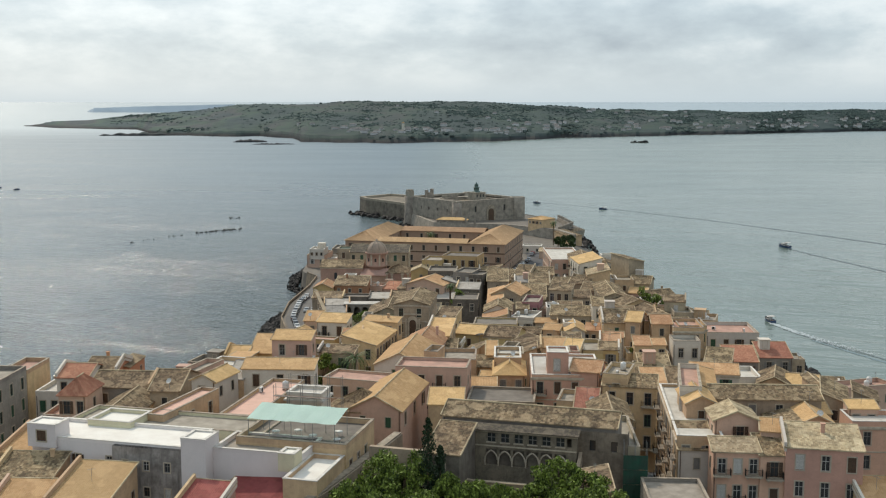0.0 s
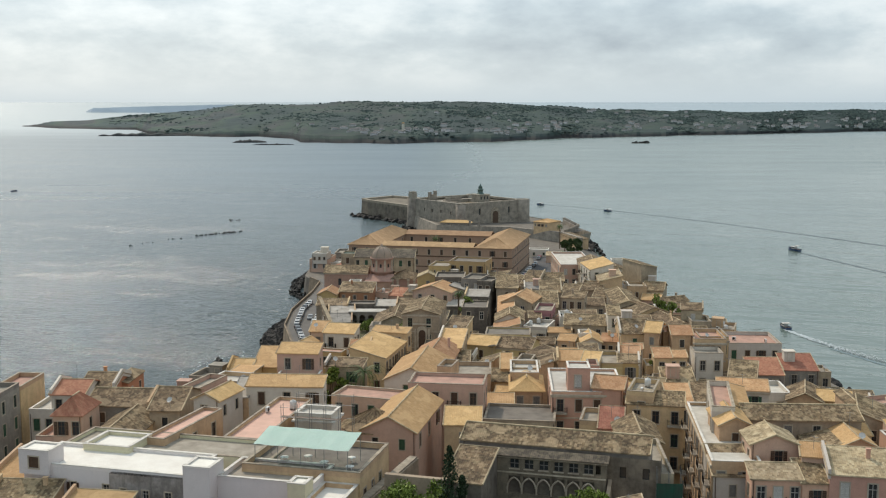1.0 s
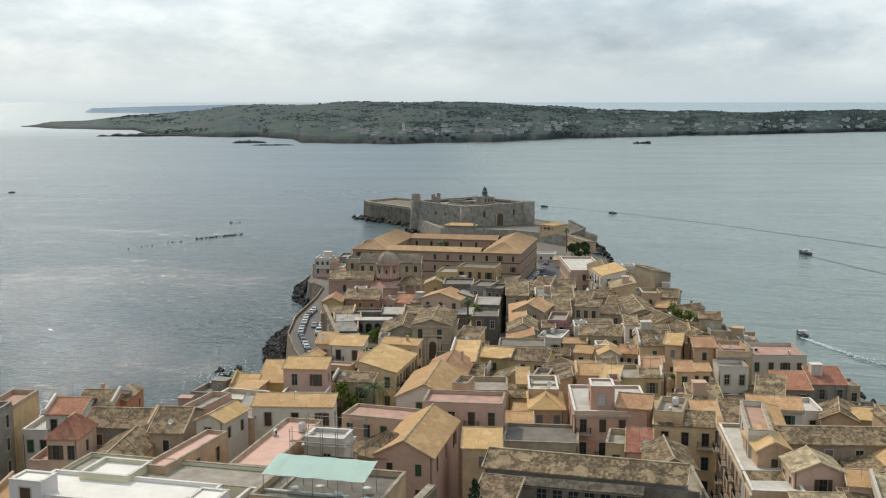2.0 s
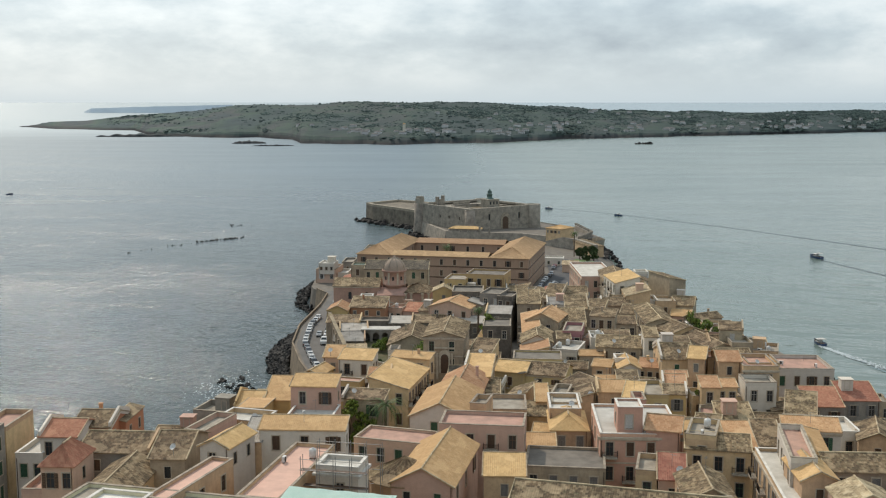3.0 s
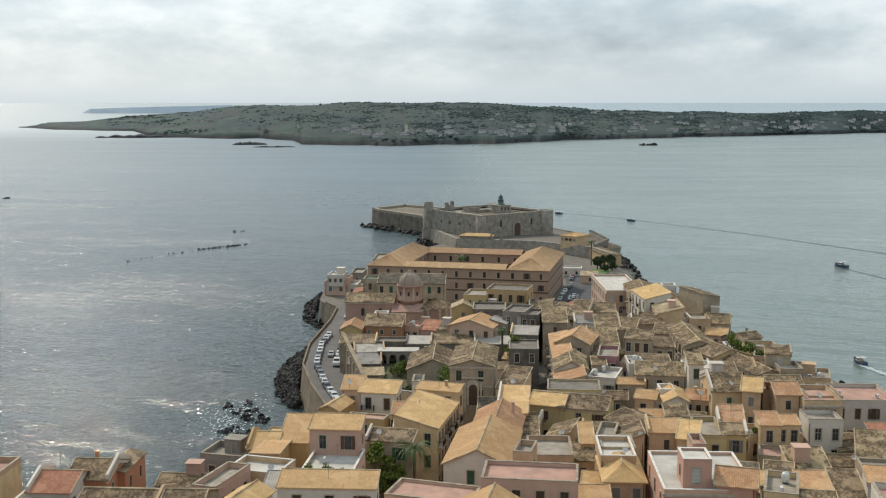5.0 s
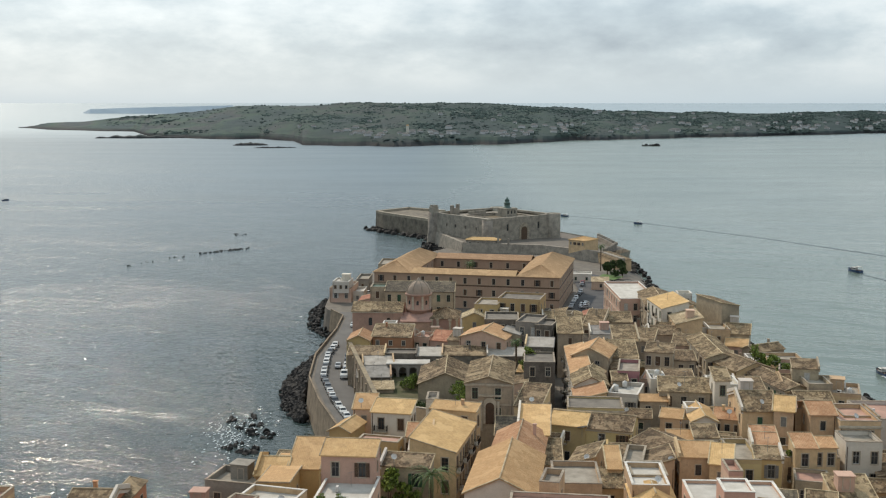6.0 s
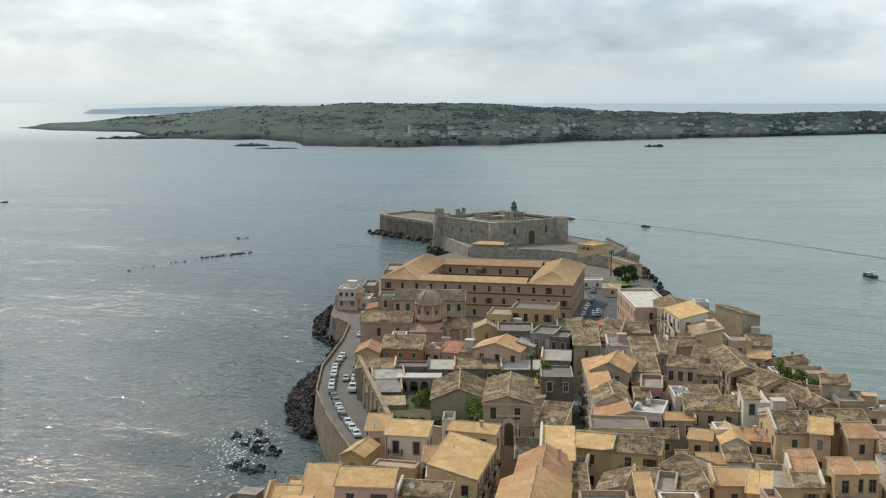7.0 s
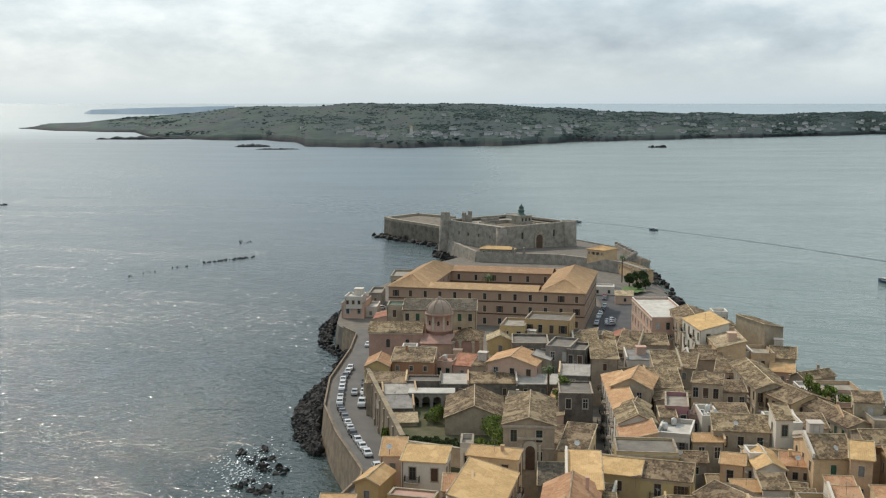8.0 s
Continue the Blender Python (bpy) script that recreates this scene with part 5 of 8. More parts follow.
# ---- barracks: four wings round a court ----
def make_barracks():
    x0, y0, rot, w, d = -42.5, 475.5, -12.5, 70.5, 51.5
    ux, uy = math.cos(radians(rot)), math.sin(radians(rot))
    cx, cy = x0 + ux * w / 2 - uy * d / 2, y0 + uy * w / 2 + ux * d / 2
    t = thing("barracks", pose(cx, cy, 0, 0, 0, rot), "large sand-coloured barracks with tiled roofs round a courtyard", "building")
    hw, hd, z0, ev, rise = w / 2, d / 2, 6.5, 20.6, 3.6
    bm = bmesh.new()
    ww, hh = SIZE["tall"]
    rows = [(17.1, 17.1 + hh), (12.7, 12.7 + hh), (8.3, 8.3 + hh)]
    fronts = []
    for p0, al, ln, turn, cnt in (((-hw, -hd), (1, 0), w, 0, 13), ((hw, -hd), (0, 1), d, 90, 8), ((hw, hd), (-1, 0), w, 180, 12), ((-hw, hd), (0, -1), d, 270, 8)):
        cs = [(ln * (i + 0.5) / cnt - ww / 2, ln * (i + 0.5) / cnt + ww / 2) for i in range(cnt)]
        pierced(bm, p0, al, ln, z0, ev, cs, rows)
        fronts += [(p0, al, (c[0] + c[1]) / 2, r[0], turn) for c in cs for r in rows]
    iw, iwl, idp, idn = hw - 15.5, hw - 14.0, hd - 10.5, hd - 8.5
    rows2 = rows[:2]
    for p0, al, ln, turn, cnt in (((iw, idp), (-1, 0), iw + iwl, 0, 6), ((-iwl, -idn), (1, 0), iw + iwl, 180, 6), ((-iwl, idp), (0, -1), idp + idn, 90, 4), ((iw, -idn), (0, 1), idp + idn, 270, 4)):
        # court walls look inwards
        p1 = (p0[0] + al[0] * ln, p0[1] + al[1] * ln)
        al2 = (-al[0], -al[1])
        cs = [(ln * (i + 0.5) / cnt - ww / 2, ln * (i + 0.5) / cnt + ww / 2) for i in range(cnt)]
        pierced(bm, p1, al2, ln, z0, ev, cs, rows2)
        if turn in (0, 90, 270):
            fronts += [(p1, al2, (c[0] + c[1]) / 2, r[0], math.degrees(math.atan2(al2[1], al2[0]))) for c in cs for r in rows2]
    part("wall", bm, BARRACK, t)
    for p0, al, f, z, turn in fronts:
        fit_window(t, Matrix.Translation((p0[0] + al[0] * f, p0[1] + al[1] * f, z)) @ Matrix.Rotation(radians(turn), 4, "Z"), "tall", "brown")
    o = 0.6
    for x0, x1 in ((-hw - o, -iwl + o), (iw - o, hw + o)):
        bm = bmesh.new()
        m, k = (x0 + x1) / 2, (x1 - x0) / 2
        A, B, C, D = (x0, -hd - o, ev), (x1, -hd - o, ev), (x1, hd + o, ev), (x0, hd + o, ev)
        P, Q = (m, -hd - o + k, ev + 3.6), (m, hd + o - k, ev + 3.6)
        slope(bm, A, B, P, P), slope(bm, B, C, Q, P), slope(bm, C, D, Q, Q), slope(bm, D, A, P, Q)
        part("wing_roof", bm, TILE["barrack"], t, "hipped brown tile roof")
    for y0, y1 in ((-hd - o, -idn + o), (idp - o, hd + o)):
        bm = bmesh.new()
        m = (y0 + y1) / 2
        slope(bm, (-iwl + o, y0, ev), (iw - o, y0, ev), (iw - o, m, ev + 1.5), (-iwl + o, m, ev + 1.5))
        slope(bm, (iw - o, y1, ev), (-iwl + o, y1, ev), (-iwl + o, m, ev + 1.5), (iw - o, m, ev + 1.5))
        part("range_roof", bm, TILE["barrack"], t, "low brown tile roof")
    courses = [(-hw - 0.12, hw + 0.12, -hd - 0.12, -hd - 0.002, z) for z in (16.3, 11.9, 7.4)] + [(hw + 0.002, hw + 0.12, -hd, hd, z) for z in (16.3, 11.9, 7.4)]
    for x0, x1, y0, y1, z in courses + [(-iwl, iw, idp - 0.12, idp - 0.002, 16.3)]:
        bm = bmesh.new()
        box(bm, x0, x1, y0, y1, z, z + 0.4)
        part("string_course", bm, WOOD["brown"], t, "russet string course")
    bm = bmesh.new()
    bm.faces.new([bm.verts.new(v) for v in ((-iwl, -idn, 7.4), (iw, -idn, 7.4), (iw, idp, 7.4), (-iwl, idp, 7.4))])
    part("court_floor", bm, PAVING, t)


make_barracks()


# ---- domed church ----
def make_church():
    t = thing("church", pose(-23.9, 398, -1.75, 0, 0, -4), "faded pink baroque church with a ribbed stone dome", "church")
    bm = bmesh.new()
    pierced(bm, (-20, -5), (1, 0), 15.5, 7, 22.6, [(5, 6.1), (10.6, 11.7)], [(18.2, 20.6)])
    pierced(bm, (-4.5, -5), (0, 1), 11, 7, 22.6, [], [])
    pierced(bm, (-4.5, 6), (-1, 0), 15.5, 7, 22.6, [], [])
    pierced(bm, (-20, 6), (0, -1), 11, 7, 22.6, [], [])
    for s in (-1, 1):
        x = -12.25 + s * 7.75
        bm.faces.new([bm.verts.new(v) for v in ((x, -5 * s, 22.6), (x, 0.5 + 5.5 * s, 22.6) if s > 0 else (x, -5, 22.6), (x, 0.5, 24.6))])
    part("nave_wall", bm, CHURCH, t)
    for x in (-14.45, -8.85):
        bm = bmesh.new()
        arched(bm, 1.1, 2.4, 0.1, 0.2)
        part("window", bm, PANE, t, "dark arched church window", pose(x, -5, 18.2))
    bm = bmesh.new()
    box(bm, -20.2, -4.5, -5.3, -5.002, 22.1, 22.55)
    part("cornice", bm, TRIM, t)
    bm = bmesh.new()
    slope(bm, (-20.4, -5.4, 22.6), (-4.4, -5.4, 22.6), (-4.4, 0.5, 24.7), (-20.4, 0.5, 24.7))
    slope(bm, (-4.4, 6.4, 22.6), (-20.4, 6.4, 22.6), (-20.4, 0.5, 24.7), (-4.4, 0.5, 24.7))
    part("nave_roof", bm, TILE["old"], t)
    # transept before the dome with a blind arch, and a lower side chapel
    bm = bmesh.new()
    prism(bm, [(-4.6, -8), (4.2, -8), (4.2, 5), (-4.6, 5)], 6.5, 20.2)
    part("transept", bm, CHURCH, t)
    bm = bmesh.new()
    arched(bm, 3.0, 8.5, -0.14, 0.0)
    part("blind_arch", bm, TRIM, t, "", pose(-0.4, -8, 9.6))
    bm = bmesh.new()
    arched(bm, 2.3, 8.0, -0.18, 0.0)
    part("arch_niche", bm, CHURCH, t, "", pose(-0.4, -8.0, 9.7))
    bm = bmesh.new()
    slope(bm, (-5, -8.4, 20.2), (4.6, -8.4, 20.2), (4.6, -2.4, 21.9), (-5, -2.4, 21.9))
    part("transept_roof", bm, CHURCH, t, "pink plastered sloping roof")
    bm = bmesh.new()
    prism(bm, [(4.2, -7), (12.6, -7), (12.6, 5.5), (4.2, 5.5)], 6.5, 21.0)
    part("chapel_wall", bm, CHURCH, t)
    bm = bmesh.new()
    slope(bm, (3.9, -7.4, 21.0), (13.0, -7.4, 21.0), (8.6, -0.8, 23.4), (8.2, -0.8, 23.4))
    slope(bm, (13.0, -7.4, 21.0), (13.0, 5.9, 21.0), (8.6, -0.6, 23.4), (8.6, -0.8, 23.4))
    slope(bm, (13.0, 5.9, 21.0), (3.9, 5.9, 21.0), (8.2, -0.6, 23.4), (8.6, -0.6, 23.4))
    slope(bm, (3.9, 5.9, 21.0), (3.9, -7.4, 21.0), (8.2, -0.8, 23.4), (8.2, -0.6, 23.4))
    part("chapel_roof", bm, TILE["old"], t)
    for x in (4.6, 6.4, 10.2, 12.3):
        bm = bmesh.new()
        box(bm, x - 0.35, x + 0.35, -7.35, -7.002, 6.5, 20.4)
        box(bm, x - 0.5, x + 0.5, -7.5, -7.002, 20.4, 20.9)
        part("pilaster", bm, TRIM, t, "pale stone pilaster")
    # eight-sided drum and dome
    def drum_at(a, r, z):
        return Matrix.Rotation(radians(a), 4, "Z") @ pose(0, -r, z)
    bm = bmesh.new()
    lathe(bm, [(3.95, 18), (3.95, 22.4), (4.15, 22.5), (4.15, 22.9), (3.95, 23), (3.95, 26.9), (4.3, 27.1), (4.45, 27.6), (3.8, 27.7)], 8, 0, 0, 0, 22.5, 382.5)
    part("drum", bm, CHURCH, t)
    bm = bmesh.new()
    lathe(bm, [(3.8 * math.cos(radians(a)), 27.7 + 3.9 * math.sin(radians(a))) for a in range(0, 85, 9)] + [(0.45, 31.6), (0.45, 32.2), (0.05, 32.5)], 24)
    part("dome", bm, DOME, t, "weathered stone dome")
    for i in range(8):
        bm = bmesh.new()
        a = radians(22.5 + 45 * i)
        for j in range(8):
            p, q = radians(11 * j), radians(11 * (j + 1))
            rod(bm, (3.84 * math.cos(p) * math.cos(a), 3.84 * math.cos(p) * math.sin(a), 27.7 + 3.94 * math.sin(p)), (3.84 * math.cos(q) * math.cos(a), 3.84 * math.cos(q) * math.sin(a), 27.7 + 3.94 * math.sin(q)), 0.14, sides=5)
        part("rib", bm, COPING, t)
        bm = bmesh.new()
        box(bm, -0.3, 0.3, -0.12, 0.4, 0, 4.0)
        part("drum_pilaster", bm, TRIM, t, "", drum_at(22.5 + 45 * i, 3.9, 23.0))
        bm = bmesh.new()
        arched(bm, 0.7, 1.3, -0.04, 0.1)
        part("drum_window", bm, PANE, t, "", drum_at(45 * i, 3.68, 24.4))


make_church()
# convent range behind the church: a dark tiled slope and flat felted ends
house(-23.7, 417.0, 22.4, 8, 7, 23.6, -3, "mf", 2.1, "stone", "dark", "f7x2")
house(-37.4, 420.0, 5.0, 8, 7, 24.2, -3, "flat", 0.4, "cream", "terr_green", "f1x2")


# ---- town houses ----
house(-82.3, 193.6, 7.3, 18.4, 10.9, 29.9, -3.0, "flat", 0.75, "grey", "terr_grey", "r4x3", plants=1)
house(-81.6, 211.5, 5.0, 10.6, 10.3, 28.2, -3.0, "flat", 0.75, "cream", "terr_pink", "f1x3")
house(-73.7, 206.5, 4.5, 10.3, 10.5, 25.3, -3.0, "flat", 0.75, "white", "terr_white", "f2x1")
house(-69.1, 206.7, 6.0, 9.4, 10.5, 28.7, -3.0, "gx", 1.55, "white", "red", "f2x1")
house(-65.4, 212.0, 6.0, 9.3, 10.4, 28.7, -3.0, "gx", 1.54, "orange", "old", "")
house(-62.2, 216.4, 2.3, 9.2, 10.3, 28.2, -3.0, "mr", 0.58, "orange", "old", "")
house(-62.0, 185.0, 4.7, 7.8, 11.1, 30.8, -3.0, "hip", 2.53, "rose", "red", "f2x2")
house(-56.5, 195.3, 10.6, 10.1, 10.8, 29.9, -4.4, "gx", 1.66, "grey", "old", "")
house(-60.3, 197.6, 2.2, 6.9, 10.8, 27.6, -3.0, "flat", 0.75, "rose", "terr_pink", "")
house(-47.3, 192.0, 5.1, 13.1, 10.9, 30.5, -3.0, "gx", 2.16, "stone", "old", "")
house(-53.4, 182.2, 7.1, 13.3, 11.2, 28.7, -3.0, "gy", 1.71, "cream", "old", "f1x1")
house(-63.9, 185.3, 7.3, 7.1, 11.1, 26.4, -3.0, "flat", 0.75, "rose", "terr_pink", "f2x1")
house(-41.1, 172.1, 3.4, 16.9, 11.5, 32.0, -18.0, "flat", 0.40, "cream", "terr_rose", "r3x2")
house(-39.6, 189.7, 4.6, 8.2, 11.0, 32.2, -18.0, "gy", 1.10, "white", "tan", "f1x1")
house(-28.8, 177.0, 6.0, 22.9, 11.4, 31.4, -12.2, "flat", 0.46, "cream", "terr_rose", "r2x2", units=2)
house(-36.5, 196.8, 2.8, 6.9, 10.8, 30.5, -3.0, "mf", 1.79, "cream", "terr_white", "f1x1")
house(-28.9, 195.3, 13.2, 4.1, 10.8, 32.4, -3.0, "mf", 1.08, "white", "tan", "f3x1", vents=1)
house(-45.1, 203.8, 3.7, 10.3, 10.6, 29.9, -18.0, "flat", 0.75, "rose", "terr_grey", "")
house(-40.8, 211.8, 8.3, 6.6, 10.4, 28.7, -16.2, "flat", 0.75, "cream", "terr_white", "f2x1")
house(-41.6, 231.7, 4.6, 18.4, 9.9, 25.9, -3.0, "mb", 1.61, "ochre", "tan", "f1x1")
house(-43.6, 235.0, 4.6, 9.1, 9.8, 25.9, -3.0, "gx", 1.50, "ochre", "tan", "")
house(-38.5, 236.3, 5.0, 9.2, 9.8, 26.4, -3.0, "mf", 2.39, "ochre", "tan", "")
house(-14.8, 200.8, 12.1, 6.9, 10.7, 29.0, -18.0, "flat", 0.34, "rose", "terr_pink", "f4x1")
house(-0.9, 203.9, 13.5, 7.8, 10.6, 30.6, -7.4, "flat", 0.52, "rose", "terr_pink", "f4x2b")
house(1.5, 185.9, 5.95, 5.8, 11.1, 28.7, -3.0, "mf", 1.52, "cream", "tan", "")
house(11.9, 198.7, 12.3, 10.2, 10.7, 26.0, -7.0, "flat", 0.34, "stone", "terr_dark", "f4x1")
house(14.3, 217.6, 6.2, 11.9, 10.2, 26.7, -3.0, "hip", 1.84, "cream", "tan", "f2x1", plants=1)
house(14.2, 222.6, 5.5, 10.3, 10.1, 28.1, -3.0, "flat", 0.75, "cream", "terr_white", "f2x1")
house(8.6, 208.2, 5.2, 4.9, 10.5, 25.3, -3.0, "mf", 1.27, "cream", "tan", "")
house(24.4, 208.1, 13.0, 17.2, 10.5, 29.4, -3.0, "flat", 0.40, "pink", "terr_white", "f4x2b l3x2", cornice=1)
house(28.4, 202.9, 5.3, 8.0, 23.1, 30.6, -16.5, "gx", 1.33, "pink", "orange", "f0x1")
house(22.6, 204.2, 4.0, 5.2, 23.1, 33.3, -3.0, "flat", 0.29, "pink", "terr_white", "f1x1")
house(35.2, 196.1, 9.7, 4.9, 10.8, 29.0, -11.6, "mf", 1.28, "cream", "old", "f3x3b")
house(33.6, 199.1, 4.5, 9.2, 10.7, 30.4, -18.0, "flat", 0.75, "cream", "terr_grey", "f1x1", units=2)
house(28.3, 175.4, 6.4, 10.4, 11.4, 29.9, -3.0, "gy", 1.55, "cream", "old", "f2x2")
house(23.1, 189.5, 3.1, 8.0, 11.0, 27.9, -13.0, "flat", 0.75, "cream", "terr_grey", "f1x1")
house(26.0, 186.0, 3.9, 6.9, 11.1, 28.2, -10.3, "mf", 1.79, "rose", "red", "")
house(41.3, 175.2, 30.9, 6.9, 11.4, 29.9, -96.0, "flat", 0.46, "cream", "terr_white", "f9x4b r2x3", cornice=1)
house(43.0, 182.8, 3.5, 16.1, 11.2, 33.3, -10.7, "flat", 0.75, "white", "terr_pink", "l4x1")
house(46.9, 187.0, 3.0, 13.8, 11.1, 32.2, -10.7, "mr", 0.76, "white", "tan", "")
house(42.6, 175.3, 4.8, 9.2, 11.4, 32.4, -3.0, "gy", 1.16, "cream", "tan", "")
house(39.4, 163.5, 5.4, 8.0, 11.7, 28.3, -3.0, "mf", 2.09, "white", "old", "")
house(45.9, 165.4, 6.7, 6.6, 11.7, 32.2, -3.0, "gy", 1.40, "rose", "pale", "f1x1")
house(43.9, 156.2, 6.8, 4.0, 12.0, 29.7, -3.9, "mf", 1.04, "pink", "pale", "f3x3b", door=1)
house(50.6, 160.2, 3.5, 3.8, 11.8, 31.5, -13.1, "mf", 0.99, "rose", "tan", "f1x1")
house(49.0, 156.5, 3.6, 5.8, 11.9, 29.4, -3.0, "mf", 1.49, "pink", "old", "f1x3b")
house(56.5, 155.8, 10.7, 7.4, 12.0, 30.8, -11.2, "mf", 1.7, "pink", "pale", "f3x3", door=1)
house(54.8, 180.7, 17.8, 8.0, 11.3, 31.5, -3.0, "gx", 1.31, "stone", "old", "f4x2")
house(57.6, 179.2, 3.1, 3.0, 11.3, 29.3, -3.0, "mf", 0.78, "cream", "tan", "")
house(61.9, 177.5, 6.1, 3.8, 11.3, 29.3, -3.0, "mf", 0.98, "cream", "tan", "")
house(57.2, 174.3, 6.9, 10.3, 11.4, 29.0, -3.0, "ml", 1.72, "stone", "old", "")
house(60.4, 173.1, 5.3, 10.3, 11.5, 29.9, -3.0, "gy", 1.27, "cream", "tan", "")
house(71.9, 181.1, 5.0, 3.0, 11.2, 29.0, -3.0, "mf", 0.78, "rose", "tan", "f4x1")
house(72.3, 177.0, 8.6, 6.9, 11.4, 27.8, -3.0, "flat", 0.75, "pink", "terr_white", "f2x2", cornice=1)
house(70.7, 190.4, 4.5, 11.9, 11.0, 28.5, -18.0, "mr", 1.72, "stone", "old", "")
house(70.2, 198.6, 2.1, 11.5, 10.7, 28.7, -3.0, "gy", 0.35, "cream", "old", "")
house(81.4, 203.8, 4.6, 7.3, 10.6, 24.7, -18.0, "mr", 1.72, "stone", "old", "")
house(53.4, 207.6, 9.1, 4.4, 10.5, 28.5, -10.9, "mf", 1.15, "white", "orange", "f2x1", cornice=1)
house(69.3, 248.2, 7.2, 8.0, 9.5, 21.6, -4.6, "mf", 2.09, "grey", "red", "f2x1")
house(79.0, 255.1, 7.5, 8.0, 9.3, 20.9, -3.0, "mf", 2.09, "grey", "red", "f2x2")
house(85.2, 257.6, 3.0, 6.9, 9.2, 19.3, -3.0, "flat", 0.46, "stone", "terr_grey", "f1x1")
house(67.4, 214.7, 6.3, 10.3, 10.3, 25.3, -18.0, "gy", 1.50, "cream", "old", "")
house(72.5, 213.5, 6.0, 7.2, 10.3, 25.3, -18.0, "gx", 1.19, "ochre", "tan", "")
house(62.7, 219.6, 4.7, 9.2, 10.2, 24.7, -3.0, "flat", 0.75, "white", "terr_white", "f1x1")
house(88.7, 223.6, 5.7, 11.5, 10.1, 21.3, -72.3, "flat", 0.75, "rose", "terr_pink", "f2x1", units=2)
house(-34.0, 258.1, 4.0, 7.3, 9.2, 25.6, -18.0, "gy", 0.96, "ochre", "tan", "")
house(-30.7, 226.6, 8.3, 4.7, 10.0, 31.0, -5.6, "mf", 1.22, "rose", "tan", "f2x1")
house(-30.8, 219.4, 8.2, 12.7, 10.2, 26.7, -5.6, "flat", 0.63, "rose", "terr_white", "f3x1", units=2, plants=1)
house(-27.4, 248.6, 7.4, 3.4, 9.5, 26.0, -14.5, "flat", 0.17, "ochre", "terr_pink", "f1x1")
house(-22.3, 236.1, 8.0, 4.0, 9.8, 25.9, -10.8, "mf", 1.03, "stone", "old", "f2x1")
house(-20.5, 251.5, 4.5, 4.6, 9.4, 26.2, -3.0, "mf", 1.20, "cream", "orange", "f2x1")
house(-16.3, 250.5, 17.5, 8.0, 9.4, 26.0, 77.1, "mf", 2.09, "cream", "tan", "f7x3b l2x2")
house(-19.8, 246.2, 4.7, 4.6, 9.5, 24.8, -3.0, "mf", 1.20, "cream", "tan", "f2x1")
house(-14.1, 264.5, 8.9, 3.2, 9.1, 27.1, -18.0, "mf", 0.83, "cream", "tan", "r3x2 f2x1")
house(-0.9, 214.0, 2.8, 5.9, 10.3, 30.8, -14.0, "flat", 0.75, "cream", "terr_grey", "f2x1")
house(4.2, 228.1, 7.3, 10.4, 10.0, 26.4, -3.0, "flat", 0.75, "cream", "terr_grey", "f2x1")
house(2.7, 259.4, 5.6, 3.5, 9.2, 22.4, -18.0, "mf", 0.92, "stone", "old", "")
house(2.3, 245.9, 3.2, 8.0, 9.5, 23.6, -3.0, "mf", 2.09, "stone", "old", "")
house(7.9, 244.3, 4.6, 9.2, 9.6, 24.1, -18.0, "ml", 1.84, "cream", "old", "")
house(12.6, 267.6, 15.4, 9.4, 9.0, 23.7, -18.0, "gx", 1.56, "yellow", "old", "f4x2b", cornice=1)
house(8.4, 268.2, 6.8, 8.7, 9.0, 23.9, -18.0, "gx", 1.43, "yellow", "tan", "")
house(14.4, 279.8, 11.1, 8.7, 8.7, 23.6, -5.4, "flat", 0.34, "yellow", "terr_dark", "f3x1", cornice=1)
house(23.3, 249.5, 10.3, 8.6, 9.4, 24.7, -63.4, "gx", 1.42, "stone", "old", "")
house(11.6, 238.2, 2.3, 6.9, 9.7, 25.3, -3.0, "mf", 1.79, "cream", "tan", "")
house(15.6, 240.4, 3.2, 9.5, 9.7, 25.3, -14.5, "flat", 0.75, "stone", "terr_grey", "f1x1")
house(10.4, 233.4, 4.1, 5.4, 9.8, 23.6, -3.0, "mf", 1.40, "cream", "old", "")
house(15.0, 226.5, 5.5, 6.9, 10.0, 27.6, -3.0, "flat", 0.75, "cream", "terr_grey", "f2x1")
house(18.9, 240.4, 5.6, 7.3, 9.7, 24.7, -3.0, "ml", 1.84, "cream", "old", "")
house(9.2, 215.9, 5.6, 3.5, 10.3, 23.0, -3.0, "mf", 0.92, "cream", "tan", "")
house(9.7, 216.8, 3.0, 5.8, 10.3, 24.1, -10.9, "mf", 1.49, "cream", "tan", "f1x1")
house(28.3, 271.3, 4.2, 3.6, 8.9, 23.6, -18.0, "mf", 0.95, "cream", "tan", "f1x1")
house(30.2, 271.8, 4.5, 3.3, 8.9, 23.3, -3.0, "mf", 0.86, "white", "tan", "f2x1")
house(32.7, 273.4, 3.0, 4.6, 8.8, 24.4, -3.0, "flat", 0.75, "white", "terr_white", "")
house(33.7, 270.8, 4.8, 10.3, 10.5, 24.1, -3.0, "gy", 1.16, "white", "tan", "")
house(31.8, 259.4, 4.3, 4.6, 9.2, 23.6, -3.0, "mf", 1.20, "white", "old", "")
house(27.5, 260.0, 4.6, 3.4, 9.2, 22.8, -3.0, "mf", 0.89, "cream", "tan", "")
house(39.1, 270.4, 5.4, 4.4, 8.9, 23.7, -16.1, "mf", 1.15, "cream", "orange", "f4x1")
house(35.9, 257.0, 4.2, 3.0, 9.2, 22.5, -9.5, "mf", 0.78, "yellow", "old", "")
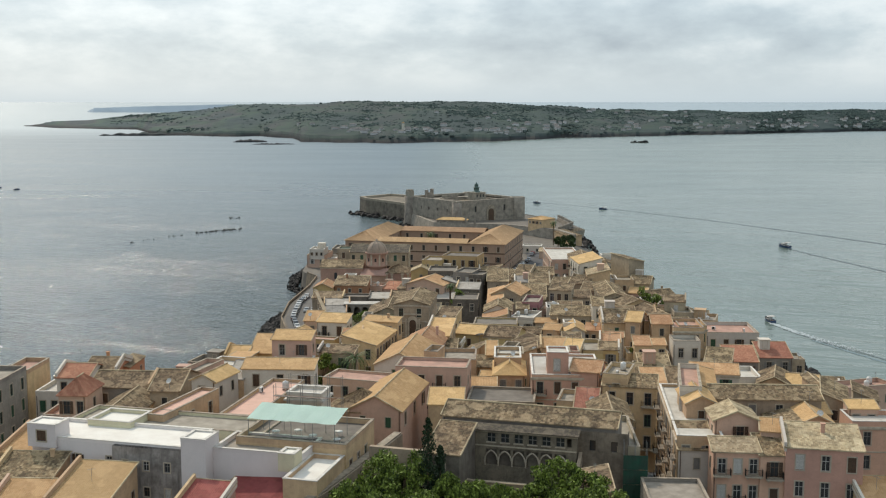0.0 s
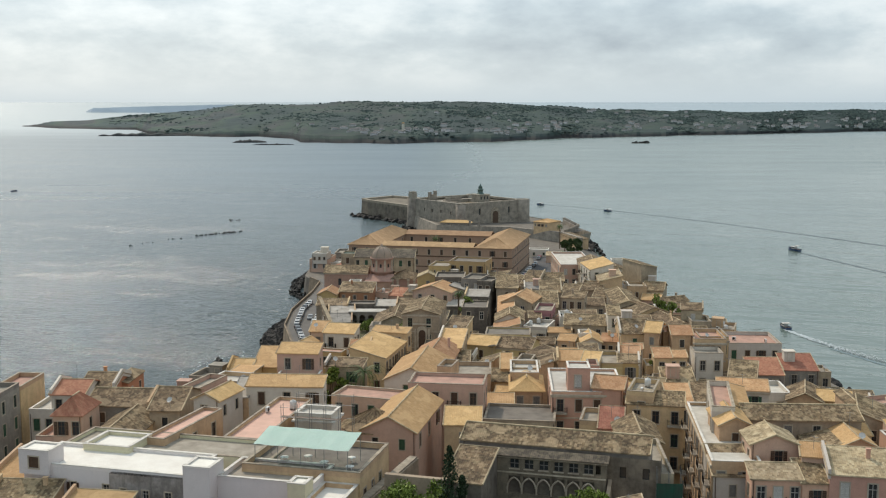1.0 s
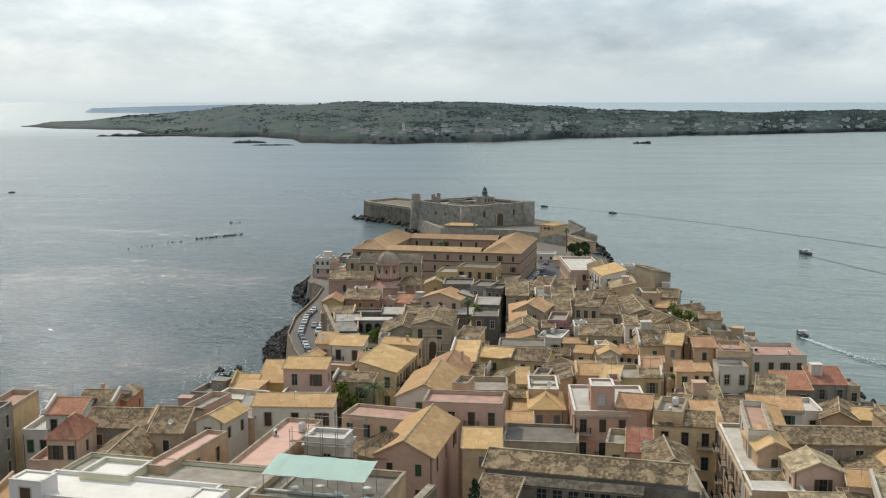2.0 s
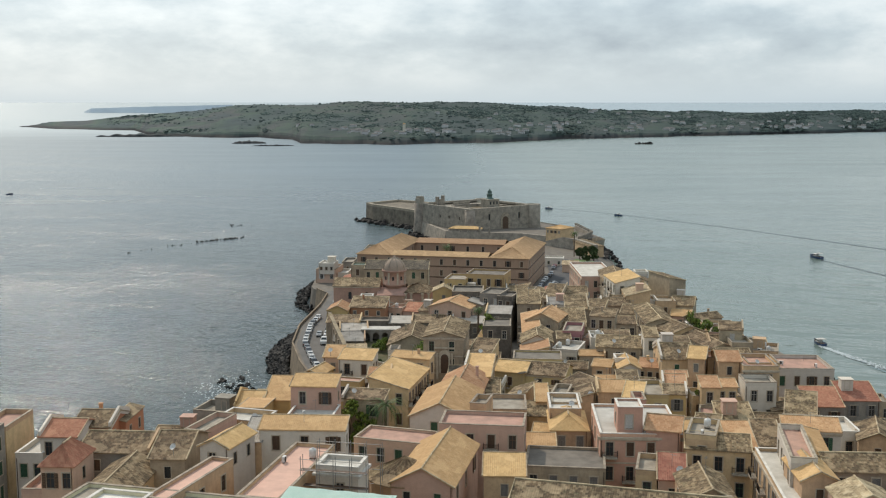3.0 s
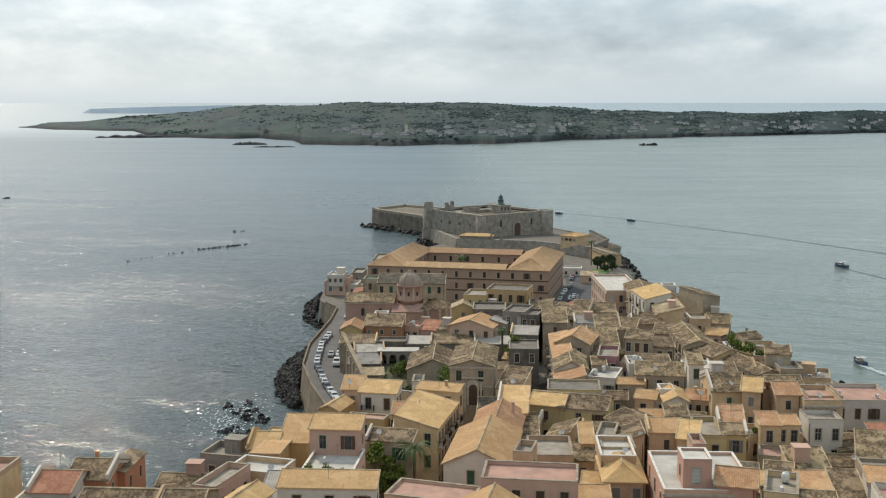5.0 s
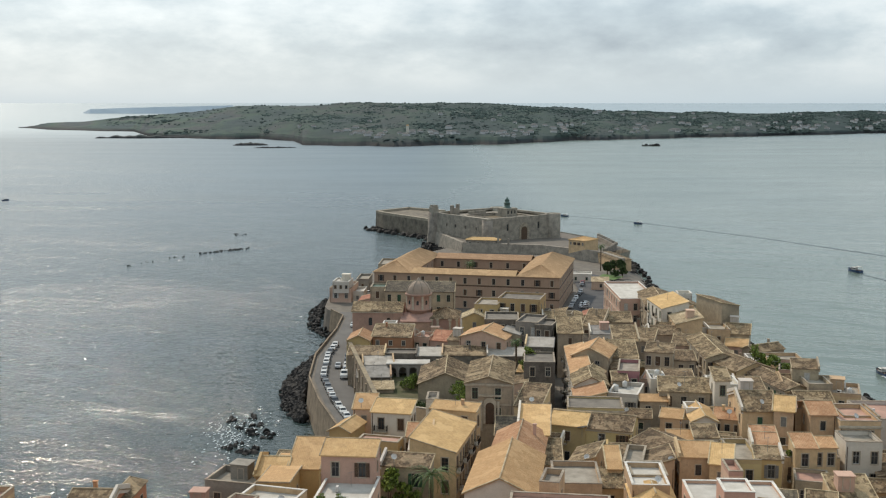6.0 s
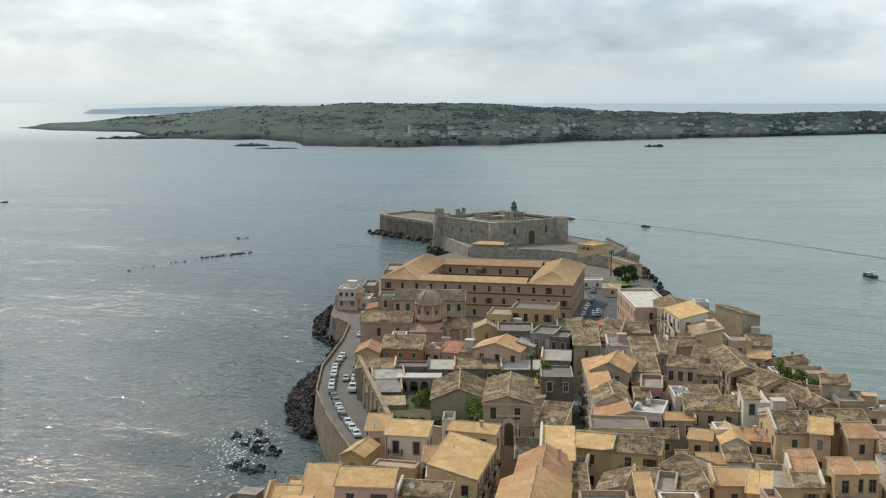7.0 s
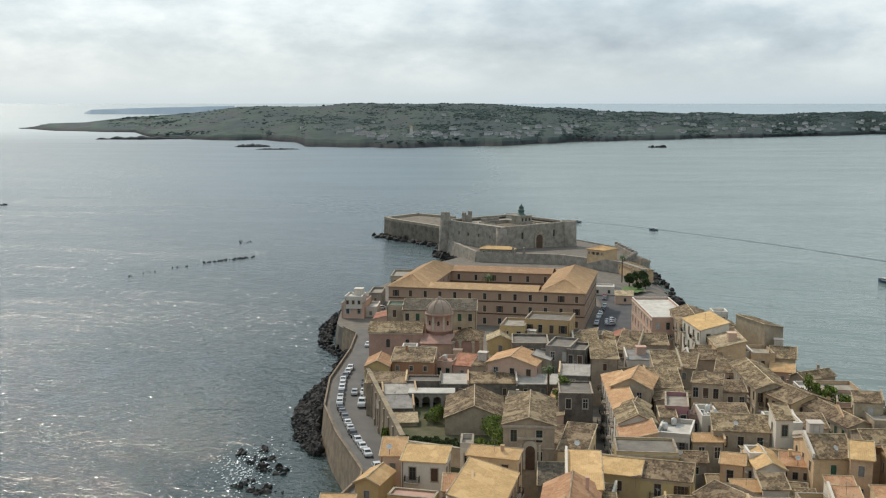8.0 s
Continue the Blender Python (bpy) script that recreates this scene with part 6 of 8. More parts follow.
house(25.7, 239.8, 6.1, 4.8, 9.7, 26.4, -3.0, "mf", 1.24, "cream", "tan", "l3x2")
house(29.5, 237.9, 3.6, 6.3, 9.7, 26.0, -16.7, "mf", 1.65, "cream", "tan", "")
house(28.5, 227.8, 2.2, 5.8, 10.0, 27.6, -3.0, "flat", 0.75, "rose", "terr_pink", "")
house(34.5, 244.8, 4.5, 11.5, 9.6, 24.7, -3.0, "flat", 0.75, "yellow", "terr_grey", "f1x2")
house(38.0, 241.1, 4.3, 3.9, 9.6, 25.5, -7.7, "mf", 1.00, "ochre", "old", "f1x1")
house(39.1, 246.7, 4.5, 4.3, 9.5, 26.0, -7.3, "mf", 1.13, "white", "orange", "")
house(41.4, 255.6, 4.4, 3.0, 9.3, 25.1, -7.5, "mf", 0.78, "white", "orange", "")
house(43.7, 270.4, 6.7, 12.9, 8.9, 26.7, -3.0, "gx", 2.14, "cream", "old", "")
house(48.1, 264.8, 3.5, 9.8, 9.1, 27.8, -18.0, "gx", 1.61, "cream", "tan", "")
house(52.0, 267.2, 3.5, 6.1, 9.0, 26.2, -3.0, "flat", 0.75, "cream", "terr_pink", "")
house(47.0, 250.2, 3.8, 4.9, 9.4, 24.6, -3.0, "mf", 1.26, "cream", "orange", "f1x1")
house(50.2, 249.9, 4.3, 3.5, 9.4, 24.6, -3.0, "mf", 0.91, "cream", "orange", "f2x1")
house(48.8, 253.4, 9.8, 6.9, 9.3, 21.4, -3.0, "flat", 0.75, "cream", "terr_grey", "f3x2b", plants=1)
house(53.5, 262.6, 4.6, 8.5, 9.1, 27.6, -3.0, "gx", 1.41, "cream", "orange", "")
house(61.4, 264.7, 6.7, 8.7, 9.1, 25.9, -3.0, "flat", 0.75, "cream", "terr_pink", "f2x2", cornice=1)
house(57.4, 252.0, 6.3, 6.7, 9.4, 24.7, -3.0, "flat", 0.75, "white", "terr_grey", "f2x2")
house(35.5, 293.1, 10.9, 6.3, 8.3, 23.3, -9.1, "mf", 1.63, "stone", "old", "f3x1")
house(44.4, 296.2, 6.2, 8.0, 8.3, 23.6, -3.0, "flat", 0.75, "white", "terr_white", "f4x1")
house(42.1, 289.3, 3.2, 5.8, 8.4, 26.7, -3.0, "mf", 1.49, "white", "old", "f1x1")
house(50.6, 297.5, 5.8, 5.7, 8.2, 22.5, -3.0, "mf", 1.49, "stone", "old", "")
house(64.0, 296.8, 7.6, 9.4, 8.3, 20.1, -3.0, "gx", 1.56, "stone", "old", "")
house(74.6, 306.9, 7.7, 10.1, 8.1, 19.0, -18.0, "flat", 0.75, "cream", "terr_grey", "f3x1", units=3)
house(68.5, 306.8, 5.3, 8.0, 8.1, 20.9, -3.0, "flat", 0.75, "cream", "terr_grey", "")
house(39.8, 324.7, 10.1, 5.2, 7.8, 22.5, -3.0, "mf", 1.34, "cream", "tan", "f4x2")
house(35.9, 321.9, 6.5, 4.9, 7.8, 25.1, -18.0, "mf", 1.27, "cream", "old", "f3x1")
house(31.4, 303.3, 3.6, 8.4, 8.1, 23.0, -3.0, "flat", 0.75, "white", "terr_white", "", units=3)
house(31.0, 308.9, 3.0, 9.2, 8.0, 21.6, -18.0, "flat", 0.75, "rose", "terr_pink", "f2x1")
house(26.2, 308.7, 4.8, 11.5, 8.0, 23.9, -11.0, "flat", 0.75, "magenta", "terr_grey", "f2x1")
house(22.9, 302.1, 3.2, 4.4, 8.2, 23.2, -3.0, "mf", 1.15, "cream", "tan", "")
house(15.9, 299.2, 7.4, 9.8, 8.2, 23.7, -3.0, "gy", 1.77, "white", "old", "")
house(14.6, 289.9, 6.6, 9.2, 8.4, 22.8, -3.0, "ml", 1.84, "cream", "orange", "")
house(23.6, 296.3, 6.3, 10.3, 8.3, 21.8, -18.0, "flat", 0.75, "white", "terr_white", "f2x1", units=2)
house(28.4, 290.3, 6.0, 3.0, 8.4, 21.6, -3.0, "mf", 0.78, "cream", "tan", "f2x1")
hall = house(-6.5, 285.2, 9.2, 18.4, 8.5, 28.9, -5.5, "gy", 1.35, "stone", "old", "f2x2", cornice=1)
bm = bmesh.new()
arched(bm, 2.6, 5.4, -0.22, 0.1)
for sx in (-1.7, 1.7):
    box(bm, sx - 0.22, sx + 0.22, -0.3, -0.002, -1.5, 4.6)
box(bm, -2.3, 2.3, -0.42, -0.002, 5.6, 5.95)
part("portal_surround", bm, TRIM, hall, "carved pale stone portal", pose(0.3, -9.2, 20.6))
bm = bmesh.new()
arched(bm, 1.7, 4.4, -0.3, 0.05)
part("portal_door", bm, WOOD["brown"], hall, "dark arched wooden door", pose(0.3, -9.2, 20.6))
house(1.6, 277.9, 5.2, 9.5, 8.7, 24.7, -18.0, "mf", 2.47, "cream", "old", "r3x2")
house(-6.6, 228.6, 10.6, 19.5, 10.0, 26.9, -9.0, "gy", 2.5, "white", "tan", "f1x1 r2x1")
house(-3.2, 246.4, 8.6, 12.0, 9.5, 26.2, -9.0, "gy", 2.2, "rose", "orange", "f1x1 l2x2")
house(-8.4, 187.5, 8.8, 19.6, 11.1, 29.3, -12.0, "gy", 2.3, "rose", "tan", "r3x1")
house(0.2, 257.4, 5.6, 15.5, 9.2, 26.4, -6.0, "mf", 1.2, "cream", "tan", "f1x1 l2x2")
house(44.6, 541.5, 9.5, 7.0, 4.5, 9.4, -8.0, "flat", 0.4, "white", "terr_white", "f2x1")
house(49.6, 517.5, 7.0, 6.5, 6.0, 10.2, -8.0, "mf", 1.0, "rose", "pale", "f1x1")
house(7.6, 331.0, 7.6, 11.0, 7.7, 21.0, -4.0, "flat", 0.30, "ruin", "terr_dark", "f2x1")
house(8.6, 340.6, 7.0, 6.0, 7.6, 22.4, -8.0, "mf", 1.2, "ruin", "terr_white", "f1x1")
house(3.4, 364.0, 4.6, 7.0, 7.6, 20.6, -16.7, "mr", 1.3, "cream", "terr_white", "")
house(-20.0, 353.0, 6.8, 6.5, 7.4, 17.2, -1.5, "mf", 0.9, "ruin", "terr_white", "")
house(-10.5, 353.0, 12.0, 6.5, 7.4, 17.3, -1.5, "mf", 1.1, "ruin", "old", "")
house(2.0, 352.6, 12.8, 6.5, 7.4, 17.2, -1.5, "mf", 0.9, "ruin", "terr_white", "")
house(-39.7, 367.6, 6.1, 10.3, 7.1, 18.6, -3.0, "gy", 1.46, "ochre", "orange", "")
house(-4.0, 361.3, 12.8, 11.5, 7.2, 20.7, -18.0, "gy", 2.07, "rose", "orange", "f3x1")
house(-7.0, 382.1, 7.1, 8.0, 6.9, 21.8, -3.0, "gy", 1.61, "ochre", "orange", "")
house(0.5, 373.4, 9.7, 11.5, 7.0, 23.0, -3.0, "flat", 0.5, "ruin", "terr_dark", "f3x2")
house(8.7, 368.4, 6.5, 11.5, 7.1, 23.2, -18.0, "flat", 0.5, "grey", "terr_dark", "f2x2")
house(12.7, 365.1, 4.8, 9.2, 7.2, 22.8, -18.0, "flat", 0.5, "ruin", "terr_dark", "f2x2")
house(-2.5, 389.0, 6.9, 11.5, 6.8, 24.4, -12.4, "flat", 0.5, "ochre", "terr_grey", "f2x2")
house(7.7, 392.0, 12.8, 11.5, 6.7, 25.5, -14.5, "flat", 0.5, "ochre", "terr_dark", "f4x2")
house(11.7, 389.5, 7.1, 10.3, 6.8, 21.4, -18.0, "flat", 0.4, "grey", "terr_dark", "f2x1")
house(16.7, 383.0, 6.8, 7.5, 6.9, 20.2, -3.0, "mf", 1.96, "cream", "old", "")
house(18.8, 363.6, 6.8, 10.3, 7.2, 21.4, -3.0, "mf", 2.69, "cream", "old", "")
house(28.7, 381.2, 5.7, 11.5, 6.9, 19.8, -18.0, "mf", 2.99, "cream", "old", "f2x1")
house(29.9, 363.2, 10.6, 6.9, 7.2, 20.9, -3.0, "mf", 1.0, "white", "terr_grey", "")
house(30.6, 400.3, 5.8, 6.9, 6.6, 19.0, -3.0, "gy", 0.92, "cream", "red", "")
house(35.3, 387.0, 8.4, 11.5, 6.8, 20.1, -3.0, "gx", 1.90, "cream", "tan", "")
house(16.1, 320.8, 36.6, 4.6, 7.9, 22.1, -93.2, "mf", 1.20, "white", "orange", "f8x3b r1x2")
house(21.2, 330.3, 8.9, 12.6, 7.0, 23.0, -18.0, "gy", 2.15, "cream", "orange", "f2x2")
house(16.4, 304.3, 5.7, 10.3, 8.1, 23.5, -18.0, "gy", 1.36, "white", "tan", "")
house(28.5, 334.6, 7.7, 9.3, 7.6, 21.4, -3.0, "mf", 2.42, "cream", "old", "f1x1")
house(31.2, 345.1, 6.4, 9.2, 7.5, 23.2, -3.0, "mf", 2.39, "stone", "old", "f2x1")
house(68.2, 346.5, 8.1, 9.2, 7.5, 16.7, -3.0, "flat", 0.75, "white", "terr_white", "")
house(68.4, 324.7, 5.4, 11.5, 7.8, 20.0, -18.0, "flat", 0.75, "rose", "terr_grey", "f2x1")
house(67.6, 312.1, 5.8, 4.7, 8.0, 23.5, -12.7, "mf", 1.21, "stone", "tan", "f1x1")
house(72.3, 342.8, 8.9, 9.2, 7.5, 17.8, -3.0, "flat", 0.75, "cream", "terr_grey", "")
house(58.3, 378.4, 5.3, 9.2, 7.0, 19.0, -3.0, "flat", 0.75, "white", "terr_white", "")
house(63.1, 377.0, 6.4, 10.3, 7.0, 19.0, -3.0, "flat", 0.75, "cream", "terr_grey", "")
house(70.0, 377.8, 6.6, 11.5, 7.0, 18.4, -18.0, "gx", 1.90, "cream", "old", "")
house(-31.2, 266.6, 4.1, 5.7, 8.2, 27.1, -3.0, "mf", 1.48, "rose", "tan", "")
house(-25.6, 261.1, 7.4, 5.0, 8.2, 27.8, -10.8, "mf", 1.30, "white", "tan", "f2x2b r2x2")
house(-18.5, 274.5, 2.3, 5.8, 10.5, 26.0, -3.0, "flat", 0.75, "white", "terr_grey", "f1x1")
house(-37.0, 353.6, 9.8, 6.5, 7.4, 17.2, -1.5, "mf", 1.1, "stone", "old", "f0x1")
house(-27.7, 353.6, 8.4, 6.0, 7.3, 17.3, -1.5, "flat", 0.35, "ruin", "terr_dark", "f0x1")
house(-33.6, 347.3, 8.0, 5.2, 9.3, 16.0, 6.0, "mf", 1.1, "ruin", "terr_white", "f0x1")
house(-34.3, 340.3, 8.6, 7.0, 9.3, 14.6, 4.0, "mf", 1.3, "ruin", "terr_grey", "f0x1")
house(-31.8, 330.3, 5.9, 5.4, 9.3, 13.9, 4.0, "mf", 0.7, "stone", "pale", "f0x1")
house(-15.6, 330.0, 13.0, 18.0, 9.3, 17.0, -2.0, "gy", 2.7, "stone", "old", "f0x1")
house(-30.6, 370.8, 11.1, 8.0, 7.1, 18.6, -6.5, "mf", 2.09, "brick", "old", "f3x1")
house(-31.8, 377.8, 4.0, 4.0, 16.2, 20.2, -3.0, "flat", 0.57, "white", "terr_white", "f0x1")
house(-27.2, 375.6, 4.5, 4.0, 16.2, 19.8, -16.1, "flat", 0.57, "white", "terr_grey", "f0x1")
house(-21.5, 375.7, 4.7, 8.0, 7.0, 16.8, -18.0, "flat", 0.75, "rose", "terr_pink", "f2x1", units=1)
house(-16.7, 374.3, 5.7, 6.9, 7.0, 16.6, -18.0, "mf", 1.79, "rose", "red", "")
house(-10.9, 370.8, 6.9, 5.8, 7.1, 17.2, -18.0, "mf", 1.49, "cream", "old", "")
house(53.5, 343.1, 24.8, 8.0, 7.5, 21.0, -91.1, "gx", 1.33, "cream", "old", "f6x3b r2x2", cornice=1)
house(57.2, 328.3, 12.5, 10.3, 7.7, 20.2, -72.4, "gx", 1.71, "cream", "old", "f5x2b r2x2")
house(61.8, 315.7, 22.6, 6.9, 7.9, 19.9, -78.9, "gx", 1.14, "cream", "old", "f8x2b r2x2", cornice=1)
house(67.7, 370.4, 5.9, 8.0, 7.1, 16.1, -18.0, "gx", 1.33, "rose", "tan", "")
house(70.8, 355.7, 5.1, 10.3, 7.3, 17.9, -63.4, "gy", 1.23, "stone", "old", "f0x1")
house(65.0, 313.4, 6.0, 9.2, 8.0, 19.8, -3.0, "gx", 1.52, "stone", "old", "")
house(39.0, 357.6, 5.3, 8.0, 7.3, 20.2, -18.0, "mf", 2.09, "cream", "old", "")
house(46.5, 370.8, 8.6, 9.2, 7.1, 19.5, -3.0, "gx", 1.52, "stone", "old", "")
house(49.7, 355.8, 6.8, 6.9, 7.3, 19.3, -18.0, "mf", 1.79, "rose", "old", "")
house(48.5, 378.6, 4.9, 8.0, 7.0, 19.1, -18.0, "gx", 1.33, "cream", "old", "")
house(48.8, 439.9, 35.8, 12.6, 6.0, 19.0, -89.6, "flat", 0.69, "rose", "terr_white", "f7x2 r4x2", cornice=1)
house(53.9, 416.6, 23.5, 10.3, 6.4, 20.9, -94.2, "gx", 1.71, "stone", "old", "f4x2b r2x2")
house(52.1, 392.6, 17.6, 8.0, 6.7, 23.5, -85.9, "mf", 2.09, "white", "tan", "f4x2b r2x1")
house(54.0, 377.0, 15.7, 7.5, 7.0, 21.8, -92.9, "mf", 1.94, "cream", "tan", "f3x2b r0x1")
house(60.8, 408.2, 7.3, 8.0, 6.5, 20.5, -3.0, "gy", 1.38, "white", "old", "f2x1")
house(60.3, 402.9, 5.4, 9.2, 6.6, 17.5, -3.0, "flat", 0.75, "cream", "terr_grey", "f2x1", units=1)
house(66.5, 389.2, 15.0, 5.8, 6.8, 24.7, -73.9, "mb", 1.15, "cream", "old", "f0x1 r0x1")
house(64.8, 427.6, 4.6, 5.8, 6.2, 20.2, -3.0, "flat", 0.75, "white", "terr_white", "f1x1")
house(-55.3, 490.3, 8.4, 16.1, 2.4, 12.3, -6.0, "flat", 0.75, "rose", "terr_grey", "f2x1")
house(-55.4, 486.2, 6.4, 9.2, 11.1, 15.2, -6.0, "flat", 0.46, "white", "terr_white", "f3x1", units=1)
house(-49.7, 491.7, 5.2, 11.5, 2.4, 10.3, -3.0, "flat", 0.75, "white", "terr_white", "f1x1")
house(-43.3, 445.9, 4.8, 10.3, 5.9, 15.4, -3.0, "ml", 1.19, "rose", "red", "")
house(-24.0, 144.4, 10.6, 12.4, 11.0, 26.0, -27.0, "mf", 3.30, "rose", "crimson", "f0x1 l0x1 r0x1")
house(-31.0, 139.4, 6.0, 8.0, 11.0, 27.0, -14.0, "mf", 2.20, "rose", "crimson", "f0x1 l0x1 r0x1")
house(-47.0, 144.0, 8.4, 10.6, 12.3, 27.6, -7.7, "mf", 2.3, "cream", "gold", "")
house(-57.5, 149.7, 8.6, 6.8, 12.1, 28.3, -3.0, "mf", 1.78, "cream", "old", "")
house(-55.5, 143.5, 7.8, 5.2, 12.3, 27.1, -3.0, "mf", 1.34, "rose", "tan", "f2x1")
house(-61.7, 161.5, 5.9, 7.7, 11.8, 28.3, -13.5, "mf", 2.00, "cream", "tan", "")
house(14.6, 161.9, 26.1, 7.8, 12.8, 33.2, -15.6, "gx", 1.29, "grey", "old", "f7x1")
house(2.0, 153.5, 5.2, 8.5, 12.0, 31.0, -16.8, "mf", 2.22, "ruin", "old", "")
house(21.2, 140.6, 4.1, 10.3, 12.4, 29.7, -3.0, "ml", 1.04, "cream", "old", "")
house(28.3, 161.7, 3.3, 15.9, 11.8, 29.9, -3.0, "flat", 0.75, "stone", "terr_grey", "")
house(32.9, 143.8, 8.2, 13.0, 12.3, 26.7, -3.0, "flat", 0.46, "grey", "terr_grey", "")
house(62.6, 150.0, 5.5, 6.5, 12.1, 24.7, -3.0, "mf", 1.69, "cream", "tan", "")
house(62.0, 238.3, 5.6, 10.3, 9.7, 22.4, -18.0, "mf", 2.69, "stone", "old", "")
house(59.9, 229.3, 7.1, 5.8, 9.9, 23.0, -9.3, "flat", 0.46, "stone", "terr_grey", "")
house(74.9, 280.8, 13.2, 13.8, 8.7, 21.3, -3.0, "flat", 0.75, "white", "terr_pink", "f4x1", units=2)
house(59.4, 261.3, 7.3, 11.5, 9.1, 26.4, -3.0, "flat", 0.75, "cream", "terr_pink", "f2x2", cornice=1)
house(44.0, 218.8, 6.1, 9.2, 10.2, 26.0, -3.0, "mf", 2.39, "cream", "old", "")
house(42.0, 209.2, 4.5, 8.0, 10.4, 25.8, -3.0, "mf", 2.09, "cream", "orange", "f2x1")
house(46.9, 209.9, 4.2, 8.0, 10.4, 25.8, -6.3, "mf", 2.09, "cream", "old", "f2x1")
house(46.1, 213.3, 6.7, 3.4, 10.3, 26.4, -4.9, "mf", 0.90, "cream", "tan", "f0x1")
house(34.4, 210.6, 3.5, 5.8, 10.4, 26.4, -3.0, "mf", 1.49, "cream", "tan", "")
house(39.3, 218.6, 3.9, 9.2, 10.2, 26.0, -18.0, "gx", 1.52, "cream", "old", "")
house(36.5, 303.9, 6.7, 6.9, 8.1, 22.3, -3.0, "mf", 1.79, "stone", "old", "f2x1")
house(-49.1, 516.0, 5.0, 13.8, 5.0, 11.5, -3.0, "flat", 0.75, "grey", "terr_grey", "")
house(-38.6, 563.9, 13.1, 18.4, 4.5, 10.9, -3.0, "flat", 0.75, "cream", "terr_grey", "f3x1")

# ---- low back houses that fill the blocks between the street fronts ----
LANES = [((16.5, 352), (14.5, 322), 4.2), ((14.5, 322), (6.4, 282), 4.2), ((6.4, 282), (4.0, 250), 4.0), ((46.5, 360), (46.0, 330), 3.5), ((46.0, 330), (52.0, 300), 3.5),
         ((40, 440), (46, 385), 4.5), ((46, 385), (46.5, 360), 3.5)]


def back_houses(count, seed):
    r = random.Random(seed)
    placed = 0
    for _ in range(6000):
        y = r.uniform(222, 428)
        x = r.uniform(between(y, LEFT) + 22, between(y, RIGHT) - 26)
        if -44 < x < -6 and 286 < y < 372 or -34 < x < -4 and 222 < y < 302 or x > 20 and y > 425 or x < 24 and y > 405:
            continue
        w, d = r.uniform(5.5, 9.5), r.uniform(5.0, 8.0)
        near, clear = [], True
        for px, py, hw, hd, a, e in PLOTS:
            dx, dy = x - px, y - py
            if abs(dx) > 26 or abs(dy) > 26:
                continue
            u, v = dx * math.cos(a) + dy * math.sin(a), -dx * math.sin(a) + dy * math.cos(a)
            if abs(u) < hw + 1.6 and abs(v) < hd + 1.4:
                clear = False
                break
            if abs(u) < hw + 9 and abs(v) < hd + 9:
                near.append(e)
        if not clear or len(near) < 2:
            continue
        p = Vector((x, y))
        for s, e, half in LANES:
            s, e = Vector(s), Vector(e)
            f = max(0.0, min(1.0, (p - s).dot(e - s) / (e - s).length_squared))
            if (p - s.lerp(e, f)).length < half + w / 2:
                clear = False
        if not clear:
            continue
        eave = max(level(y) + 4.5, min(sum(near) / len(near) - r.uniform(2.0, 4.5), min(near) - 0.8))
        roof = r.choice(("mf", "mf", "gx", "gx", "flat", "mb", "ml", "mr"))
        tile = r.choice(("old", "old", "tan", "orange", "dark", "old")) if roof != "flat" else r.choice(("terr_grey", "terr_grey", "terr_white", "terr_pink"))
        rise = {"gx": d * 0.16, "mf": d * 0.24, "mb": d * 0.24, "ml": w * 0.22, "mr": w * 0.22, "flat": r.uniform(0.5, 1.0)}[roof]
        house(x, y, w, d, level(y) - 1, eave, r.uniform(-18, -4), roof, rise, r.choice(("cream", "stone", "stone", "grey", "rose", "white", "ochre")), tile,
              r.choice(("f2x1 r0x1 l0x1", "f0x1 r0x1 l0x1", "f1x1 r1x1 l0x1")), units=1 if roof == "flat" and r.random() < 0.5 else 0)
        placed += 1
        if placed == count:
            return


back_houses(110, 77)

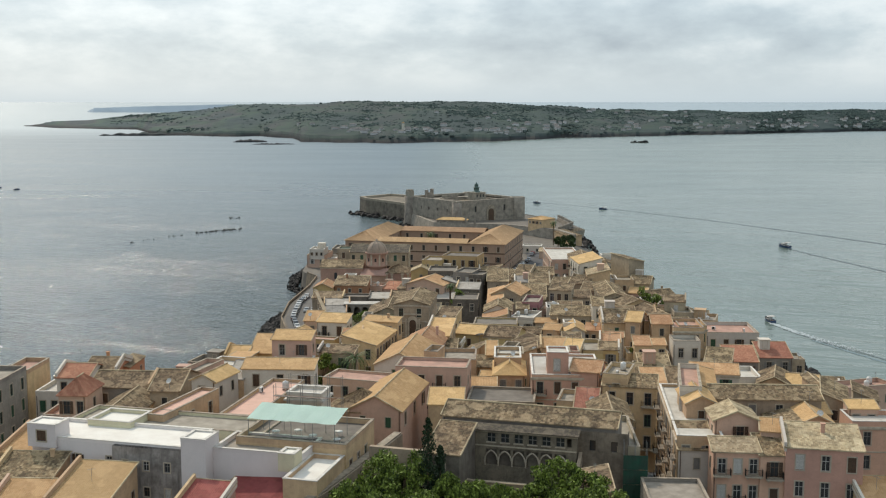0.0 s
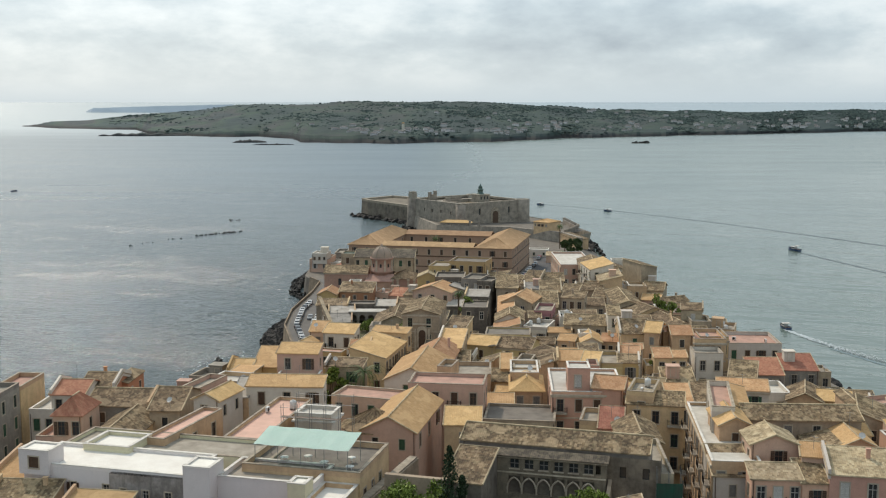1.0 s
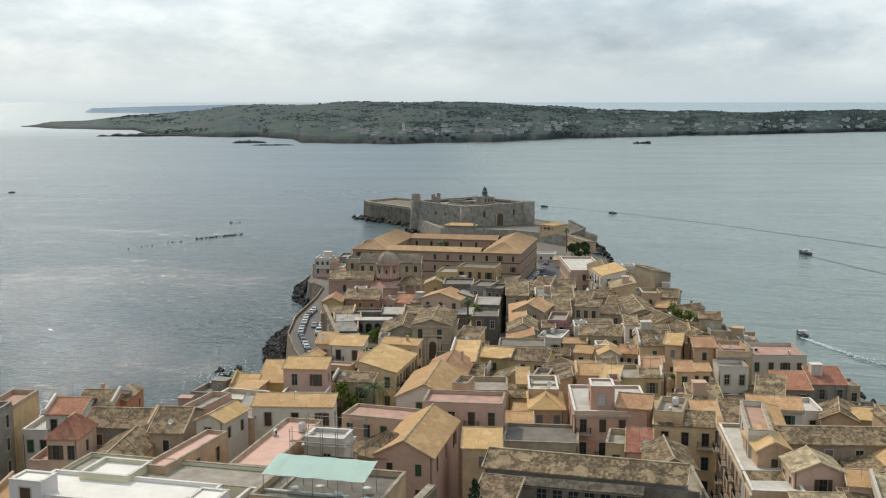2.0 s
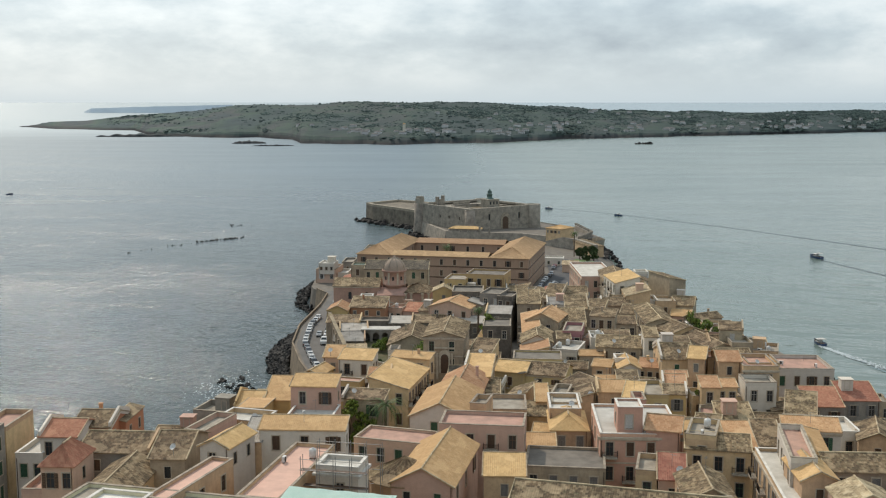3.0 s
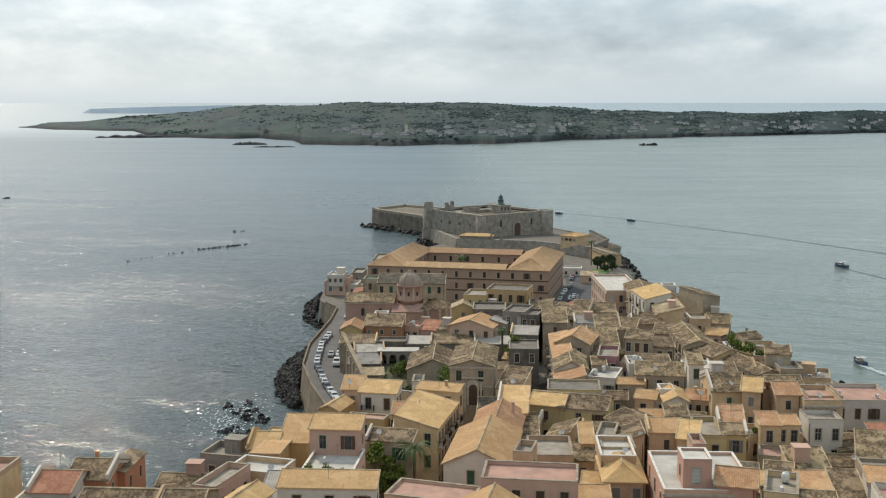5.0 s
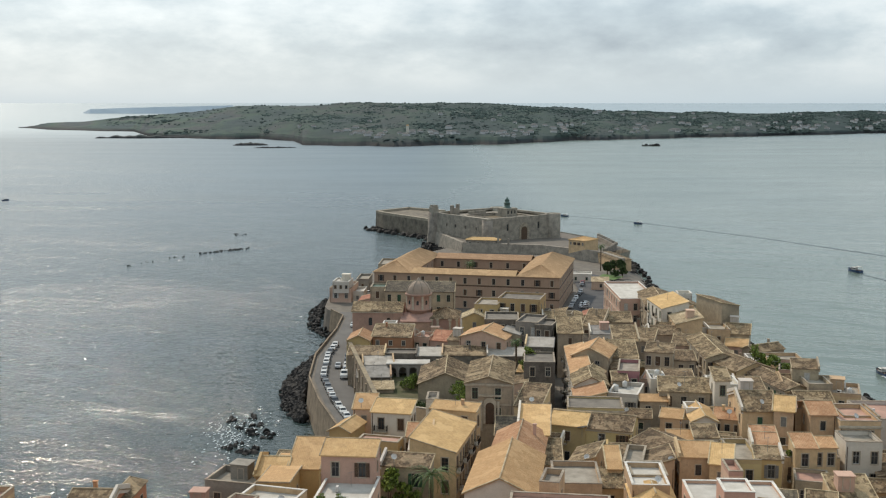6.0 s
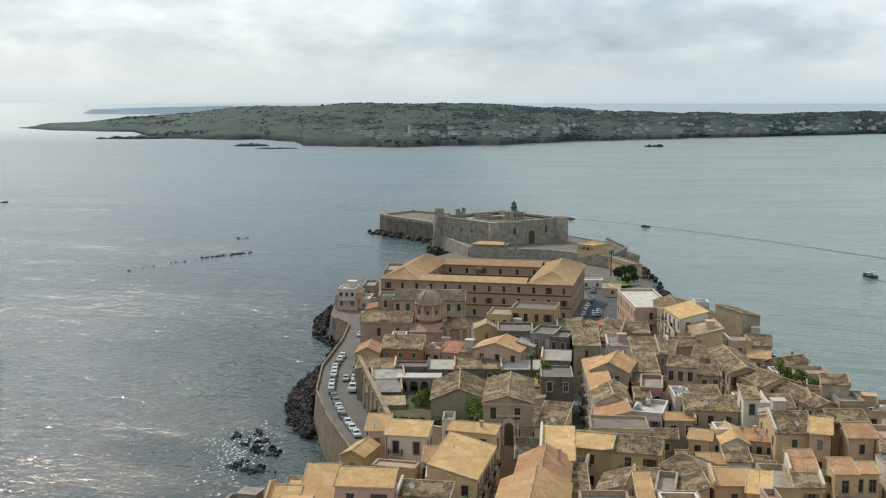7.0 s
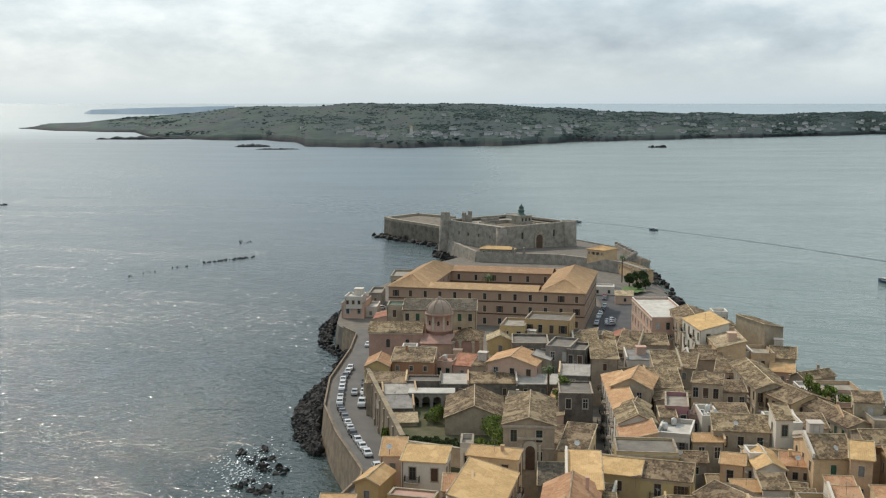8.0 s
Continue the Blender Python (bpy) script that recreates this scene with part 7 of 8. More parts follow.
# ---- white palazzo with roof terraces ----
def block(name, parent, wallm, x0, x1, y0, y1, z0, z1, floor=None, parapet=0.0, openings=(), coping=WHITE_TRIM, label=""):
    """A box-like wing with pierced walls; openings: (side, columns, sill heights, size)."""
    bm = bmesh.new()
    sides = {"f": ((x0, y0), (1, 0), x1 - x0, 0), "r": ((x1, y0), (0, 1), y1 - y0, 90), "b": ((x1, y1), (-1, 0), x1 - x0, 180), "l": ((x0, y1), (0, -1), y1 - y0, 270)}
    holes = {}
    todo = []
    for s, xs, zs, size in openings:
        w, h = SIZE[size]
        p0, al, ln, turn = sides[s]
        holes[s] = ([(f - w / 2, f + w / 2) for f in xs], [(z, z + h) for z in zs])
        todo += [(Matrix.Translation((p0[0] + al[0] * f, p0[1] + al[1] * f, z)) @ Matrix.Rotation(radians(turn), 4, "Z"), size) for f in xs for z in zs]
    for s, (p0, al, ln, turn) in sides.items():
        pierced(bm, p0, al, ln, z0, z1, *holes.get(s, ([], [])))
    part(name, bm, wallm, parent, label)
    for m, size in todo:
        fit_window(parent, m, size)
    if floor:
        bm = bmesh.new()
        bm.faces.new([bm.verts.new(v) for v in ((x0, y0, z1 - 0.01), (x1, y0, z1 - 0.01), (x1, y1, z1 - 0.01), (x0, y1, z1 - 0.01))])
        part("terrace", bm, floor, parent)
    if parapet:
        t = 0.35
        bm = bmesh.new()
        for a, b, c, e in ((x0, x1, y0, y0 + t), (x0, x1, y1 - t, y1), (x0, x0 + t, y0 + t, y1 - t), (x1 - t, x1, y0 + t, y1 - t)):
            box(bm, a, b, c, e, z1, z1 + parapet)
        part("parapet", bm, wallm, parent)
        bm = bmesh.new()
        for a, b, c, e in ((x0, x1, y0, y0 + t), (x0, x1, y1 - t, y1), (x0, x0 + t, y0 + t, y1 - t), (x1 - t, x1, y0 + t, y1 - t)):
            box(bm, a - 0.06, b + 0.06, c - 0.06, e + 0.06, z1 + parapet, z1 + parapet + 0.1)
        part("coping", bm, coping, parent)


LILAC = plaster("chalky_white_plaster", (0.74, 0.68, 0.65), (0.60, 0.55, 0.52), 0.25)
FRESH = blotched("fresh_white_terrace_coat", (0.80, 0.77, 0.70), (0.70, 0.66, 0.59), 0.4)
LIME = plaster("pale_yellow_plaster", (0.66, 0.60, 0.42), (0.44, 0.40, 0.28), 0.4)


def make_palazzo():
    t = thing("palazzo", pose(-16.0, 136.0, 0, 0, 0, -14), "long white palazzo with stepped roof terraces and a bare stone facade", "building")
    block("west_wing", t, LILAC, -46.5, -22.0, 8.0, 17.0, 11, 31.6, FRESH, 0.4, [("f", [7.5, 12.5], [28.4], "small")], label="white plastered wing")
    block("stone_front", t, plaster("patched_grey_facade", (0.40, 0.365, 0.33), (0.15, 0.13, 0.115), 1.0, 0.9), -33.0, -22.2, 7.2, 8.0, 11, 31.7, None, 0, [("f", [2.0, 5.3, 8.6], [28.4, 24.6], "small")], label="weathered bare stone facade")
    block("corner_hut", t, LILAC, -46.8, -42.2, 7.4, 11.0, 30.5, 33.8, FRESH, 0.12, [("f", [2.3], [31.4], "wide")])
    block("stair_tower", t, LILAC, -22.0, -18.2, 6.8, 11.0, 11, 33.6, FRESH, 0.12)
    block("middle_wing", t, LILAC, -18.2, -4.8, 9.0, 17.0, 11, 31.4, FLOOR["terr_grey"], 0.6)
    block("light_well", t, LIME, -42.0, -34.8, 15.5, 22.0, 30, 32.0, FRESH, 0.5)
    block("rear_wing", t, LIME, -46.0, -14.0, 17.0, 25.0, 11, 31.4, FLOOR["terr_grey"], 0.5, coping=COPING)
    block("east_wing", t, WALL["cream"], -4.8, 0, 2.0, 13.0, 11, 30.4, FRESH, 0.6, [("r", [2.0, 5.2, 8.4], [26.4, 22.0], "tall"), ("f", [2.4], [26], "tall")])
    block("hut", t, LIME, -7.2, -4.8, 6.2, 9.0, 30.4, 32.8, FRESH, 0.12)
    block("awning_wing", t, WALL["cream"], -16.5, 0.2, 13.0, 26.0, 11, 31.8, FLOOR["terr_dark"], 0.75, [("r", [2.0, 5.4, 8.8], [27.6, 23.2], "tall")], coping=COPING)


make_palazzo()


def make_awning():
    t = thing("awning", pose(-16.0, 136.0, 0, 0, 0, -14), "pale mint canvas awning on steel posts over a roof terrace", "awning")
    bm = bmesh.new()
    rows = []
    for j in range(2):
        rows.append([bm.verts.new((-15.4 + 13.6 * i / 14, 14.4 + 5.6 * j, 34.9 + 0.9 * j + 0.05 * math.sin(i * 1.9))) for i in range(15)])
    for i in range(14):
        bm.faces.new((rows[0][i], rows[0][i + 1], rows[1][i + 1], rows[1][i]))
    bmesh.ops.solidify(bm, geom=bm.faces[:], thickness=0.06)
    part("canopy", bm, CANVAS, t)
    for i in range(5):
        for y, z in ((14.5, 34.85), (19.9, 35.7)):
            bm = bmesh.new()
            rod(bm, (-15.2 + 3.3 * i, y, 31.8), (-15.2 + 3.3 * i, y, z), 0.05, sides=6)
            part("post", bm, STEEL, t)
    m = pose(-16.0, 136.0, 0, 0, 0, -14)
    for i, (x, y) in enumerate(((-12, 17), (-9, 18.2), (-6, 16.4), (-3, 19), (-2, 15.4))):
        q = m @ Vector((x, y, 31.8))
        c = thing("garden_table", pose(q.x, q.y, 31.8, 0, 0, 20 * i), "white plastic garden table under the awning", "table", "terrace tables")
        bm = bmesh.new()
        lathe(bm, [(0.0, 0.7), (0.6, 0.7), (0.62, 0.74), (0.0, 0.76)], 14)
        part("tabletop", bm, PLASTIC, c)
        for sx, sy in ((-1, -1), (1, -1), (1, 1), (-1, 1)):
            bm = bmesh.new()
            rod(bm, (sx * 0.4, sy * 0.4, 0), (sx * 0.32, sy * 0.32, 0.7), 0.03, sides=5)
            part("leg", bm, PLASTIC, c)


make_awning()


def make_rotunda():
    t = thing("rotunda", pose(-13.0, 184, 0), "round cream pavilion with a mossy conical tile roof", "building")
    bm = bmesh.new()
    lathe(bm, [(5.0, 11), (5.0, 28.6)], 16)
    part("drum", bm, WALL["cream"], t)
    n = 16
    for i in range(n):
        bm = bmesh.new()
        a, b = 2 * math.pi * i / n, 2 * math.pi * (i + 1) / n
        slope(bm, (5.6 * math.cos(a), 5.6 * math.sin(a), 28.6), (5.6 * math.cos(b), 5.6 * math.sin(b), 28.6), (0, 0, 31.4), (0, 0, 31.4))
        part("roof_panel", bm, TILE["old"], t)


make_rotunda()


def make_scaffold_tower():
    t = thing("stair_tower", pose(-21.4, 177, 0, 0, 0, -12), "white rooftop tower under repair", "building")
    block("tower", t, WALL["white"], -3, 3, -2.4, 2.4, 24, 32.5, FLOOR["terr_white"], 0.5, [("f", [3.4], [28.4], "tall")])
    bm = bmesh.new()
    box(bm, -3.4, 3.4, -2.8, 2.8, 31.6, 31.9)
    part("cornice", bm, WHITE_TRIM, t)
    s = thing("scaffold", pose(-21.4, 177, 0, 0, 0, -12), "grey tubular steel scaffolding with plank decks", "scaffold")
    for x in (-4.6, -2.3, 0, 2.3, 4.6):
        for y in (-4.0, -3.0, 3.2, 4.2):
            bm = bmesh.new()
            rod(bm, (x, y, 26.5), (x, y, 34.6), 0.05, sides=5)
            part("upright", bm, STEEL, s)
    for z in (28.5, 30.6, 32.7, 34.2):
        for y in (-4.0, 4.2):
            bm = bmesh.new()
            rod(bm, (-4.8, y, z), (4.8, y, z), 0.045, sides=5)
            part("ledger", bm, STEEL, s)
        if z < 34:
            bm = bmesh.new()
            box(bm, -4.7, 4.7, -3.95, -3.05, z - 0.1, z - 0.03)
            part("deck", bm, WOOD["brown"], s, "worn plank deck")


make_scaffold_tower()


# ---- cloister with its walled garden ----
# dark brown cloister stone with still darker blotches
DARK_STONE = plaster("dark_cloister_stone", (0.25, 0.205, 0.155), (0.075, 0.064, 0.052), 1.0, 0.7)


def make_cloister():
    """A long dark range, a glazed gallery standing before it, and a sunken court with pointed blind arches."""
    t = thing("cloister", pose(4.4, 159.2, -0.5, 0, 0, -14.5), "dark stone cloister with a glazed gallery above blind arches", "building")
    bm = bmesh.new()
    pierced(bm, (0, 0), (1, 0), 24, 14, 33.2, [(18.5, 19.4), (21.6, 22.6)], [(30.3, 31.9)], 0.5)
    pierced(bm, (24, 0), (0, 1), 2.5, 14, 33.2, [], [])
    part("wall", bm, DARK_STONE, t)
    front, up, xs = -1.5, 0.8, [4.2 + 2.05 * i for i in range(6)]
    bm = bmesh.new()
    pierced(bm, (1.8, front), (1, 0), 15, 14, 29.5 + up, [(x - 2.64, x - 0.96) for x in xs], [(26.6 + up, 29.1 + up)], 0.6)
    pierced(bm, (1.8, front), (1, 0), 15, 29.5 + up, 32.0 + up, [(x - 2.4, x - 1.2) for x in xs] + [(13.6, 14.3)], [(30.2 + up, 31.5 + up)], 0.4)
    pierced(bm, (16.8, front), (0, 1), -front, 14, 33.0, [], [])
    part("gallery_wall", bm, DARK_STONE, t)
    for x in (18.95, 22.1):
        bm = bmesh.new()
        box(bm, -0.45, 0.45, 0.3, 0.36, 0, 1.6)
        part("window", bm, PANE, t, "", pose(x, 0, 30.3))
    for x in xs:
        bm = bmesh.new()
        box(bm, -0.6, 0.6, 0.25, 0.31, 0, 1.3)
        w = part("window", bm, PANE, t, "", pose(x, front, 30.2 + up))
        bm = bmesh.new()
        box(bm, -0.05, 0.05, 0.15, 0.24, 0, 1.3), box(bm, -0.6, 0.6, 0.15, 0.24, 0.62, 0.70)
        part("mullion", bm, WOOD["grey"], w, "flaking grey mullion")
        bm = bmesh.new()
        box(bm, -0.75, 0.75, -0.16, 0.0, -0.16, -0.002)
        part("sill", bm, TRIM, w)
        # pointed arch: two arcs that meet over the middle
        bm = bmesh.new()
        for sgn in (-1, 1):
            arc = [(sgn * (-0.55 + 1.5 * math.cos(radians(a))), 27.5 + 1.5 * math.sin(radians(a))) for a in (0, 17, 34, 51, 68.5)]
            for (ax, az), (bx, bz) in zip(arc, arc[1:]):
                rod(bm, (ax, -0.05, az), (bx, -0.05, bz), 0.13, sides=5)
        rod(bm, (-0.98, -0.05, 26.6), (-0.98, -0.05, 27.5), 0.13, sides=6)
        part("arch", bm, TRIM, t, "pale stone arch", pose(x, front, up))
        bm = bmesh.new()
        bm.faces.new([bm.verts.new(v) for v in ((-0.9, 0.55, 26.5), (0.9, 0.55, 26.5), (0.9, 0.55, 29.2), (-0.9, 0.55, 29.2))])
        part("niche_back", bm, WALL["ruin"], t, "", pose(x, front, up))
    bm = bmesh.new()
    slope(bm, (1.3, front - 0.5, 32.85), (17.2, front - 0.5, 32.85), (17.2, 0.1, 33.3), (1.3, 0.1, 33.3))
    part("gallery_roof", bm, TILE["dark"], t, "mossy dark lean-to tile roof")
    bm = bmesh.new()
    box(bm, 1.6, 17.0, front - 0.22, front - 0.002, 32.5, 32.75), box(bm, 1.8, 16.8, front - 0.14, front - 0.002, 30.3, 30.48)
    part("cornice", bm, TRIM, t)
    for x in (0.6, 17.0):
        bm = bmesh.new()
        v = [bm.verts.new(c) for c in ((x, -7.0, 23), (x + 0.5, -7.0, 23), (x + 0.5, 0, 23), (x, 0, 23), (x, -7.0, 27.2), (x + 0.5, -7.0, 27.2), (x + 0.5, 0, 32.6 if x < 1 else 30), (x, 0, 32.6 if x < 1 else 30))]
        for f in ((4, 5, 6, 7), (0, 1, 5, 4), (1, 2, 6, 5), (2, 3, 7, 6), (3, 0, 4, 7)):
            bm.faces.new([v[q] for q in f])
        part("side_wall", bm, WALL["stone"], t, "pale raking side wall")
    bm = bmesh.new()
    box(bm, 1.1, 17.0, -7.0, -6.5, 23, 26.6), box(bm, 1.1, 17.0, -7.1, -6.4, 26.6, 26.8)
    part("court_wall", bm, WALL["stone"], t)
    g = bmesh.new()
    prism(g, [(-17, 112), (34, 104), (34, 148), (2, 156), (-7, 162)], 8, 23.0, 0, 0)
    tagged(part("garden_bed", g, EARTH, None), "dark earth of a walled town garden", "ground", "", "structure")
    w = thing("garden_wall", pose(0, 0, 0), "old stone garden wall with a pale coping", "wall")
    bm = bmesh.new()
    wall_run(bm, [(-19.8, 128), (-14.5, 140), (-9.2, 155), (-5.4, 166)], 12, 28.8, 0.8)
    wall_run(bm, [(-9.6, 151), (-1.2, 148.6)], 12, 31.6, 0.8)
    part("masonry", bm, WALL["stone"], w)
    bm = bmesh.new()
    wall_run(bm, [(-20.0, 128), (-14.7, 140), (-9.4, 155), (-5.6, 166)], 28.8, 29.05, 1.2)
    part("coping", bm, COPING, w)


make_cloister()


def tree(name, label, x, y, z, height, spread, leaf, seed, clumps=26, count=90, size=0.34, category="tree", low=-0.7):
    """Tapered trunk, limbs that fork out to the clumps, and a crown of small leaf blades."""
    r = random.Random(seed)
    t = thing(name, pose(x, y, z, 0, 0, r.uniform(0, 360)), label, category)
    bm = bmesh.new()
    fork = height * (0.4 if category == "tree" else 0.15)
    mid_z, half = (height * 0.66, height * 0.33) if category == "tree" else (height * 0.5, height * 0.45)
    rod(bm, (0, 0, -0.3), (0.1, 0, fork), spread * 0.075, spread * 0.05, 8)
    cs = []
    for i in range(clumps):
        a, e = r.uniform(0, 6.283), r.uniform(low, 1.0)
        q = spread * 0.5 * math.sqrt(max(0.08, 1 - e * e)) * r.uniform(0.4, 1.0)
        c = (q * math.cos(a), q * math.sin(a), mid_z + half * e)
        cs.append((*c, spread * r.uniform(0.11, 0.2)))
        if i % 4 == 0:
            mid = (c[0] * 0.4, c[1] * 0.4, fork + (c[2] - fork) * 0.5)
            rod(bm, (0.1, 0, fork - 0.4), mid, spread * 0.03, spread * 0.02, 5)
            rod(bm, mid, c, spread * 0.02, spread * 0.006, 5)
    part("trunk", bm, BARK, t)
    bm = bmesh.new()
    leaf_cloud(bm, cs, count, size, r)
    part("crown", bm, leaf, t)
    return t


GREEN = "dense leafy green tree in a walled garden"
for i, (x, y, top, spread) in enumerate(((-10.5, 138, 30.8, 6.5), (-7.2, 143, 32.6, 6.5), (-4.4, 141, 34.6, 7), (-12.6, 132, 29.6, 6), (1.8, 139, 31.2, 5), (5.0, 140, 29.9, 5), (9.0, 139, 29.9, 5),
                                         (12.6, 139, 30.0, 5), (16.8, 141, 32.8, 7), (20.0, 138, 31.8, 6), (21.6, 133, 31.5, 6), (13.4, 131, 27.6, 6), (7.0, 130, 27.4, 6), (-1.0, 131, 31.6, 6.5), (-7.0, 132, 31.0, 6.5), (17.5, 131, 32.2, 6))):
    tree("garden_tree", GREEN, x, y, 22.8, top - 22.8, spread, LEAF, 100 + i, 30, 150, 0.26)


def cypress(x, y, z, h, seed):
    r = random.Random(seed)
    t = thing("cypress", pose(x, y, z), "tall narrow dark green cypress", "tree")
    bm = bmesh.new()
    rod(bm, (0, 0, -0.3), (0, 0, h * 0.9), 0.22, 0.04, 7)
    part("trunk", bm, BARK, t)
    bm = bmesh.new()
    cs = []
    for i in range(44):
        f = i / 43
        q = 2.1 * (1 - f) ** 0.6 * min(1, 0.4 + f * 5)
        a = r.uniform(0, 6.28)
        cs.append((q * 0.5 * math.cos(a), q * 0.5 * math.sin(a), 1.0 + f * (h - 1.2), 0.28 + q * 0.42))
    leaf_cloud(bm, cs, 90, 0.16, r)
    part("crown", bm, DARKLEAF, t)


cypress(-1.0, 140, 22.8, 16.2, 61)
cypress(0.6, 141.5, 22.8, 12.0, 62)


def palm(x, y, z, h, seed, spread=2.6):
    r = random.Random(seed)
    t = thing("palm_tree", pose(x, y, z), "date palm with a shaggy trunk and arching fronds", "tree", "palms")
    bm = bmesh.new()
    for i in range(10):
        rod(bm, (0, 0, h * i / 10), (0, 0, h * (i + 1) / 10), 0.30, 0.24, 8)
    part("trunk", bm, BARK, t)
    bm = bmesh.new()
    for i in range(46):
        a, up = r.uniform(0, 6.283), r.uniform(-0.35, 1.0)
        prev = Vector((0, 0, h))
        ang = up
        for j in range(7):
            step = spread / 6
            nxt = prev + Vector((math.cos(a) * math.cos(ang), math.sin(a) * math.cos(ang), math.sin(ang))) * step
            side = Vector((-math.sin(a), math.cos(a), 0)) * (0.42 * (1 - abs(j - 2.5) / 5.5))
            for sg in (-1, 1):
                for k in range(2):
                    p = prev.lerp(nxt, k * 0.5)
                    q = prev.lerp(nxt, k * 0.5 + 0.3)
                    bm.faces.new([bm.verts.new(v) for v in (p, q, q + side * sg + Vector((0, 0, -0.12)) + (nxt - prev) * 0.5)])
            prev, ang = nxt, ang - 0.28
    part("fronds", bm, PALMLEAF, t)


palm(-18.3, 231.8, 10, 15.4, 71, 4.6)
palm(-5.8, 498, 7.4, 13.2, 72, 3.0)
palm(2.8, 345, 8.5, 13.8, 73, 1.9)
palm(58.6, 578, 5, 12.0, 74, 2.4)
tree("courtyard_tree", "broad green courtyard tree between houses", -25.4, 232.4, 10, 15.6, 6.0, LEAF, 81, 24, 110, 0.3)
tree("courtyard_tree", "broad green courtyard tree between houses", -22.4, 232, 10, 13.6, 5.0, LEAF, 82, 22, 110, 0.3)
for i, (x, y, h, s) in enumerate(((-12.6, 306, 10, 7), (-11.0, 312, 10, 5.5), (5.2, 336, 12, 5.5), (-12.0, 318, 5.5, 4.5), (-24.6, 331, 3.2, 4.6), (-23.8, 335, 2.8, 3.6), (-35.6, 320, 1.8, 2.6), (-17.0, 307, 2.2, 3.6), (-20, 306, 1.7, 3.4))):
    tree("garden_shrub" if h < 6 else "garden_tree", "green shrub in a dry convent garden" if h < 6 else "leafy green tree beside the convent", x, y, 13.0 if h < 6 else 10.5, h, s, LEAF, 200 + i, 16, 90, 0.24, "shrub" if h < 6 else "tree")
for i, (x, y, h, s) in enumerate(((60, 566, 6.5, 5.5), (64, 571, 7, 6), (68, 577, 6, 5.5), (66, 560, 5, 4.5), (62, 556, 4.5, 4))):
    tree("park_tree", "dark green park tree below the castle wall", x, y, 5, h * 0.85, s * 0.85, PARKLEAF, 300 + i, 22, 90, 0.4)
for i, (x, y, h) in enumerate(((62, 332, 15), (65, 328, 13), (67, 323, 12))):
    tree("terrace_tree", "green tree overhanging the western shore", x, y, 9, h, 6, LEAF, 320 + i, 22, 100, 0.3)
lawn = bmesh.new()
lawn.faces.new([lawn.verts.new(v) for v in ((52, 548, level(548) + 0.2), (60, 545, level(545) + 0.2), (66, 556, level(556) + 0.1), (58, 566, level(566) + 0.1))])
tagged(part("lawn", lawn, leafy("lawn_grass", (0.06, 0.11, 0.025), (0.09, 0.15, 0.035)), None), "bright green lawn patch in the small park", "lawn", "", "structure")

for i in range(16):
    f = i / 15
    tree("hedge_shrub", "low clipped green hedge shrub in the convent garden", -33.0 + 18.5 * f, (310.0, 316.0)[i % 2] - 4.0 * f, 13.0, 1.25, 3.7, LEAF if i % 4 == 0 else PARKLEAF, 400 + i, 14, 80, 0.22, "shrub")
# raised convent garden and its retaining wall along the road
bed = bmesh.new()
prism(bed, [(-31.6, 304), (-9, 292), (-6, 300), (-8, 358), (-42.5, 360)], 6, 13.0)
tagged(part("garden_terrace", bed, blotched("overgrown_garden_soil", (0.058, 0.066, 0.026), (0.125, 0.105, 0.062), 0.35, 0.95), None), "dry earth terrace of the convent garden", "ground", "", "structure")
ret = thing("retaining_wall", pose(0, 0, 0), "tall buttressed stone wall of the convent garden beside the road", "wall")
bm = bmesh.new()
wall_run(bm, [(-43.6, 367), (-31.5, 304)], 6.5, 18.0, 0.7, 0.5)
part("masonry", bm, SEAWALL, ret)
bm = bmesh.new()
wall_run(bm, [(-43.8, 367), (-31.7, 304)], 18.0, 18.25, 1.1)
part("coping", bm, SEAWALL, ret)
for i in range(9):
    bm = bmesh.new()
    f = (i + 0.5) / 9
    x, y = -43.6 + 12.1 * f, 367 - 63 * f
    for s, z0, z1 in ((0.8, 6.5, 10.5), (0.55, 10.5, 14.0), (0.4, 14.0, 17.0)):
        box(bm, -s, 0.3, -0.4, 0.4, z0, z1, 0, 0.04)
    part("buttress", bm, WALL["stone"], ret, "", pose(x, y, 0, 0, 0, 10.9))
front = thing("garden_wall", pose(0, 0, 0), "cream plastered wall closing the convent garden", "wall")
bm = bmesh.new()
wall_run(bm, [(-31.5, 304), (-25.2, 301.5), (-12, 295)], 7, 17.0, 0.5)
part("masonry", bm, WALL["cream"], front)
bm = bmesh.new()
wall_run(bm, [(-31.6, 303.9), (-25.3, 301.4), (-12, 294.9)], 17.0, 17.2, 0.75)
part("coping", bm, COPING, front)


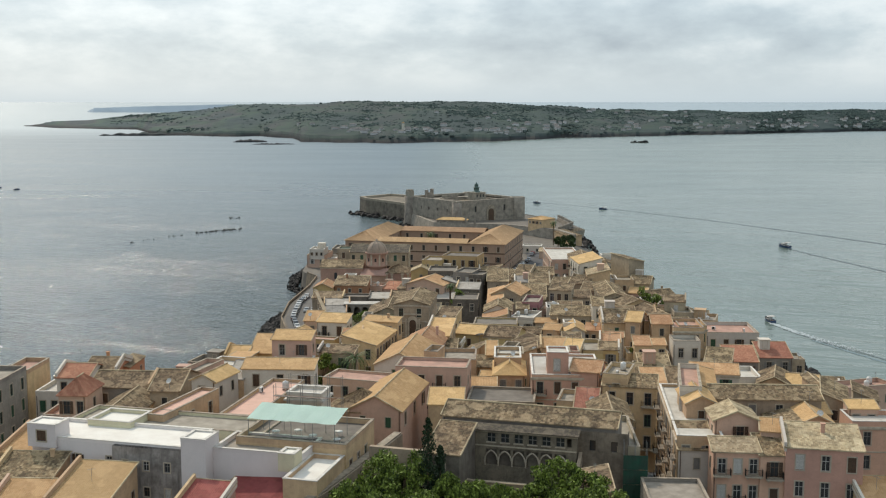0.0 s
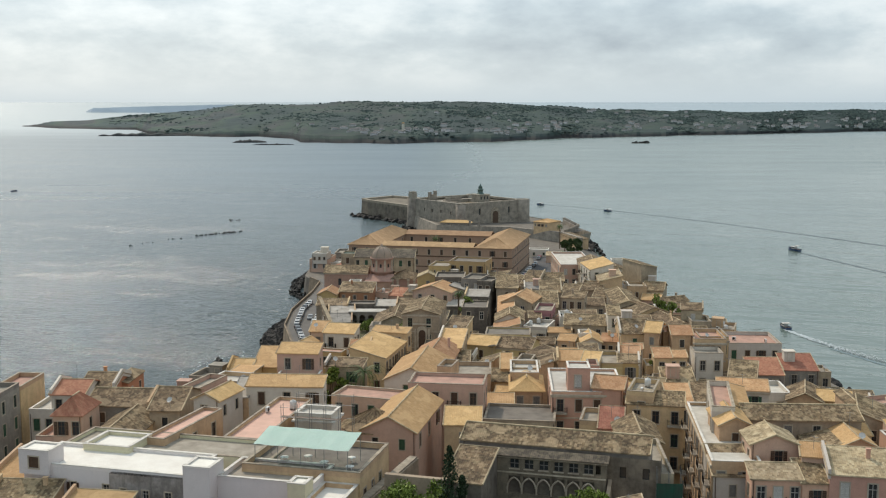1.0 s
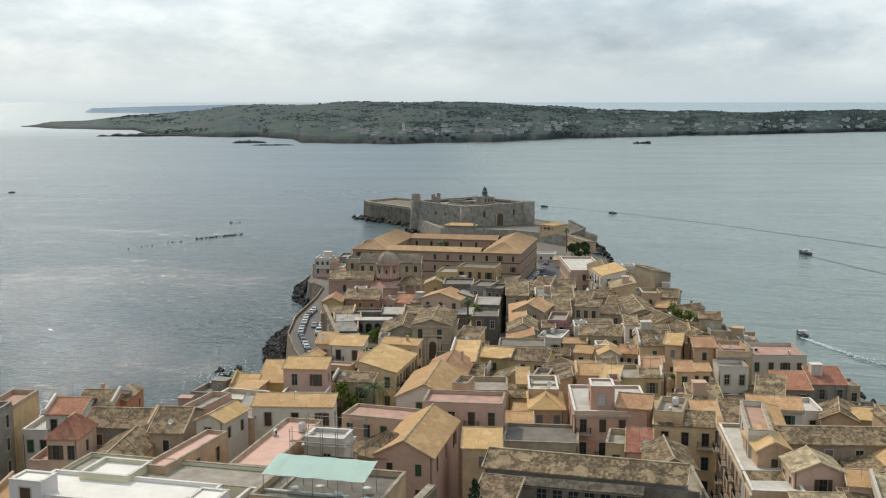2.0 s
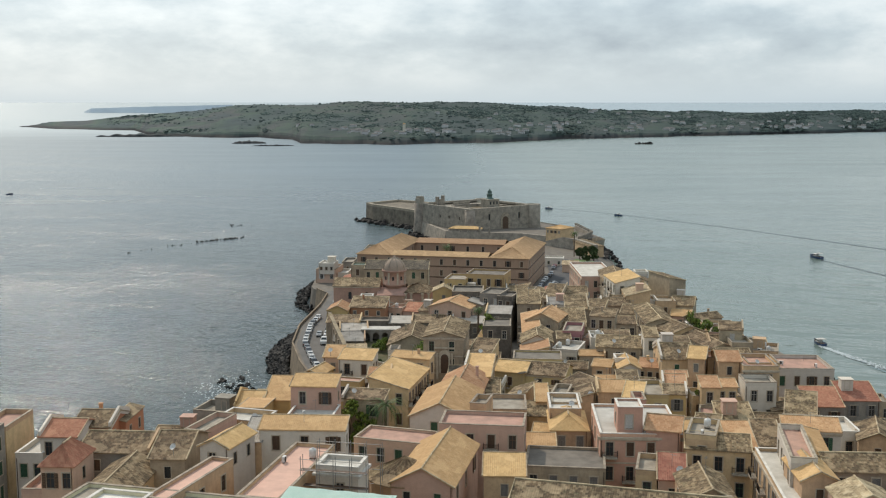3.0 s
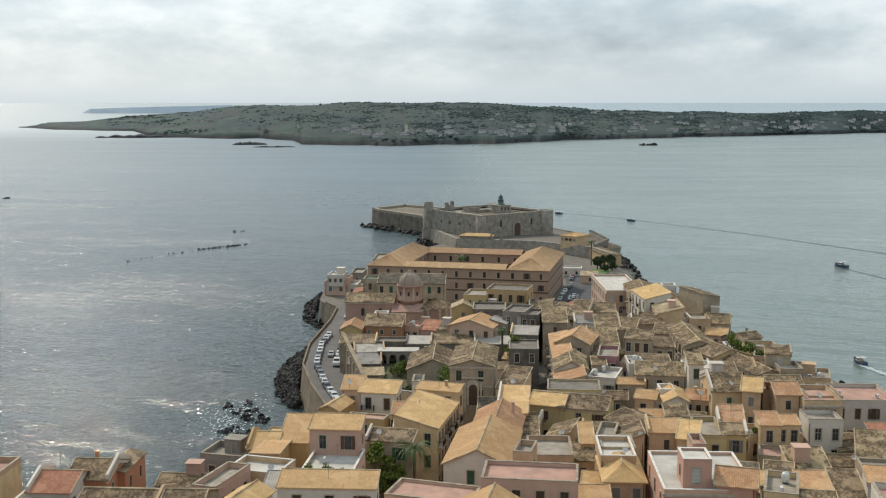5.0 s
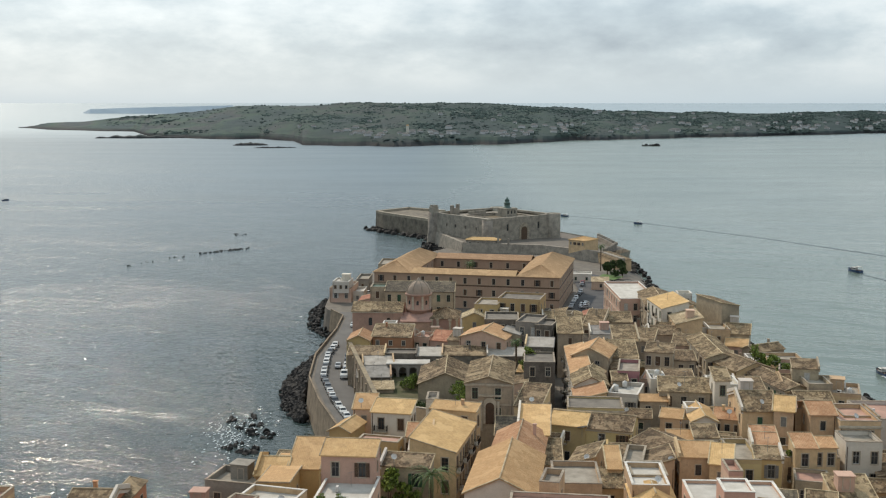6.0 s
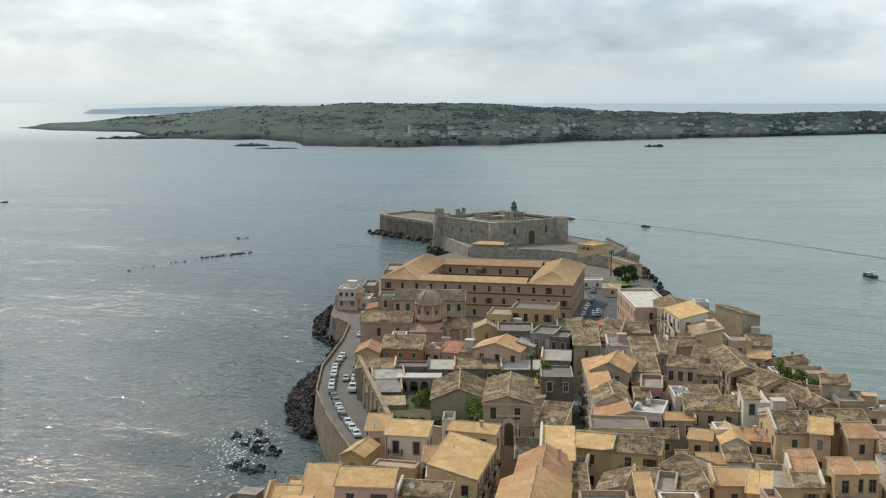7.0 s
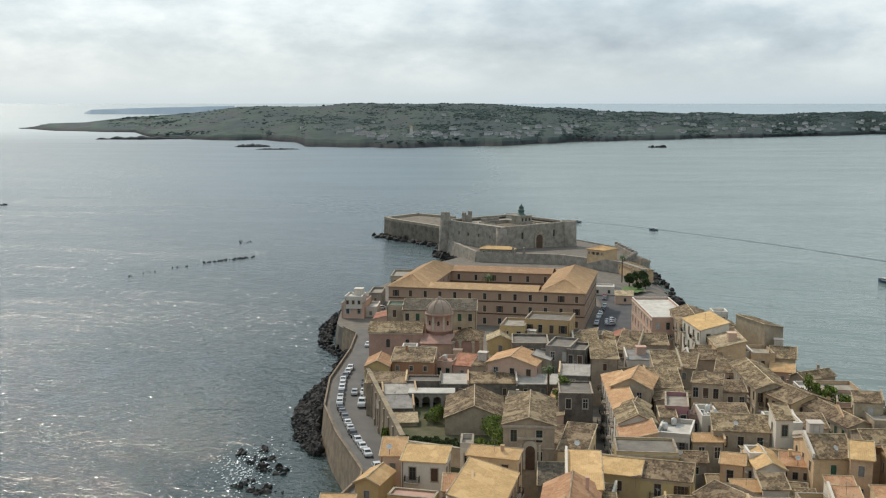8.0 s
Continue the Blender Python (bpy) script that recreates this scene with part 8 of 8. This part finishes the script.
def make_loggia():
    """Garden loggia: four round arches on square piers under a flat roof."""
    t = thing("loggia", pose(-31.0, 343.5, 13.0, 0, 0, -1), "weathered stone loggia with round arches and a pale flat roof", "loggia")
    bay, r, spring, top = 2.7, 0.95, 1.7, 3.4
    for i in range(4):
        bm = bmesh.new()
        x0 = i * bay
        cx = x0 + bay / 2
        curve = [(cx - r, 0)] + [(cx - r * math.cos(math.pi * k / 10), spring + r * math.sin(math.pi * k / 10)) for k in range(11)] + [(cx + r, 0)]
        for (ax, az), (bx, bz) in zip(curve, curve[1:]):
            bm.faces.new([bm.verts.new(v) for v in ((ax, 0, az), (ax, 0.5, az), (bx, 0.5, bz), (bx, 0, bz))])
            if bx > ax:
                bm.faces.new([bm.verts.new(v) for v in ((ax, 0, az), (bx, 0, bz), (bx, 0, top), (ax, 0, top))])
        for a, b in ((x0, cx - r), (cx + r, x0 + bay)):
            bm.faces.new([bm.verts.new(v) for v in ((a, 0, 0), (b, 0, 0), (b, 0, top), (a, 0, top))])
        part("arch", bm, WALL["grey"], t)
    bm = bmesh.new()
    for a, b, c, d in ((-0.02, 0.3, 0.02, 4.0), (4 * bay - 0.3, 4 * bay + 0.02, 0.02, 4.0), (0, 4 * bay, 4.0, 4.3)):
        box(bm, a, b, c, d, 0, top)
    part("back_wall", bm, WALL["grey"], t)
    bm = bmesh.new()
    box(bm, -0.3, 4 * bay + 0.3, -0.3, 4.5, top + 0.003, top + 0.3, 0, 0.03)
    part("roof_slab", bm, FLOOR["terr_white"], t, "pale flat roof")


make_loggia()


# ---- parked cars ----
def car_meshes():
    made = {}
    L, W = 3.9, 1.68
    prof = [(-1.95, 0.35), (-1.93, 0.75), (-1.75, 0.92), (-1.05, 1.0), (-0.45, 1.42), (0.9, 1.47), (1.55, 1.12), (1.9, 1.0), (1.95, 0.4)]
    for c in PAINT:
        bm = bmesh.new()
        rows = []
        for y, k in ((-W / 2, 0.0), (-W / 2 + 0.06, 1.0), (W / 2 - 0.06, 1.0), (W / 2, 0.0)):
            rows.append([bm.verts.new((x * (0.985 if k == 0 else 1), y * (1 - 0.13 * max(0, z - 1.0) / 0.47), z if k else 0.35 + (z - 0.35) * 0.96)) for x, z in prof])
        for a, b in zip(rows, rows[1:]):
            for i in range(len(prof) - 1):
                bm.faces.new((a[i], a[i + 1], b[i + 1], b[i]))
        bm.faces.new(rows[0][::-1]), bm.faces.new(rows[-1])
        made["body", c] = mesh_of("body", bm, PAINT[c])
    for name, xa, za, xb, zb in (("windscreen", -1.0, 1.03, -0.48, 1.40), ("rear_window", 0.96, 1.45, 1.5, 1.16)):
        bm = bmesh.new()
        bm.faces.new([bm.verts.new(v) for v in ((xa, -0.66, za + 0.02), (xa, 0.66, za + 0.02), (xb, 0.62, zb + 0.02), (xb, -0.62, zb + 0.02))])
        made[name] = mesh_of(name, bm, CARGLASS)
    for s in (-1, 1):
        bm = bmesh.new()
        bm.faces.new([bm.verts.new(v) for v in ((-0.85, s * 0.845, 1.0), (1.35, s * 0.845, 1.02), (0.85, s * 0.775, 1.36), (-0.42, s * 0.775, 1.34))])
        made["side", s] = mesh_of("side_window", bm, CARGLASS)
    bm = bmesh.new()
    rod(bm, (0, -0.1, 0), (0, 0.1, 0), 0.31, sides=14)
    made["wheel"] = mesh_of("wheel", bm, RUBBER)
    bm = bmesh.new()
    rod(bm, (0, -0.11, 0), (0, 0.11, 0), 0.18, sides=10)
    made["rim"] = mesh_of("rim", bm, STEEL)
    bm = bmesh.new()
    box(bm, -0.04, 0.04, -0.16, 0.16, -0.08, 0.08)
    made["lamp"] = mesh_of("headlight", bm, PLASTIC)
    bm = bmesh.new()
    box(bm, -0.04, 0.04, -0.12, 0.12, -0.1, 0.1)
    made["tail"] = mesh_of("tail_light", bm, PAINT["red"])
    return made


CAR = car_meshes()
crng = random.Random(17)


def parked_car(x, y, z, heading, colour=None, group="cars along the sea wall", s=1.0):
    colour = colour or crng.choice(("white", "white", "silver", "silver", "grey", "black", "white", "white", "white"))
    t = thing("car", pose(x, y, z, 0, 0, heading), colour + " hatchback car parked at the kerb", "car", group)
    t.scale = (s, s, s * (1.25 if s > 1.1 else 1))
    piece("body", CAR["body", colour], t, Matrix())
    piece("windscreen", CAR["windscreen"], t, Matrix()), piece("rear_window", CAR["rear_window"], t, Matrix())
    piece("side_window", CAR["side", -1], t, Matrix()), piece("side_window", CAR["side", 1], t, Matrix())
    for wx in (-1.25, 1.25):
        for wy in (-0.76, 0.76):
            w = piece("wheel", CAR["wheel"], t, pose(wx, wy, 0.31))
            piece("rim", CAR["rim"], w, Matrix())
    for wy in (-0.6, 0.6):
        piece("headlight", CAR["lamp"], t, pose(-1.93, wy, 0.68)), piece("tail_light", CAR["tail"], t, pose(1.93, wy, 0.8))


y = 290.0
while y < 400:
    x = between(y, LEFT) + 3.6
    dx = between(y + 3, LEFT) - between(y - 3, LEFT)
    if crng.random() < 0.93:
        parked_car(x, y, level(y) + 0.06, math.degrees(math.atan2(6, dx)) + crng.choice((0, 180)) + crng.uniform(-2, 2))
    y += crng.uniform(4.5, 5.0)
for yy in (366, 371.5, 377, 382.5, 392):
    parked_car(between(yy, LEFT) + 9.6, yy, level(yy) + 0.06, 92, crng.choice(("silver", "black", "grey", "white")))
parked_car(between(359, LEFT) + 9.4, 359, level(359) + 0.06, 90, "white", s=1.2)
parked_car(between(371, LEFT) + 5.8 + 1.4, 371, level(371) + 0.06, 90, "silver")
parked_car(between(432, LEFT) + 5, 432, level(432) + 0.06, 82, "white")
parked_car(between(322, LEFT) + 10, 322, level(322) + 0.06, 80, "black"), parked_car(between(327, LEFT) + 10.2, 327, level(327) + 0.06, 80, "white")
for i, (x, y, h, c) in enumerate(((37, 471, 20, "white"), (37.8, 475, 20, "white"), (36.5, 467, 20, "silver"), (31.8, 468, 76, "silver"), (33.0, 474, 76, "grey"), (34.6, 482, 76, "white"), (36.0, 488, 76, "white"), (38.5, 498, 76, "black"), (40.0, 505, 76, "silver"), (43, 525, 76, "grey"), (44, 531, 76, "red"))):
    parked_car(x, y, level(y) + 0.32, h, c, "cars on the square")
for i, (x, y) in enumerate(((38.2, 187), (38.8, 192), (39.4, 197), (40.0, 202), (40.8, 208))):
    parked_car(x, y, level(y) + 0.2, 82, ("white", "silver", "white", "white", "grey")[i], "cars in the lane")
for x, y in ((-48.6, 497), (-47, 502)):
    parked_car(x, y, level(y) + 0.2, 30, "white", "cars by the shore")


# ---- boats and their wakes ----
def boat(x, y, heading, s, label):
    t = thing("motor_boat", pose(x, y, 0.0, 0, 0, heading), label, "boat", "boats")
    t.scale = (s, s, s)
    bm = bmesh.new()
    st = [(-3.2, 1.15, 0.9), (-1.5, 1.25, 0.95), (0.5, 1.2, 1.05), (2.2, 0.8, 1.25), (3.4, 0.05, 1.5)]
    rows = [[bm.verts.new((x0, k * w, z)) for k, z in ((-1, h), (-0.75, -0.2), (0, -0.45), (0.75, -0.2), (1, h))] for x0, w, h in st]
    for a, b in zip(rows, rows[1:]):
        for i in range(4):
            bm.faces.new((a[i], b[i], b[i + 1], a[i + 1]))
    bm.faces.new(rows[0])
    part("hull", bm, PAINT["blue"], t, "dark painted hull")
    bm = bmesh.new()
    bm.faces.new([bm.verts.new(v) for v in ((-3.15, -1.05, 0.75), (0.6, -1.1, 0.8), (2.2, -0.7, 0.95), (3.2, 0, 1.2), (2.2, 0.7, 0.95), (0.6, 1.1, 0.8), (-3.15, 1.05, 0.75))])
    part("deck", bm, WOOD["brown"], t)
    bm = bmesh.new()
    box(bm, -0.8, 1.3, -0.75, 0.75, 0.8, 1.95, 0, 0.12)
    c = part("cabin", bm, PLASTIC, t)
    bm = bmesh.new()
    box(bm, -0.7, 1.33, -0.77, 0.77, 1.35, 1.75)
    part("cabin_window", bm, CARGLASS, c)
    bm = bmesh.new()
    box(bm, -2.9, -0.6, -0.95, 0.95, 2.3, 2.4)
    for px, py in ((-2.8, -0.9), (-2.8, 0.9), (-0.7, -0.7), (-0.7, 0.7)):
        rod(bm, (px, py, 0.8), (px, py, 2.3), 0.04, sides=5)
    part("sun_roof", bm, WOOD["white"], t, "white sun roof")


def wake(pts, w0, w1, material, label):
    """A thin trail that lies on the water behind a boat."""
    bm = bmesh.new()
    r = random.Random(len(pts))
    left, right = [], []
    for (ax, ay), (bx, by) in zip(pts, pts[1:]):
        d = Vector((bx - ax, by - ay))
        nrm = Vector((-d.y, d.x)).normalized()
        for i in range(24):
            f = i / 24
            k = (len(left)) / (24 * (len(pts) - 1))
            w = (w0 + (w1 - w0) * k) * r.uniform(0.6, 1.2)
            c = Vector((ax, ay)) + d * f + nrm * r.uniform(-0.2, 0.2)
            left.append((*(c + nrm * w / 2), 0.06)), right.append((*(c - nrm * w / 2), 0.06))
    ribbon(bm, left, right)
    tagged(part("wake", bm, material, None), label, "wake", "", "stuff")


boat(190.5, 607, 118, 1.25, "small white motor boat under way with a canopy")
boat(120.5, 826, 160, 0.9, "small open boat far out on the bay")
boat(121.0, 398, 100, 1.0, "white cabin boat speeding along the western shore")
boat(74.6, 877, 150, 0.9, "small open boat beyond the castle")
for x, y in ((-420, 1030), (-395, 1010), (-330, 800)):
    boat(x, y, 40, 0.9, "tiny fishing boat out at sea")
DARKWAKE = blotched("slick_water", (0.016, 0.03, 0.032), (0.022, 0.04, 0.042), 0.2, 0.3)
wake([(66, 893), (116, 844), (181, 750), (231, 660), (262, 600)], 1.6, 3.0, DARKWAKE, "dark slick of an old wake across the bay")
wake([(190, 603), (199, 565), (212, 517), (222, 480)], 1.2, 2.4, DARKWAKE, "dark slick behind the motor boat")
foam = random.Random(41)
bm = bmesh.new()
for _ in range(900):
    f = foam.random() ** 1.6
    x, y, r0 = 120.6 + 12 * f + 6 * f * f, 395 - 52 * f, foam.uniform(0.10, 0.42) * (1.1 - 0.6 * f)
    x += foam.choice((-1, 1)) * foam.uniform(0.0, 0.5 + 3.2 * f) if foam.random() < 0.6 else foam.gauss(0, 0.5)
    bm.faces.new([bm.verts.new((x + r0 * foam.uniform(0.6, 1.2) * math.cos(0.9 * i), y + 2.2 * r0 * foam.uniform(0.6, 1.2) * math.sin(0.9 * i), 0.07 + 0.05 * foam.random())) for i in range(7)])
tagged(part("wake", bm, FOAM, None), "white foaming wake fanning out behind the cabin boat", "wake", "", "stuff")
wake([(126, 366), (131, 352), (141, 326)], 1.0, 1.6, WAKE, "pale spreading wake behind the cabin boat")
wake([(123, 380), (131, 357), (141, 334), (150, 318)], 0.6, 1.0, DARKWAKE, "thin dark edge of a boat's wake")


def satellite_dish(x, y, z, turn, size, label):
    t = thing("satellite_dish", pose(x, y, z, 0, 0, turn), label, "satellite dish", "satellite dishes")
    bm = bmesh.new()
    lathe(bm, [(0.0, 0.0), (0.5, 0.06), (0.95, 0.22), (1.0, 0.3)], 16)
    bm.transform(Matrix.Translation((0, 0, 1.2)) @ Matrix.Rotation(radians(50 if size < 0.9 else -25), 4, "X") @ Matrix.Diagonal((size, size, size, 1)))
    part("reflector", bm, PLASTIC, t)
    bm = bmesh.new()
    rod(bm, (0, 0, -0.6), (0, 0, 1.22), 0.045, sides=6)
    part("mount", bm, STEEL, t)


satellite_dish(9.6, 262.4, 22.6, 20, 1.0, "large white satellite dish on a roof edge")
spots = random.Random(91)
for px, py, hw, hd, a, e in [p for p in PLOTS if 170 < p[1] < 330][::9]:
    u, v = spots.uniform(-0.8, 0.8) * hw, -0.9 * hd
    satellite_dish(px + u * math.cos(a) - v * math.sin(a), py + u * math.sin(a) + v * math.cos(a), e + 0.35, spots.uniform(-40, 40), 0.5, "small white satellite dish on a house roof")


# ---- netted scaffold in the lane ----
def make_netted_scaffold():
    t = thing("netted_scaffold", pose(28.6, 151.8, 0, 0, 0, -4), "steel scaffold hung with green netting beside a dark house", "scaffold")
    for x in (-1.6, 0.0, 1.6):
        for y in (0.0, 1.2):
            bm = bmesh.new()
            rod(bm, (x, y, 12), (x, y, 32.0), 0.04, sides=5)
            part("standard", bm, STEEL, t)
    for j in range(8):
        bm = bmesh.new()
        box(bm, -1.7, 1.7, 0.05, 1.15, 14 + 2 * j, 14.06 + 2 * j)
        part("deck", bm, WOOD["grey"], t)
    rr = random.Random(4)
    for j in range(8):
        bm = bmesh.new()
        cols = [[bm.verts.new((-1.75 + 3.5 * i / 8, -0.1 + rr.uniform(-0.06, 0.06), 12.5 + 2.2 * (j + k))) for k in (0, 0.97)] for i in range(9)]
        for p, q in zip(cols, cols[1:]):
            bm.faces.new((p[0], q[0], q[1], p[1]))
        part("net", bm, NET, t, "green debris net")
    bm = bmesh.new()
    box(bm, 1.62, 1.75, -0.05, 1.3, 22, 29.4)
    part("sheet", bm, PLASTIC, t, "white sheeting")


make_netted_scaffold()
